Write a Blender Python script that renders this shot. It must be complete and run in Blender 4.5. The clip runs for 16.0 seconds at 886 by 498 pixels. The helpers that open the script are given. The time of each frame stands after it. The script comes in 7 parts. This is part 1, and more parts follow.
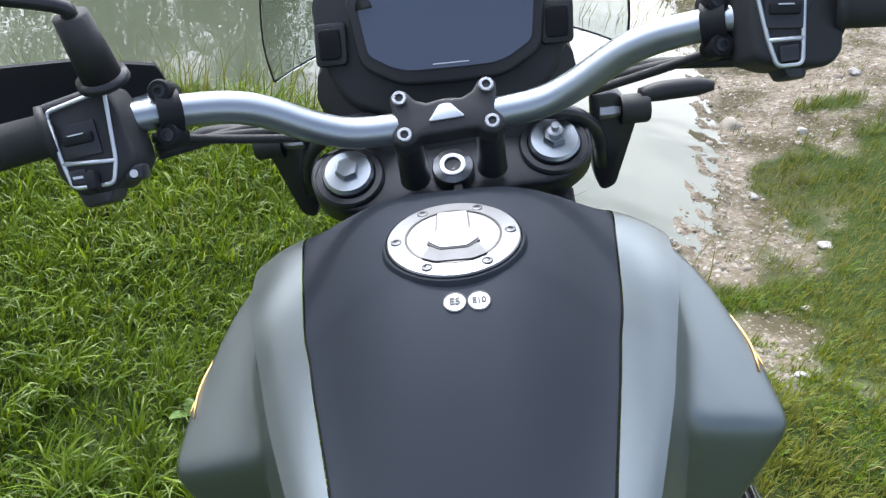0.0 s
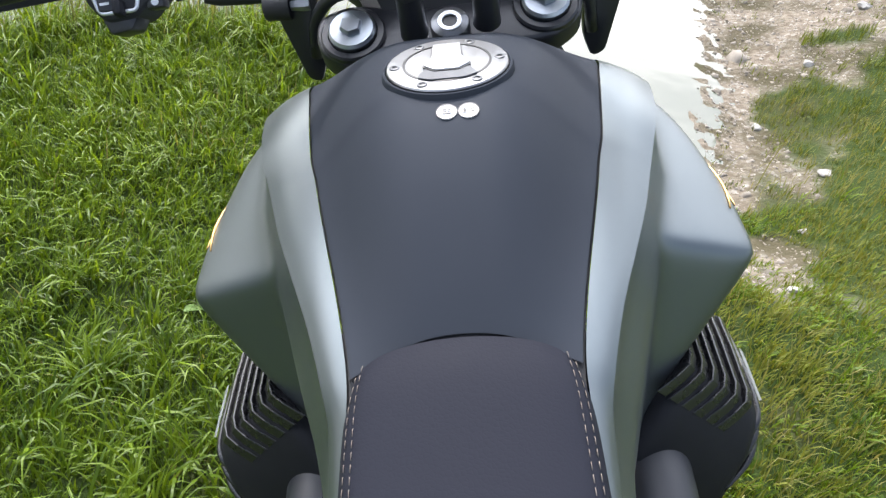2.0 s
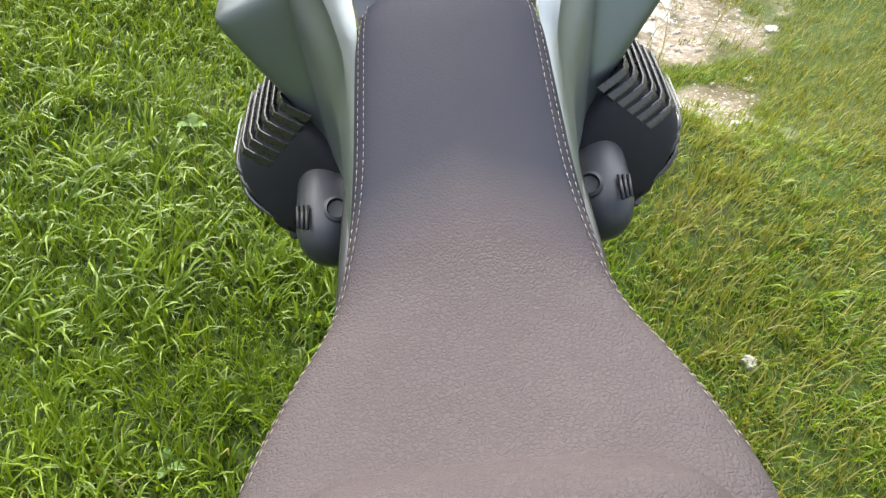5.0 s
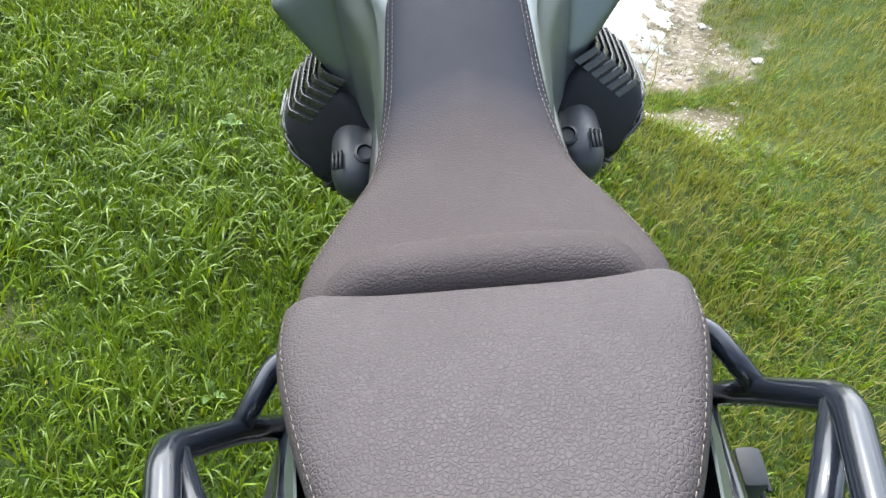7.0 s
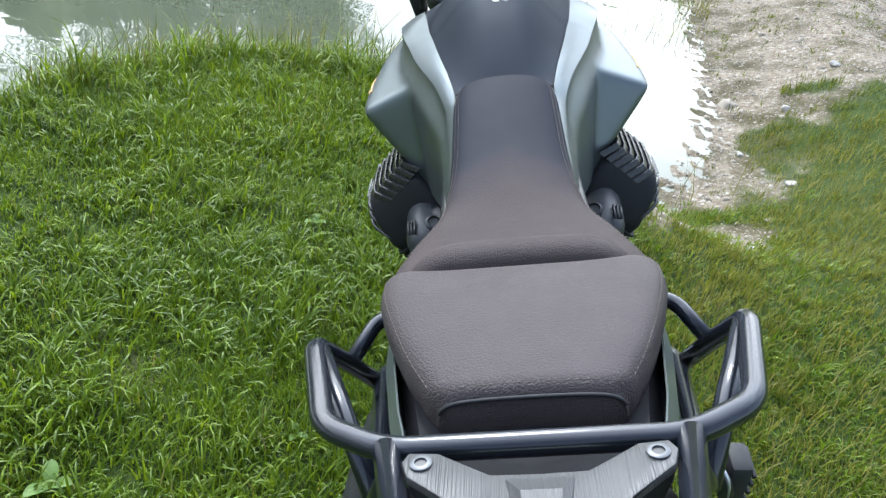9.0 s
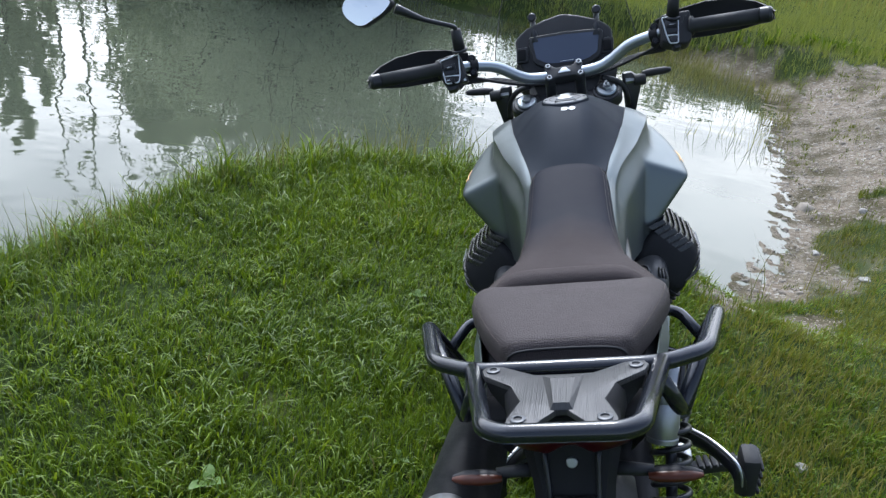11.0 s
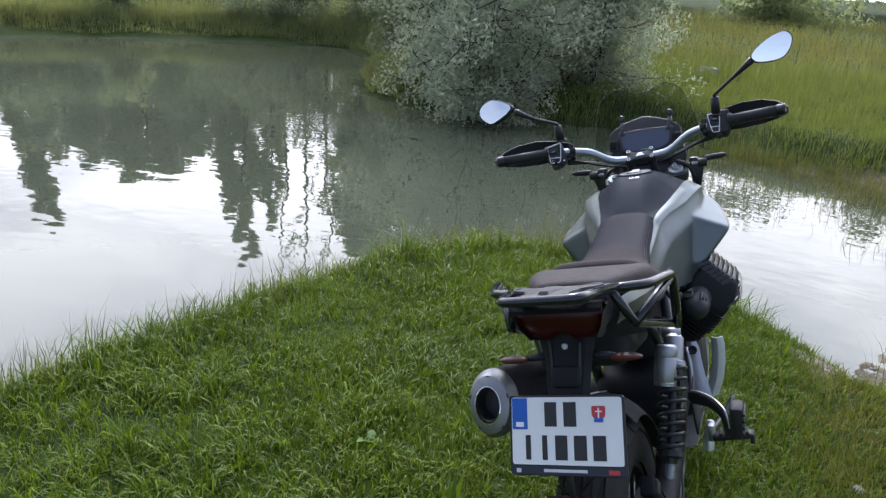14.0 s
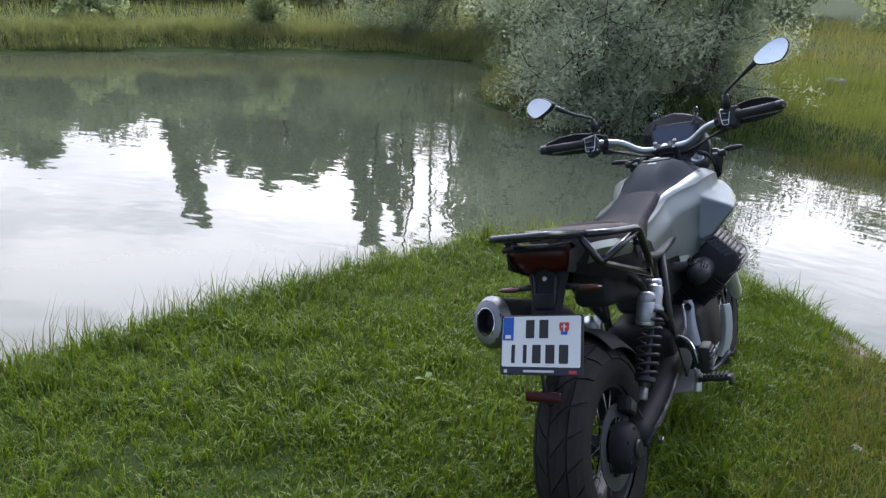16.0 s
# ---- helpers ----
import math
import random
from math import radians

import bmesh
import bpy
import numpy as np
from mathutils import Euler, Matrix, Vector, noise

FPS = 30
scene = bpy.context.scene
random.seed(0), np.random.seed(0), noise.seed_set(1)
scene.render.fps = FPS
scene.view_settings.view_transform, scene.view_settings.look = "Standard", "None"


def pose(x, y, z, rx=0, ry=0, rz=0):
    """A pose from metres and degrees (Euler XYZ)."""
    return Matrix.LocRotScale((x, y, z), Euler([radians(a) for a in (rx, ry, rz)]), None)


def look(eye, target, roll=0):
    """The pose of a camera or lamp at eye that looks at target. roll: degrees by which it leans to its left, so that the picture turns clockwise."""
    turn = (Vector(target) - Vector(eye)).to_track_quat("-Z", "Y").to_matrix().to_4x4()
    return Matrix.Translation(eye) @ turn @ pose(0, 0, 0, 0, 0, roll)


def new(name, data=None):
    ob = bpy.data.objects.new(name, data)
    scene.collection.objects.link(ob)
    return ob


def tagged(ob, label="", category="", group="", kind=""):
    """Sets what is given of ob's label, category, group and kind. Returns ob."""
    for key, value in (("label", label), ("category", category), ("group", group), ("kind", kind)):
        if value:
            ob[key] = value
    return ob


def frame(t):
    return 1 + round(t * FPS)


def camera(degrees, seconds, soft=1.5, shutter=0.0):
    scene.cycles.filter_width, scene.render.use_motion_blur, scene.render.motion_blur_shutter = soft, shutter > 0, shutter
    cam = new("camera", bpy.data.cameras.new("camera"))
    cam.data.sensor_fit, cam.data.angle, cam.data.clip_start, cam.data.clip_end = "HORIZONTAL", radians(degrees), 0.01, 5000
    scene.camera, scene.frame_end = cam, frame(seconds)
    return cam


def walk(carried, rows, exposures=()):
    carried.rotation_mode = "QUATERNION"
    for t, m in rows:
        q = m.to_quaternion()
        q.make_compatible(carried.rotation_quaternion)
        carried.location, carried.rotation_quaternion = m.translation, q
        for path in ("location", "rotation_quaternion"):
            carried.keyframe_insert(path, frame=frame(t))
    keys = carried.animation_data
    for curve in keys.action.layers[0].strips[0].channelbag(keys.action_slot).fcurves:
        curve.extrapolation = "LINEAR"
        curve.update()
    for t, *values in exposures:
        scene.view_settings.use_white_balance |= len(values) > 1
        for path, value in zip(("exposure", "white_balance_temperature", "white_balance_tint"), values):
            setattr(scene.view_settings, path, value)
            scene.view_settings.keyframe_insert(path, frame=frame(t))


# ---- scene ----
cam = camera(59.1, 16.0, soft=1.35)
PATH = [
    (0, (-0.3751, 0.4001, 1.3618), (-0.1877, 1.5879, 0.4651), 13.03),
    (0.5, (-0.3700, 0.3745, 1.3473), (-0.1898, 1.5438, 0.4251), 12.65),
    (1, (-0.3624, 0.3510, 1.3344), (-0.1817, 1.5059, 0.3944), 12.64),
    (1.5, (-0.3627, 0.3141, 1.3260), (-0.1759, 1.4577, 0.3734), 13.43),
    (2, (-0.3576, 0.2837, 1.3187), (-0.1713, 1.4132, 0.3493), 13.68),
    (2.5, (-0.3550, 0.2474, 1.3038), (-0.1813, 1.3563, 0.3087), 13.97),
    (3, (-0.3532, 0.2057, 1.2982), (-0.1794, 1.2963, 0.2831), 13.61),
    (3.5, (-0.3610, 0.1399, 1.3084), (-0.1662, 1.2110, 0.2766), 13.62),
    (4, (-0.3683, 0.0752, 1.3022), (-0.1432, 1.1308, 0.2606), 14.86),
    (4.5, (-0.3679, 0.0392, 1.2947), (-0.1115, 1.0696, 0.2352), 16.22),
    (5, (-0.3755, -0.0027, 1.2759), (-0.1033, 1.0037, 0.1974), 16.53),
    (5.2, (-0.3761, -0.0206, 1.2711), (-0.0950, 0.9789, 0.1885), 16.79),
    (7.3, (-0.3972, -0.3141, 1.3336), (-0.1667, 0.7827, 0.3367), 15.46),
    (7.5, (-0.3975, -0.3425, 1.3376), (-0.1858, 0.7726, 0.3569), 14.94),
    (8, (-0.4041, -0.4192, 1.3561), (-0.2369, 0.7473, 0.4280), 13.66),
    (8.2, (-0.4045, -0.4509, 1.3638), (-0.2576, 0.7344, 0.4562), 13.07),
    (10.3, (-0.4335, -0.8321, 1.4834), (-0.3992, 0.4641, 0.7292), 9.84),
    (10.5, (-0.4282, -0.8764, 1.4917), (-0.4253, 0.4303, 0.7552), 9.24),
    (11, (-0.3866, -0.9856, 1.5207), (-0.4906, 0.3416, 0.8297), 8.11),
    (11.3, (-0.3517, -1.0641, 1.5397), (-0.5234, 0.2719, 0.8797), 7.82),
    (11.5, (-0.3224, -1.1197, 1.5521), (-0.5394, 0.2207, 0.9146), 7.39),
    (12, (-0.2803, -1.2366, 1.5828), (-0.5710, 0.1121, 0.9939), 6.46),
    (12.5, (-0.2569, -1.3412, 1.5873), (-0.5714, 0.0171, 1.0341), 5.91),
    (13, (-0.2185, -1.4866, 1.5918), (-0.5610, -0.1315, 1.0472), 4.97),
    (13.5, (-0.1372, -1.6141, 1.5967), (-0.5378, -0.2684, 1.0688), 4.02),
    (14, (0.0213, -1.7307, 1.5967), (-0.4735, -0.4063, 1.0955), 4.03),
    (14.5, (0.1700, -1.8598, 1.6040), (-0.4065, -0.5673, 1.1071), 4.03),
    (15, (0.2612, -1.9635, 1.6023), (-0.3681, -0.6887, 1.1237), 3.71),
    (15.5, (0.4027, -2.0610, 1.6122), (-0.2469, -0.8060, 1.1089), 3.59),
    (16, (0.5294, -2.1174, 1.6355), (-0.1879, -0.8944, 1.1459), 2.72),
]

walk(cam, [(t, look(eye, target, roll)) for t, eye, target, roll in PATH],
     [(0.0, 0.32, 6080, 13), (2.0, 0.50, 6350, 14), (3.0, 0.62, 6500, 14), (4.0, 0.92, 6750, 12), (5.0, 1.02, 6650, 12), (7.5, 0.76, 6080, 8), (8.2, 0.60, 5950, 8), (10.3, 0.06, 5740, 9), (11.5, -0.36, 5730, 13), (12.5, -0.34, 5780, 15), (16.0, -0.31, 5900, 18)])

# world: bright hazy sky with broken cloud, sun veiled ahead of the bike
SUN_ELEVATION, SUN_AZIMUTH = 44.0, -20.0     # azimuth from +y towards +x
world = bpy.data.worlds.new("sky")
scene.world = world
world.use_nodes = True
wt = world.node_tree
wt.nodes.clear()
sky = wt.nodes.new("ShaderNodeTexSky")
sky.sky_type = "NISHITA"
sky.sun_disc = False
sky.sun_elevation = radians(SUN_ELEVATION)
sky.sun_rotation = radians(SUN_AZIMUTH)
sky.dust_density = 1.2
coord = wt.nodes.new("ShaderNodeTexCoord")
stretch = wt.nodes.new("ShaderNodeMapping")
stretch.inputs["Scale"].default_value = (1.0, 1.0, 3.0)
cloud = wt.nodes.new("ShaderNodeTexNoise")
cloud.inputs["Scale"].default_value = 2.6
cloud.inputs["Detail"].default_value = 6.0
cloud.inputs["Roughness"].default_value = 0.55
ramp = wt.nodes.new("ShaderNodeValToRGB")
ramp.color_ramp.elements[0].position, ramp.color_ramp.elements[0].color = 0.34, (0.30, 0.30, 0.30, 1)
ramp.color_ramp.elements[1].position, ramp.color_ramp.elements[1].color = 0.56, (1, 1, 1, 1)
white = wt.nodes.new("ShaderNodeMix")
white.data_type = "RGBA"
back = wt.nodes.new("ShaderNodeBackground")
back.inputs["Strength"].default_value = 0.15
out = wt.nodes.new("ShaderNodeOutputWorld")
wt.links.new(coord.outputs["Generated"], stretch.inputs["Vector"])
wt.links.new(stretch.outputs["Vector"], cloud.inputs["Vector"])
wt.links.new(cloud.outputs["Fac"], ramp.inputs["Fac"])
cover = wt.nodes.new("ShaderNodeMath")
cover.operation = "MULTIPLY"
wt.links.new(ramp.outputs["Color"], cover.inputs[0])
wt.links.new(cover.outputs[0], white.inputs[0])
wt.links.new(sky.outputs["Color"], white.inputs[6])
# thin cloud glows round the veiled sun
toward = wt.nodes.new("ShaderNodeVectorMath")
toward.operation = "DOT_PRODUCT"
az, el = radians(SUN_AZIMUTH), radians(SUN_ELEVATION)
sun_way = Vector((math.sin(az) * math.cos(el), math.cos(az) * math.cos(el), math.sin(el)))
toward.inputs[1].default_value = sun_way
wt.links.new(coord.outputs["Generated"], toward.inputs[0])
clearing = wt.nodes.new("ShaderNodeMapRange")     # the sky behind the rider is mostly clear blue
clearing.inputs["From Min"].default_value, clearing.inputs["From Max"].default_value = 0.22, 0.74
clearing.inputs["To Min"].default_value, clearing.inputs["To Max"].default_value = 0.10, 1.0
wt.links.new(toward.outputs["Value"], clearing.inputs["Value"])
height = wt.nodes.new("ShaderNodeSeparateXYZ")
wt.links.new(coord.outputs["Generated"], height.inputs[0])
overhead = wt.nodes.new("ShaderNodeMapRange")     # and the cloud breaks up overhead
overhead.inputs["From Min"].default_value, overhead.inputs["From Max"].default_value = 0.62, 0.92
overhead.inputs["To Min"].default_value, overhead.inputs["To Max"].default_value = 1.0, 0.30
wt.links.new(height.outputs["Z"], overhead.inputs["Value"])
tone = wt.nodes.new("ShaderNodeMix")              # cloud creamy near the horizon, bluish higher up
tone.data_type = "RGBA"
tone.inputs[6].default_value, tone.inputs[7].default_value = (26.6, 25.4, 23.6, 1), (23.0, 25.2, 28.5, 1)
lift = wt.nodes.new("ShaderNodeMapRange")
lift.inputs["From Min"].default_value, lift.inputs["From Max"].default_value = 0.28, 0.72
wt.links.new(height.outputs["Z"], lift.inputs["Value"])
wt.links.new(lift.outputs["Result"], tone.inputs[0])
wt.links.new(tone.outputs[2], white.inputs[7])
spread = wt.nodes.new("ShaderNodeMath")
spread.operation = "MULTIPLY"
wt.links.new(clearing.outputs["Result"], spread.inputs[0])
wt.links.new(overhead.outputs["Result"], spread.inputs[1])
wt.links.new(spread.outputs[0], cover.inputs[1])
front = wt.nodes.new("ShaderNodeMath")
front.operation = "MAXIMUM"
front.inputs[1].default_value = 0.0
wt.links.new(toward.outputs["Value"], front.inputs[0])
lobe = wt.nodes.new("ShaderNodeMath")
lobe.operation = "POWER"
lobe.inputs[1].default_value = 2.6
wt.links.new(front.outputs[0], lobe.inputs[0])
thick = wt.nodes.new("ShaderNodeMapRange")
thick.inputs["To Min"].default_value, thick.inputs["To Max"].default_value = 5.0, 26.0
wt.links.new(cloud.outputs["Fac"], thick.inputs["Value"])
veil = wt.nodes.new("ShaderNodeMath")
veil.operation = "MULTIPLY"
wt.links.new(lobe.outputs[0], veil.inputs[0])
wt.links.new(thick.outputs["Result"], veil.inputs[1])
glow = wt.nodes.new("ShaderNodeVectorMath")
glow.operation = "SCALE"
glow.inputs[0].default_value = (0.98, 0.985, 1.0)
wt.links.new(veil.outputs[0], glow.inputs["Scale"])
total = wt.nodes.new("ShaderNodeVectorMath")
total.operation = "ADD"
wt.links.new(white.outputs[2], total.inputs[0])
wt.links.new(glow.outputs["Vector"], total.inputs[1])
wt.links.new(total.outputs["Vector"], back.inputs["Color"])
wt.links.new(back.outputs["Background"], out.inputs["Surface"])

sun = new("sun", bpy.data.lights.new("sun", "SUN"))
sun.data.energy = 3.3
sun.data.angle = radians(5)
sun.data.color = (1.0, 0.95, 0.87)
sun.matrix_world = look(sun_way * 50, (0, 0, 0))

# ---- materials ----
def surface(name, low, high, scale=20.0, rough=0.5, metal=0.0, bump=0.0, bump_scale=200.0, detail=4.0,
            spread=0.08, coat=0.0, random_amount=0.0, grain="noise", stretch_by=(1, 1, 1), spec=0.5, coords="Object"):
    """Two base colours mixed by a noise, a rough patchiness, and fine relief."""
    m = bpy.data.materials.new(name)
    m.use_nodes = True
    n, l = m.node_tree.nodes, m.node_tree.links
    b = n["Principled BSDF"]
    tc = n.new("ShaderNodeTexCoord")
    mp = n.new("ShaderNodeMapping")
    mp.inputs["Scale"].default_value = stretch_by
    l.new(tc.outputs[coords], mp.inputs["Vector"])
    t1 = n.new("ShaderNodeTexNoise")
    t1.inputs["Scale"].default_value, t1.inputs["Detail"].default_value = scale, detail
    l.new(mp.outputs["Vector"], t1.inputs["Vector"])
    mix = n.new("ShaderNodeMix")
    mix.data_type = "RGBA"
    mix.inputs[6].default_value, mix.inputs[7].default_value = (*low, 1), (*high, 1)
    fac = t1.outputs["Fac"]
    if random_amount:
        info = n.new("ShaderNodeNewGeometry")
        add = n.new("ShaderNodeMath")
        add.operation = "MULTIPLY_ADD"
        add.inputs[1].default_value = random_amount
        l.new(info.outputs["Random Per Island"], add.inputs[0])
        sub = n.new("ShaderNodeMath")
        sub.operation = "MULTIPLY_ADD"
        sub.inputs[1].default_value, sub.inputs[2].default_value = 1.0 - random_amount, 0.0
        l.new(t1.outputs["Fac"], sub.inputs[0])
        l.new(sub.outputs[0], add.inputs[2])
        fac = add.outputs[0]
    l.new(fac, mix.inputs[0])
    l.new(mix.outputs[2], b.inputs["Base Color"])
    t2 = n.new("ShaderNodeTexNoise")
    t2.inputs["Scale"].default_value, t2.inputs["Detail"].default_value = scale * 3.1, 5.0
    l.new(mp.outputs["Vector"], t2.inputs["Vector"])
    mr = n.new("ShaderNodeMapRange")
    mr.inputs["To Min"].default_value, mr.inputs["To Max"].default_value = max(0.02, rough - spread), min(1.0, rough + spread)
    l.new(t2.outputs["Fac"], mr.inputs["Value"])
    l.new(mr.outputs["Result"], b.inputs["Roughness"])
    b.inputs["Metallic"].default_value = metal
    b.inputs["Coat Weight"].default_value = coat
    b.inputs["Coat Roughness"].default_value = 0.12
    b.inputs["Specular IOR Level"].default_value = spec
    if bump:
        if grain == "voronoi":
            t3 = n.new("ShaderNodeTexVoronoi")
            t3.feature = "DISTANCE_TO_EDGE"
            t3.inputs["Scale"].default_value = bump_scale
            flat_top = n.new("ShaderNodeMapRange")
            flat_top.interpolation_type = "SMOOTHSTEP"
            flat_top.inputs["From Max"].default_value = 0.22
            l.new(t3.outputs["Distance"], flat_top.inputs["Value"])
            height = flat_top.outputs["Result"]
        else:
            t3 = n.new("ShaderNodeTexNoise")
            t3.inputs["Scale"].default_value, t3.inputs["Detail"].default_value = bump_scale, 3.0
            height = t3.outputs["Fac"]
        l.new(mp.outputs["Vector"], t3.inputs["Vector"])
        bp = n.new("ShaderNodeBump")
        bp.inputs["Strength"].default_value, bp.inputs["Distance"].default_value = bump, 0.002
        l.new(height, bp.inputs["Height"])
        l.new(bp.outputs["Normal"], b.inputs["Normal"])
    return m


def leaf_material(name, low, high, rough=0.5, through_amount=0.3, scale=3.0, shine=0.24, glow_by=(1.5, 1.35, 0.6)):
    m = surface(name, low, high, scale=scale, rough=rough, random_amount=0.6, coords="Object", spec=shine)
    n, l = m.node_tree.nodes, m.node_tree.links
    b = n["Principled BSDF"]
    tr = n.new("ShaderNodeBsdfTranslucent")
    mixs = n.new("ShaderNodeMixShader")
    mixs.inputs[0].default_value = through_amount
    colour = b.inputs["Base Color"].links[0].from_socket
    bright = n.new("ShaderNodeVectorMath")
    bright.operation = "MULTIPLY"
    bright.inputs[1].default_value = glow_by
    l.new(colour, bright.inputs[0])
    l.new(bright.outputs[0], tr.inputs["Color"])
    l.new(b.outputs[0], mixs.inputs[1])
    l.new(tr.outputs[0], mixs.inputs[2])
    l.new(mixs.outputs[0], n["Material Output"].inputs["Surface"])
    return m


M = {}
M["matte_black"] = surface("matte_black", (0.0230, 0.0235, 0.0260), (0.0320, 0.0325, 0.0355), 30, 0.5, bump=0.06, bump_scale=900, spec=0.22)
M["gloss_black"] = surface("gloss_black", (0.016, 0.017, 0.020), (0.024, 0.025, 0.029), 12, 0.3, spread=0.06, bump=0.02, bump_scale=700, spec=0.4)
M["tube_black"] = surface("tube_black", (0.007, 0.009, 0.014), (0.011, 0.013, 0.019), 12, 0.20, spread=0.06, bump=0.04, bump_scale=600, coat=0.25)
M["tank_black"] = surface("tank_black", (0.0300, 0.0340, 0.0420), (0.0345, 0.0395, 0.0480), 9, 0.58, spread=0.04, bump=0.04, bump_scale=1500, spec=0.04)
M["tank_paint"] = surface("tank_paint", (0.132, 0.152, 0.158), (0.152, 0.174, 0.180), 7, 0.38, metal=0.8, spread=0.04, bump=0.03, bump_scale=1800)
M["olive_green"] = surface("olive_green", (0.126, 0.150, 0.145), (0.146, 0.172, 0.166), 7, 0.36, metal=0.62, spread=0.05)
M["seat_brown"] = surface("seat_brown", (0.055, 0.0465, 0.0462), (0.071, 0.0605, 0.0600), 14, 0.54, bump=0.42, bump_scale=290, grain="voronoi", spec=0.10)
M["seat_rider"] = surface("seat_rider", (0.050, 0.0415, 0.0408), (0.066, 0.0550, 0.0538), 14, 0.55, bump=0.42, bump_scale=290, grain="voronoi", spec=0.04)


def darker_nose(m):
    """Mixes the brown towards an even blue-black at the tank end, over a soft border."""
    n, l = m.node_tree.nodes, m.node_tree.links
    b = n["Principled BSDF"]
    brown = b.inputs["Base Color"].links[0].from_socket
    tc, xyz = n.new("ShaderNodeTexCoord"), n.new("ShaderNodeSeparateXYZ")
    l.new(tc.outputs["Object"], xyz.inputs[0])
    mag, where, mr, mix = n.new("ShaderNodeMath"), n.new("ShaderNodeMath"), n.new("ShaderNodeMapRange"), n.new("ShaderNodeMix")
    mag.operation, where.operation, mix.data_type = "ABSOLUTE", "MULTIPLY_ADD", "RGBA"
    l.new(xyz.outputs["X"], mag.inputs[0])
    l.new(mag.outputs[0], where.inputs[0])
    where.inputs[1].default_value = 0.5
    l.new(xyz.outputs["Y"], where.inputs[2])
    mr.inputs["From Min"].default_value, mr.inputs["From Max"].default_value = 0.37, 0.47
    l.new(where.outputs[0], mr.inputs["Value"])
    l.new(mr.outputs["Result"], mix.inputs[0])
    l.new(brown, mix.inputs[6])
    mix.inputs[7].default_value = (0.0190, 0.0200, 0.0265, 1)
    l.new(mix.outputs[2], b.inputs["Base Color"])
    grain = b.inputs["Normal"].links[0].from_node       # the grain fades out towards the tank as well
    fading = n.new("ShaderNodeMapRange")
    fading.inputs["To Min"].default_value, fading.inputs["To Max"].default_value = 0.42, 0.05
    l.new(mr.outputs["Result"], fading.inputs["Value"])
    l.new(fading.outputs["Result"], grain.inputs["Strength"])


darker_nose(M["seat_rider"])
M["stitch"] = surface("stitch", (0.11, 0.09, 0.075), (0.19, 0.16, 0.13), 300, 0.8)
M["aluminium"] = surface("aluminium", (0.17, 0.175, 0.185), (0.22, 0.225, 0.235), 40, 0.36, metal=1.0, spread=0.08, bump=0.05, bump_scale=800)
M["bar_alu"] = surface("bar_alu", (0.31, 0.34, 0.37), (0.37, 0.40, 0.43), 25, 0.36, metal=1.0, spread=0.06, bump=0.04, bump_scale=1000)
M["cast_alu"] = surface("cast_alu", (0.33, 0.34, 0.36), (0.46, 0.47, 0.49), 60, 0.42, metal=0.9, bump=0.3, bump_scale=500)
M["chrome"] = surface("chrome", (0.7, 0.7, 0.7), (0.8, 0.8, 0.8), 40, 0.12, metal=1.0, spread=0.05)
M["rubber"] = surface("rubber", (0.020, 0.0205, 0.022), (0.030, 0.0305, 0.032), 45, 0.6, bump=0.10, bump_scale=500, spec=0.3)
M["tyre"] = surface("tyre", (0.012, 0.012, 0.0125), (0.028, 0.027, 0.0255), 24, 0.74, bump=0.3, bump_scale=350, spec=0.12)
M["engine_black"] = surface("engine_black", (0.0125, 0.0128, 0.0145), (0.0190, 0.0195, 0.0220), 30, 0.52, bump=0.12, bump_scale=700, spec=0.12)
M["coil_black"] = surface("coil_black", (0.022, 0.0235, 0.0275), (0.031, 0.0325, 0.0370), 30, 0.42, bump=0.10, bump_scale=900, spec=0.35)
M["satin_alu"] = surface("satin_alu", (0.22, 0.225, 0.235), (0.30, 0.305, 0.315), 45, 0.50, metal=0.9, bump=0.2, bump_scale=700)
M["label_grey"] = surface("label_grey", (0.22, 0.23, 0.24), (0.30, 0.31, 0.32), 60, 0.4)
M["screen"] = surface("screen", (0.042, 0.052, 0.085), (0.048, 0.060, 0.095), 8, 0.2, coat=0.7, spread=0.04)
M["white_paint"] = surface("white_paint", (0.72, 0.73, 0.74), (0.78, 0.79, 0.79), 40, 0.45)
M["plate_blue"] = surface("plate_blue", (0.01, 0.09, 0.42), (0.015, 0.11, 0.48), 40, 0.4)
M["frame_navy"] = surface("frame_navy", (0.010, 0.013, 0.028), (0.014, 0.018, 0.036), 40, 0.4)
M["plate_black"] = surface("plate_black", (0.012, 0.012, 0.014), (0.02, 0.02, 0.02), 40, 0.4)
M["shield_red"] = surface("shield_red", (0.42, 0.03, 0.03), (0.5, 0.04, 0.04), 40, 0.4)
M["red_lens"] = surface("red_lens", (0.034, 0.0017, 0.0030), (0.044, 0.0024, 0.0044), 60, 0.30, spread=0.05, spec=0.3)
M["amber_lens"] = surface("amber_lens", (0.060, 0.016, 0.008), (0.085, 0.024, 0.011), 60, 0.34, spread=0.05, spec=0.3)
M["ribbed_black"] = surface("ribbed_black", (0.030, 0.030, 0.031), (0.050, 0.050, 0.051), 1.0, 0.42, bump=0.5, bump_scale=1.0, stretch_by=(900, 6, 6))
M["recess_grey"] = surface("recess_grey", (0.06, 0.064, 0.07), (0.10, 0.105, 0.112), 60, 0.4, metal=0.4)
M["plastic_black"] = surface("plastic_black", (0.011, 0.0112, 0.0125), (0.017, 0.0172, 0.019), 30, 0.6, bump=0.15, bump_scale=900, spec=0.06)
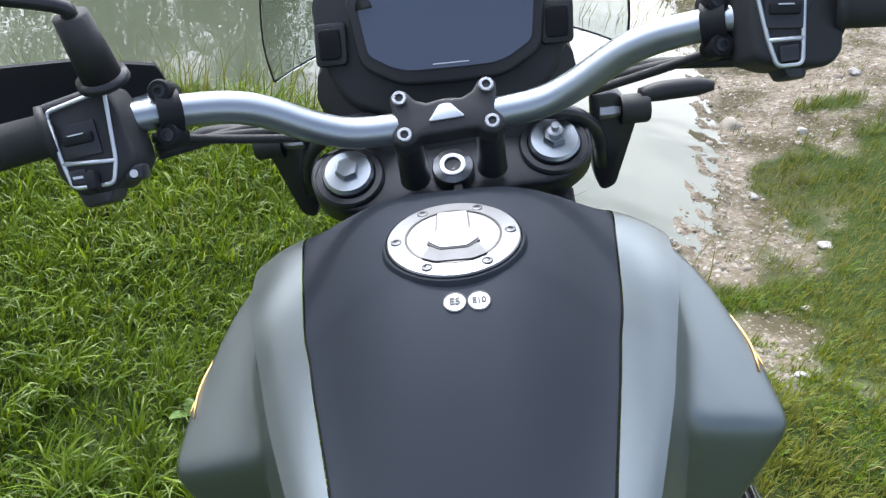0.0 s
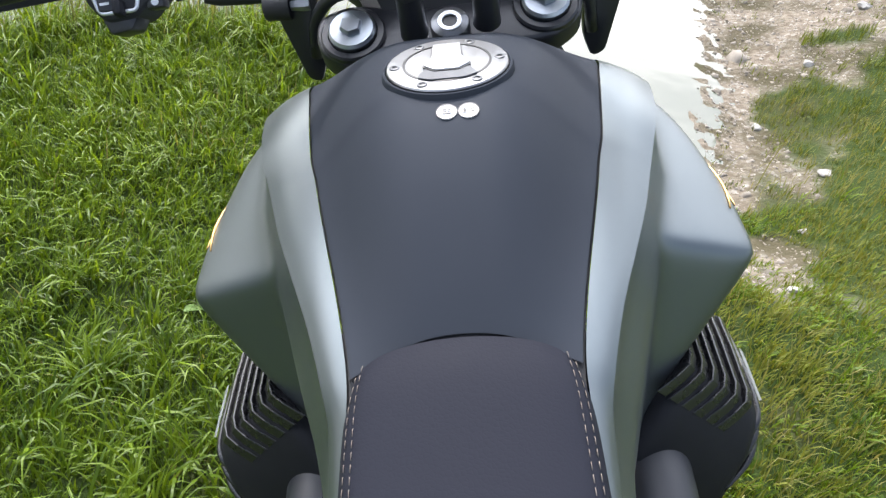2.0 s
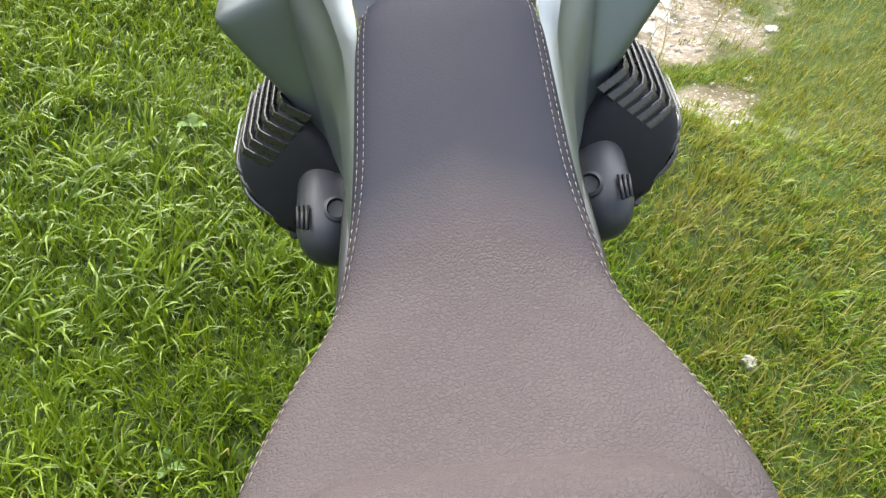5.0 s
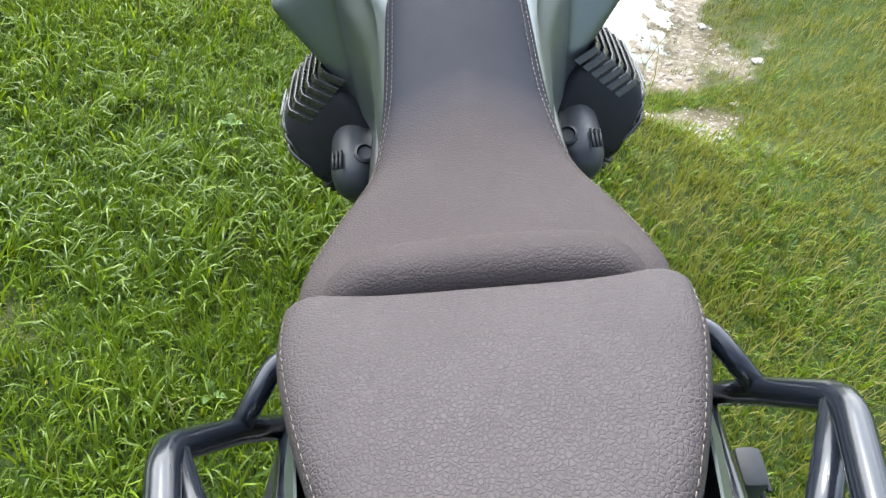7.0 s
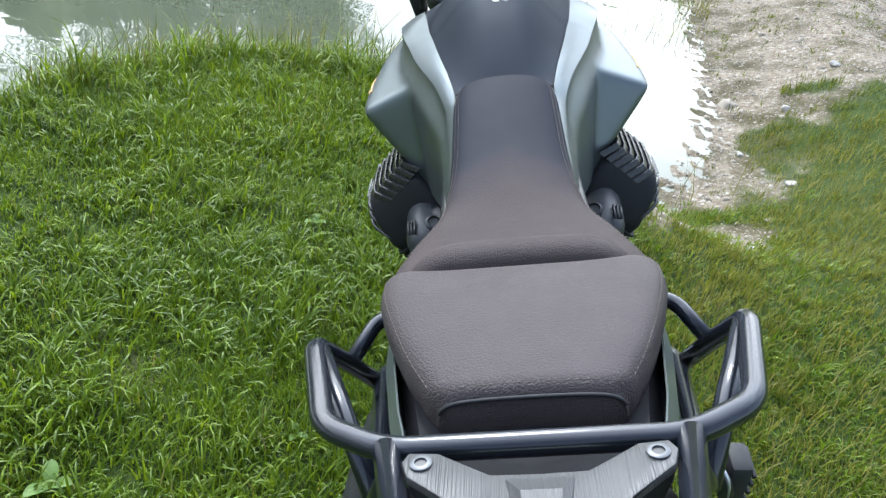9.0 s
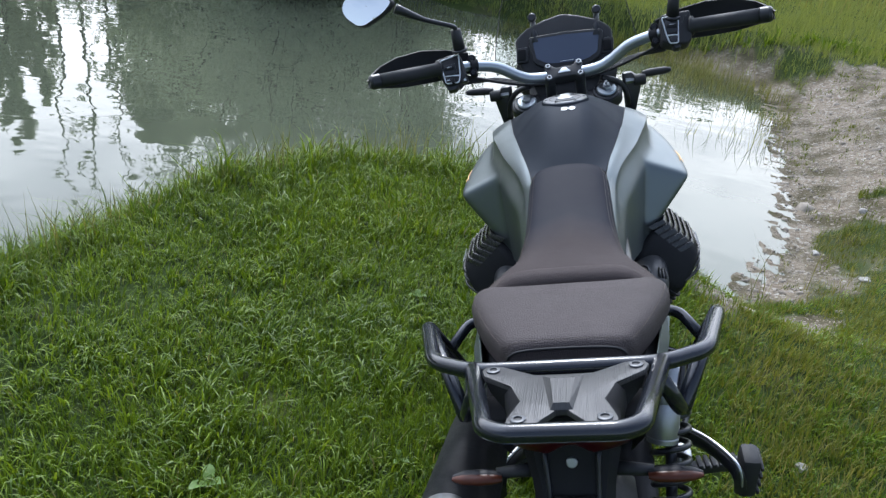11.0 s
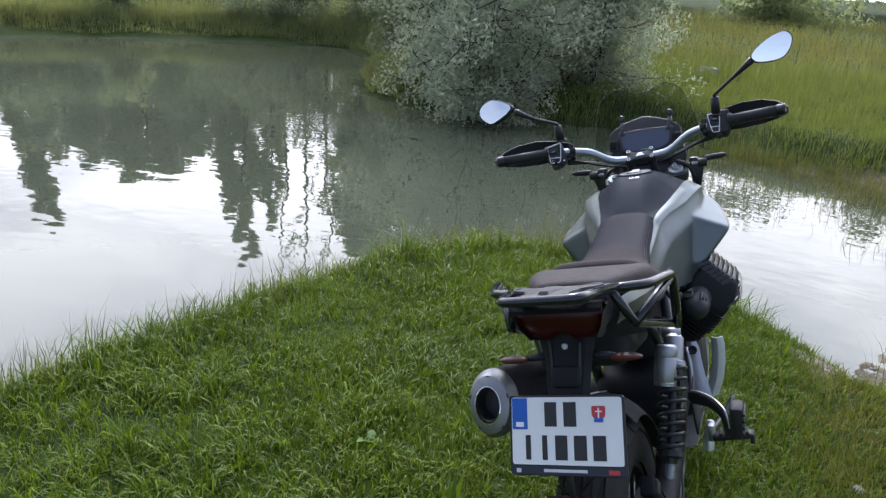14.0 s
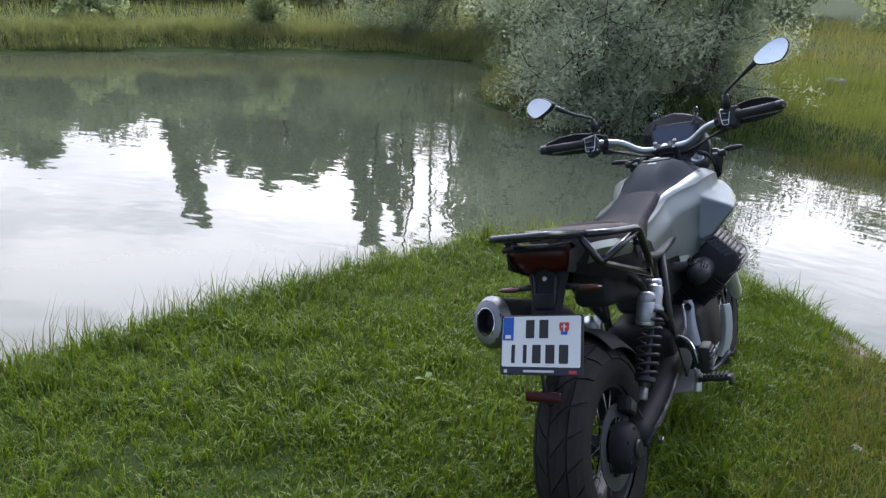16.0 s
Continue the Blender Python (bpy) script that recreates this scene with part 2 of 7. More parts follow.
M["louvre_black"] = surface("louvre_black", (0.008, 0.008, 0.009), (0.014, 0.014, 0.015), 30, 0.28, spread=0.06, bump=0.06, bump_scale=500, coat=0.15)
M["silver_paint"] = surface("silver_paint", (0.60, 0.62, 0.65), (0.70, 0.72, 0.75), 40, 0.40, metal=0.25, bump=0.1, bump_scale=400)
M["flap_alu"] = surface("flap_alu", (0.30, 0.305, 0.315), (0.38, 0.385, 0.395), 40, 0.5, metal=0.9)
M["gold"] = surface("gold", (0.40, 0.25, 0.09), (0.5, 0.33, 0.14), 40, 0.4, metal=0.8)
M["mirror"] = surface("mirror", (0.86, 0.88, 0.9), (0.9, 0.91, 0.92), 10, 0.02, metal=1.0, spread=0.0)
M["light_grey_print"] = surface("light_grey_print", (0.5, 0.52, 0.55), (0.6, 0.62, 0.64), 60, 0.5)
M["clamp_silver"] = surface("clamp_silver", (0.55, 0.57, 0.6), (0.66, 0.68, 0.7), 40, 0.35, metal=0.7)


def glass_material(name, tint, rough=0.03):
    m = surface(name, tint, tint, 10, rough, spread=0.0)
    b = m.node_tree.nodes["Principled BSDF"]
    b.inputs["Transmission Weight"].default_value = 1.0
    b.inputs["IOR"].default_value = 1.25
    return m


M["smoke"] = glass_material("smoke", (0.66, 0.70, 0.69), 0.01)

# ---- helpers for building ----
def mesh_from(name, verts, faces, material, smooth=False):
    me = bpy.data.meshes.new(name)
    me.from_pydata([tuple(v) for v in verts], [], faces)
    me.materials.append(material)
    if smooth:
        me.polygons.foreach_set("use_smooth", np.ones(len(me.polygons), bool))
    return me


def mesh_arrays(name, verts, loops, sizes, material, smooth=False):
    """A mesh from numpy arrays: vertices, flat corner list, corners of each face."""
    me = bpy.data.meshes.new(name)
    me.vertices.add(len(verts))
    me.vertices.foreach_set("co", np.asarray(verts, np.float32).ravel())
    me.loops.add(len(loops))
    me.loops.foreach_set("vertex_index", np.asarray(loops, np.int32))
    me.polygons.add(len(sizes))
    starts = np.concatenate([[0], np.cumsum(sizes)[:-1]]).astype(np.int32)
    me.polygons.foreach_set("loop_start", starts)
    me.materials.append(material)
    me.update(calc_edges=True)
    if smooth:
        me.polygons.foreach_set("use_smooth", np.ones(len(sizes), bool))
    return me


# ---- the pond, its banks and the ground ----
WATER = -0.36
SHORE = np.array([(-3.1, -5.0), (-2.85, -0.6), (-2.65, 0.4), (-2.4, 1.2), (-2.25, 1.9), (-2.0, 2.5), (-1.55, 3.0),
                  (-1.0, 3.25), (-0.5, 3.2), (0.0, 2.9), (0.4, 2.68), (0.8, 2.66), (1.05, 3.0), (1.25, 3.4),
                  (1.45, 4.1), (1.62, 4.9), (1.75, 5.8), (2.0, 6.9), (1.95, 7.5), (1.4, 8.1), (0.4, 8.35), (-0.6, 8.9),
                  (-1.8, 9.5), (-3.0, 9.3), (-4.5, 9.2), (-5.8, 9.8), (-6.8, 11.5), (-8.0, 14.5), (-9.5, 16.0),
                  (-11.5, 15.7), (-13.0, 14.2), (-15.0, 12.4), (-16.5, 9.5), (-17.5, 7.0), (-18.5, 2.0), (-17.0, -5.0),
                  (-12.0, -9.0), (-6.0, -9.5)])


def shore_distance(x, y):
    """Metres to the waterline: positive on land, negative over the pond."""
    x, y = np.asarray(x, float), np.asarray(y, float)
    best = np.full(x.shape, 1e9)
    inside = np.zeros(x.shape, bool)
    for (ax, ay), (bx, by) in zip(SHORE, np.roll(SHORE, -1, axis=0)):
        ex, ey = bx - ax, by - ay
        s = np.clip(((x - ax) * ex + (y - ay) * ey) / (ex * ex + ey * ey), 0, 1)
        best = np.minimum(best, np.hypot(x - ax - s * ex, y - ay - s * ey))
        cross = (ay > y) != (by > y)
        at = ax + (y - ay) / np.where(by == ay, 1e-9, by - ay) * ex
        inside ^= cross & (x < at)
    return np.where(inside, -best, best)


def smooth01(v):
    v = np.clip(v, 0, 1)
    return v * v * (3 - 2 * v)


def wave_noise(x, y, seed, scale):
    """A cheap smooth noise of about -1 to 1."""
    r = np.random.RandomState(seed)
    total = np.zeros(np.shape(x))
    for k in range(7):
        a, f, p = r.uniform(0, 2 * np.pi), scale * r.uniform(0.6, 2.2), r.uniform(0, 2 * np.pi)
        total = total + np.sin((x * np.cos(a) + y * np.sin(a)) * f + p)
    return total / 3.2


def gravel_amount(x, y):
    """How bare the ground is: the stony track beside the inlet, 0 grass to 1 gravel."""
    track = np.array([(0.48, 1.95), (0.85, 2.00), (1.12, 2.28), (1.08, 2.75), (1.20, 3.20), (1.60, 3.90), (2.20, 4.70), (2.55, 5.60), (3.00, 7.00), (3.90, 8.20)])
    half = np.array([0.10, 0.26, 0.20, 0.18, 0.24, 0.42, 0.72, 0.85, 0.75, 0.05])
    best = np.full(np.shape(x), 9.0)
    for i in range(len(track) - 1):
        e = track[i + 1] - track[i]
        s = np.clip(((x - track[i, 0]) * e[0] + (y - track[i, 1]) * e[1]) / (e @ e), 0, 1)
        d = np.hypot(x - track[i, 0] - s * e[0], y - track[i, 1] - s * e[1])
        best = np.minimum(best, d - (half[i] + (half[i + 1] - half[i]) * s))
    rim = shore_distance(x, y)
    mud_rim = np.where((x > 0.35) & (y < 8.3) & (rim > -0.5), 0.35 - np.abs(rim - 0.1), -9)
    score = np.maximum(-best, mud_rim) + 0.09 * wave_noise(x, y, 5, 4.5) + 0.08 * wave_noise(x, y, 6, 13.0) + 0.07 * wave_noise(x, y, 7, 31.0)
    tufts = sum(np.exp(-((x - cx) / rx) ** 2 - ((y - cy) / ry) ** 2) for cx, cy, rx, ry in (
        (1.08, 2.52, 0.26, 0.10), (1.99, 4.13, 0.20, 0.10), (1.62, 3.48, 0.16, 0.20), (1.45, 5.70, 0.25, 0.4), (1.2, 2.08, 0.08, 0.10)))
    return smooth01((score - 0.55 * tufts + 0.08) / 0.24)


def ground_height(x, y):
    d = shore_distance(x, y)
    width = 0.40 + 0.75 * smooth01((x - 0.1) / 0.9) * smooth01((9 - y) / 2.0)
    width = np.where(y > 8.2, 0.8, width)
    rise = -0.36 + 0.37 * smooth01(d / width)
    h = np.where(d > 0, rise, WATER - 0.8 * smooth01(-d / 2.5))
    h = h + np.where(d > 0.1, 0.012 * wave_noise(x, y, 1, 2.2) + 0.006 * wave_noise(x, y, 2, 9.0), 0)
    far = np.clip(np.hypot(x + 2, y - 1) - 11.0, 0, 60)
    h = h + np.where(d > 0, 0.022 * far * smooth01(d / 5), 0)
    g = gravel_amount(x, y)
    return h + np.where(d > -0.2, g * 0.006 * wave_noise(x, y, 3, 40.0), 0)


def graded(lo, hi, step, outer, growth=1.16):
    mid = list(np.arange(lo, hi + step / 2, step))
    s, up, down = step, [], []
    v = hi
    while v < outer:
        s *= growth
        v += s
        up.append(v)
    s, v = step, lo
    while v > -outer:
        s *= growth
        v -= s
        down.append(v)
    return np.array(down[::-1] + mid + up)


gx, gy = graded(-3.4, 3.0, 0.045, 900), graded(-1.8, 7.0, 0.05, 900)
GX, GY = np.meshgrid(gx, gy)
GZ = ground_height(GX, GY)
nx, ny = len(gx), len(gy)
idx = np.arange(nx * ny).reshape(ny, nx)
quads = np.stack([idx[:-1, :-1], idx[:-1, 1:], idx[1:, 1:], idx[1:, :-1]], -1).reshape(-1, 4)


def ground_material():
    m = bpy.data.materials.new("ground_soil")
    m.use_nodes = True
    n, l = m.node_tree.nodes, m.node_tree.links
    b = n["Principled BSDF"]
    at = n.new("ShaderNodeAttribute")
    at.attribute_name = "gravel"
    tc = n.new("ShaderNodeTexCoord")

    def noise_of(scale, detail=5.0):
        t = n.new("ShaderNodeTexNoise")
        t.inputs["Scale"].default_value, t.inputs["Detail"].default_value = scale, detail
        l.new(tc.outputs["Object"], t.inputs["Vector"])
        return t

    def mix_of(a, c, fac):
        x = n.new("ShaderNodeMix")
        x.data_type = "RGBA"
        for i, v in ((6, a), (7, c)):
            if isinstance(v, tuple):
                x.inputs[i].default_value = (*v, 1)
            else:
                l.new(v, x.inputs[i])
        l.new(fac, x.inputs[0])
        return x.outputs[2]

    def ramp_of(socket, p0, p1):
        r = n.new("ShaderNodeMapRange")
        r.inputs["From Min"].default_value, r.inputs["From Max"].default_value = p0, p1
        l.new(socket, r.inputs["Value"])
        return r.outputs["Result"]

    soil = mix_of((0.020, 0.034, 0.008), (0.042, 0.062, 0.014), noise_of(6).outputs["Fac"])
    soil = mix_of(soil, (0.062, 0.060, 0.028), ramp_of(noise_of(2.3, 6).outputs["Fac"], 0.58, 0.75))
    stones = n.new("ShaderNodeTexVoronoi")
    stones.inputs["Scale"].default_value = 55
    l.new(tc.outputs["Object"], stones.inputs["Vector"])
    grit = mix_of((0.118, 0.093, 0.066), (0.232, 0.199, 0.154), ramp_of(noise_of(30, 8).outputs["Fac"], 0.35, 0.65))
    grit = mix_of(grit, (0.31, 0.29, 0.25), ramp_of(stones.outputs["Color"], 0.72, 0.86))
    damp = mix_of(grit, (0.072, 0.062, 0.036), ramp_of(noise_of(3.2, 6).outputs["Fac"], 0.44, 0.62))
    l.new(mix_of(soil, damp, at.outputs["Fac"]), b.inputs["Base Color"])
    b.inputs["Roughness"].default_value = 0.9
    b.inputs["Specular IOR Level"].default_value = 0.08
    bp = n.new("ShaderNodeBump")
    bp.inputs["Strength"].default_value, bp.inputs["Distance"].default_value = 0.8, 0.012
    l.new(noise_of(60, 8).outputs["Fac"], bp.inputs["Height"])
    l.new(bp.outputs["Normal"], b.inputs["Normal"])
    return m


M["ground"] = ground_material()
ground_mesh = mesh_arrays("ground", np.stack([GX, GY, GZ], -1).reshape(-1, 3), quads.ravel(), np.full(len(quads), 4), M["ground"], True)
attr = ground_mesh.attributes.new("gravel", "FLOAT", "POINT")
attr.data.foreach_set("value", gravel_amount(GX, GY).astype(np.float32).ravel())
tagged(new("ground", ground_mesh), "grassy pond bank with a bare stony track", "ground", kind="structure")


def water_material():
    m = bpy.data.materials.new("pond_water")
    m.use_nodes = True
    n, l = m.node_tree.nodes, m.node_tree.links
    b = n["Principled BSDF"]
    b.inputs["Roughness"].default_value = 0.015
    b.inputs["IOR"].default_value = 1.42
    tc = n.new("ShaderNodeTexCoord")
    mp = n.new("ShaderNodeMapping")
    mp.inputs["Scale"].default_value = (1.0, 1.6, 1.0)
    mp.inputs["Rotation"].default_value = (0, 0, radians(35))
    l.new(tc.outputs["Object"], mp.inputs["Vector"])
    t = n.new("ShaderNodeTexNoise")
    t.inputs["Scale"].default_value, t.inputs["Detail"].default_value = 2.4, 2.0
    l.new(mp.outputs["Vector"], t.inputs["Vector"])
    bp = n.new("ShaderNodeBump")
    bp.inputs["Strength"].default_value, bp.inputs["Distance"].default_value = 0.095, 0.03
    l.new(t.outputs["Fac"], bp.inputs["Height"])
    l.new(bp.outputs["Normal"], b.inputs["Normal"])
    murk = n.new("ShaderNodeTexNoise")
    murk.inputs["Scale"].default_value = 0.35
    l.new(tc.outputs["Object"], murk.inputs["Vector"])
    mix = n.new("ShaderNodeMix")
    mix.data_type = "RGBA"
    mix.inputs[6].default_value, mix.inputs[7].default_value = (0.058, 0.068, 0.044, 1), (0.076, 0.086, 0.058, 1)
    l.new(murk.outputs["Fac"], mix.inputs[0])
    l.new(mix.outputs[2], b.inputs["Base Color"])
    return m


M["water"] = water_material()
wx = np.linspace(-24, 8, 40)
wy = np.linspace(-14, 22, 40)
WX, WY = np.meshgrid(wx, wy)
wi = np.arange(1600).reshape(40, 40)
wq = np.stack([wi[:-1, :-1], wi[:-1, 1:], wi[1:, 1:], wi[1:, :-1]], -1).reshape(-1, 4)
water_mesh = mesh_arrays("water", np.stack([WX, WY, np.full_like(WX, WATER)], -1).reshape(-1, 3), wq.ravel(), np.full(len(wq), 4), M["water"], True)
tagged(new("water", water_mesh), "calm greenish pond water mirroring sky and trees", "water", kind="structure")


# ---- grass ----
def blades(rng, x, y, fall, length, width, lean, curl, steps=3):
    """Tapered blades bent over in one to three steps. Returns vertices, corners, sizes."""
    k = len(x)
    z = ground_height(x, y) - 0.004
    turn = fall + np.pi / 2 + rng.normal(0, 0.5, k)
    dx, dy = np.cos(turn), np.sin(turn)
    sx, sy = np.cos(fall), np.sin(fall)
    m = 2 * steps + 1
    v = np.empty((k, m, 3))
    out, up, bend = np.zeros(k), np.zeros(k), lean * (0.6 if steps > 1 else 1.0)
    taper_to = (1.0, 0.95, 0.66)[:steps] if steps != 2 else (1.0, 0.8)
    for i, w in enumerate((*taper_to, 0.0)):
        if i:
            out, up = out + length / steps * np.sin(bend), up + length / steps * np.cos(bend)
            bend = bend + curl * (0.8 + 0.4 * i) * 3 / (steps + (steps == 2))
        for j, s in enumerate((-1, 1) if i < steps else (0,)):
            v[:, 2 * i + j, 0] = x + sx * out + s * dx * width * w / 2
            v[:, 2 * i + j, 1] = y + sy * out + s * dy * width * w / 2
            v[:, 2 * i + j, 2] = np.maximum(z + up, z + 0.004 * (i > 0))
    base = np.arange(k)[:, None] * m
    quads = [base + np.array([[2 * i, 2 * i + 1, 2 * i + 3, 2 * i + 2]]) for i in range(steps - 1)]
    corners = np.concatenate(quads + [base + np.array([[m - 3, m - 2, m - 1]])], 1)
    return v.reshape(-1, 3), corners.ravel(), np.tile([4] * (steps - 1) + [3], k)


def scatter(rng, n, x0, x1, y0, y1, keep):
    x, y = rng.uniform(x0, x1, n), rng.uniform(y0, y1, n)
    ok = keep(x, y) > rng.uniform(0, 1, n)
    return x[ok], y[ok]


def grass(name, label, seed, n, box, keep, length, width, lean, curl, material, tuft=1, steps=3):
    """Scattered blades, or with tuft above 1 bunches of so many that fall outwards."""
    rng = np.random.RandomState(seed)
    cx, cy = scatter(rng, n // tuft, *box, keep)
    if tuft > 1:
        count = rng.randint(tuft // 2, tuft * 3 // 2 + 1, len(cx))
        ox, oy = rng.normal(0, 0.016, (2, count.sum()))
        x, y = np.repeat(cx, count) + ox, np.repeat(cy, count) + oy
        lay = 2.5 * wave_noise(x, y, seed + 45, 2.0)
        fall = np.arctan2(oy + 0.010 * np.sin(lay), ox + 0.010 * np.cos(lay)) + rng.normal(0, 0.5, len(x))
        vary = np.repeat(rng.uniform(0.65, 1.3, len(cx)), count)
        ok = shore_distance(x, y) > 0.01
        x, y, fall, vary = x[ok], y[ok], fall[ok], vary[ok]
    else:
        x, y, fall, vary = cx, cy, rng.uniform(0, 2 * np.pi, len(cx)), 1.0
    k = len(x)
    rise = 1 + 0.35 * wave_noise(x, y, seed + 40, 3.0) + 0.2 * wave_noise(x, y, seed + 41, 11.0)
    size = length(x, y) * rng.uniform(0.55, 1.25, k) * np.clip(rise, 0.45, 1.8) * vary
    v, c, s = blades(rng, x, y, fall, size, width * rng.uniform(0.65, 1.3, k), lean * rng.uniform(0.2, 1.5, k), curl * rng.uniform(0.2, 1.6, k), steps)
    me = mesh_arrays(name, v, c, s, material)
    return tagged(new(name, me), label, "grass", kind="stuff")


M["grass_near"] = leaf_material("grass_near", (0.016, 0.052, 0.004), (0.185, 0.270, 0.016), 0.42, 0.38, 1.2, 0.26)
M["grass_dry"] = leaf_material("grass_dry", (0.13, 0.14, 0.035), (0.30, 0.27, 0.11), 0.6, 0.3, 1.5)
M["grass_moss"] = leaf_material("grass_moss", (0.055, 0.088, 0.014), (0.21, 0.235, 0.045), 0.6, 0.25, 4.0)
M["reed"] = leaf_material("reed", (0.07, 0.10, 0.02), (0.22, 0.21, 0.08), 0.6, 0.3, 2.0)
M["grass_meadow"] = leaf_material("grass_meadow", (0.105, 0.145, 0.045), (0.225, 0.262, 0.095), 0.6, 0.4, 0.6)
M["grass_far"] = leaf_material("grass_far", (0.140, 0.172, 0.080), (0.275, 0.300, 0.155), 0.6, 0.4, 0.35)

on_bank = lambda x, y: np.where(shore_distance(x, y) > 0.03, 1 - 0.97 * gravel_amount(x, y), 0)
thin_right = lambda x, y: 1 - (0.44 + 0.38 * smooth01((wave_noise(x, y, 64, 4.5) + 0.5 * wave_noise(x, y, 65, 13.0)) / 0.8)) * smooth01((x - 0.2) / 0.4)
clumped = lambda x, y: np.clip(0.55 + 0.65 * wave_noise(x, y, 61, 9.0) + 0.35 * wave_noise(x, y, 62, 26.0), 0.06, 1)
edge_tall = lambda x, y: 1 + 0.9 * smooth01((0.75 - shore_distance(x, y)) / 0.5) * (x < 0.3)
def fade(x, y, box, width=0.45):
    """Thins a patch out towards the borders of its box."""
    edge = np.minimum(np.minimum(x - box[0], box[1] - x), np.minimum(y - box[2], box[3] - y))
    return smooth01((edge + 0.12 * wave_noise(x, y, 93, 5.0)) / width)


NEAR = (-3.3, 2.0, -2.0, 3.4)
near_cover = lambda x, y: np.where((x > 1.0) | (y < -0.9), fade(x, y, NEAR, 1.0), 1.0)
worn_right = lambda x, y: on_bank(x, y) * thin_right(x, y) * (1 - 0.76 * smooth01((x - 0.90) / 0.4)) * near_cover(x, y)
grass("grass", "lush green meadow grass on the pond bank", 11, 165000, NEAR, worn_right,
      lambda x, y: (0.060 - 0.018 * smooth01((x - 0.1) / 0.5)) * edge_tall(x, y), 0.0042, 0.5, 0.42, M["grass_near"], 9)
grass("grass", "long soft grass blades bent over in clumps", 18, 115000, NEAR, lambda x, y: worn_right(x, y) * clumped(x, y),
      lambda x, y: (0.100 - 0.040 * smooth01((x - 0.05) / 0.5)) * edge_tall(x, y), 0.0052, 0.55, 0.58, M["grass_near"], 7)
grass("grass", "short fine grass filling the turf beside the motorcycle", 23, 150000, (-1.7, 1.3, -0.6, 2.9), lambda x, y: worn_right(x, y) * fade(x, y, (-1.7, 1.3, -0.6, 3.6), 0.5),
      lambda x, y: 0.044 + 0 * x, 0.0034, 0.7, 0.5, M["grass_near"], 6, 2)
grass("grass", "yellowish thin grass with dry stalks", 12, 30000, (-2.6, 2.2, -1.4, 3.6),
      lambda x, y: on_bank(x, y) * (0.16 + 0.84 * smooth01((x - 0.1) / 0.5)),
      lambda x, y: 0.075 + 0 * x, 0.0030, 0.5, 0.45, M["grass_dry"], 1, 2)
M["grass_worn"] = leaf_material("grass_worn", (0.060, 0.078, 0.012), (0.225, 0.240, 0.036), 0.6, 0.3, 3.0)
grass("grass", "short trodden olive grass on worn soil", 22, 68000, (0.2, 2.4, -2.0, 2.6),
      lambda x, y: on_bank(x, y) * smooth01((x - 0.2) / 0.4) * fade(x, y, (-0.5, 2.4, -2.0, 2.9), 0.8),
      lambda x, y: 0.040 + 0 * x, 0.0042, 0.6, 0.5, M["grass_worn"], 7, 2)
grass("grass", "patchy short grass beside the stony track", 13, 92000, (1.0, 4.6, 0.4, 7.6),
      lambda x, y: on_bank(x, y) * fade(x, y, (1.0, 4.6, 0.4, 8.2), 0.7), lambda x, y: 0.048 + 0 * x, 0.0045, 0.4, 0.45, M["grass_moss"], 6, 2)
grass("grass", "thin mossy tufts growing through the gravel", 18, 52000, (0.3, 4.6, 1.4, 7.5),
      lambda x, y: np.where((shore_distance(x, y) > 0.03) & (gravel_amount(x, y) > 0.3), 0.9 * smooth01((wave_noise(x, y, 61, 5.0) + 0.5 * wave_noise(x, y, 62, 17.0) - 0.08) / 0.5), 0.0),
      lambda x, y: 0.030 + 0 * x, 0.0036, 0.45, 0.45, M["grass_moss"], 8, 2)
grass("grass", "rough meadow grass round the spit", 20, 120000, (-3.4, 8.0, -8.0, 8.5),
      lambda x, y: on_bank(x, y) * np.clip(1.02 - np.where((x > NEAR[0]) & (x < NEAR[1]) & (y > NEAR[2]), near_cover(x, y), 0.0) - 1.1 * fade(x, y, (0.6, 4.8, 0.2, 8.4), 0.5), 0.0, 1.0) * fade(x, y, (-9.0, 8.2, -8.2, 12.0), 1.5),
      lambda x, y: 0.105 + 0 * x, 0.020, 0.5, 0.5, M["grass_near"], 6, 2)
grass("grass", "tall seeding grass along the water's edge", 14, 17000, (-3.1, 0.7, -1.0, 3.3),
      lambda x, y: np.where((shore_distance(x, y) > 0.02) & (shore_distance(x, y) < 0.45), 0.8 * (x < 0.4), 0.0),
      lambda x, y: 0.20 + 0 * x, 0.0038, 0.3, 0.32, M["reed"], 1, 2)
grass("grass", "single tall seeding stalks at the waterline", 21, 900, (-3.1, 1.4, -1.0, 3.4),
      lambda x, y: np.where((shore_distance(x, y) > 0.0) & (shore_distance(x, y) < 0.30), 0.9 * (wave_noise(x, y, 72, 2.6) > 0.45), 0.0),
      lambda x, y: 0.36 + 0 * x, 0.0032, 0.16, 0.16, M["reed"])
grass("reeds", "thin reeds standing in the shallow muddy inlet", 15, 15000, (-0.8, 2.3, 5.2, 9.4),
      lambda x, y: np.where((shore_distance(x, y) < 0.15) & (shore_distance(x, y) > -1.7), 0.85 * smooth01((wave_noise(x, y, 71, 3.0) + 0.4) / 0.5) * smooth01((y - 5.2 + 0.4 * (x - 1)) / 1.2), 0.0),
      lambda x, y: 0.20 + np.clip(WATER - ground_height(x, y), 0, 1), 0.0042, 0.3, 0.22, M["reed"])
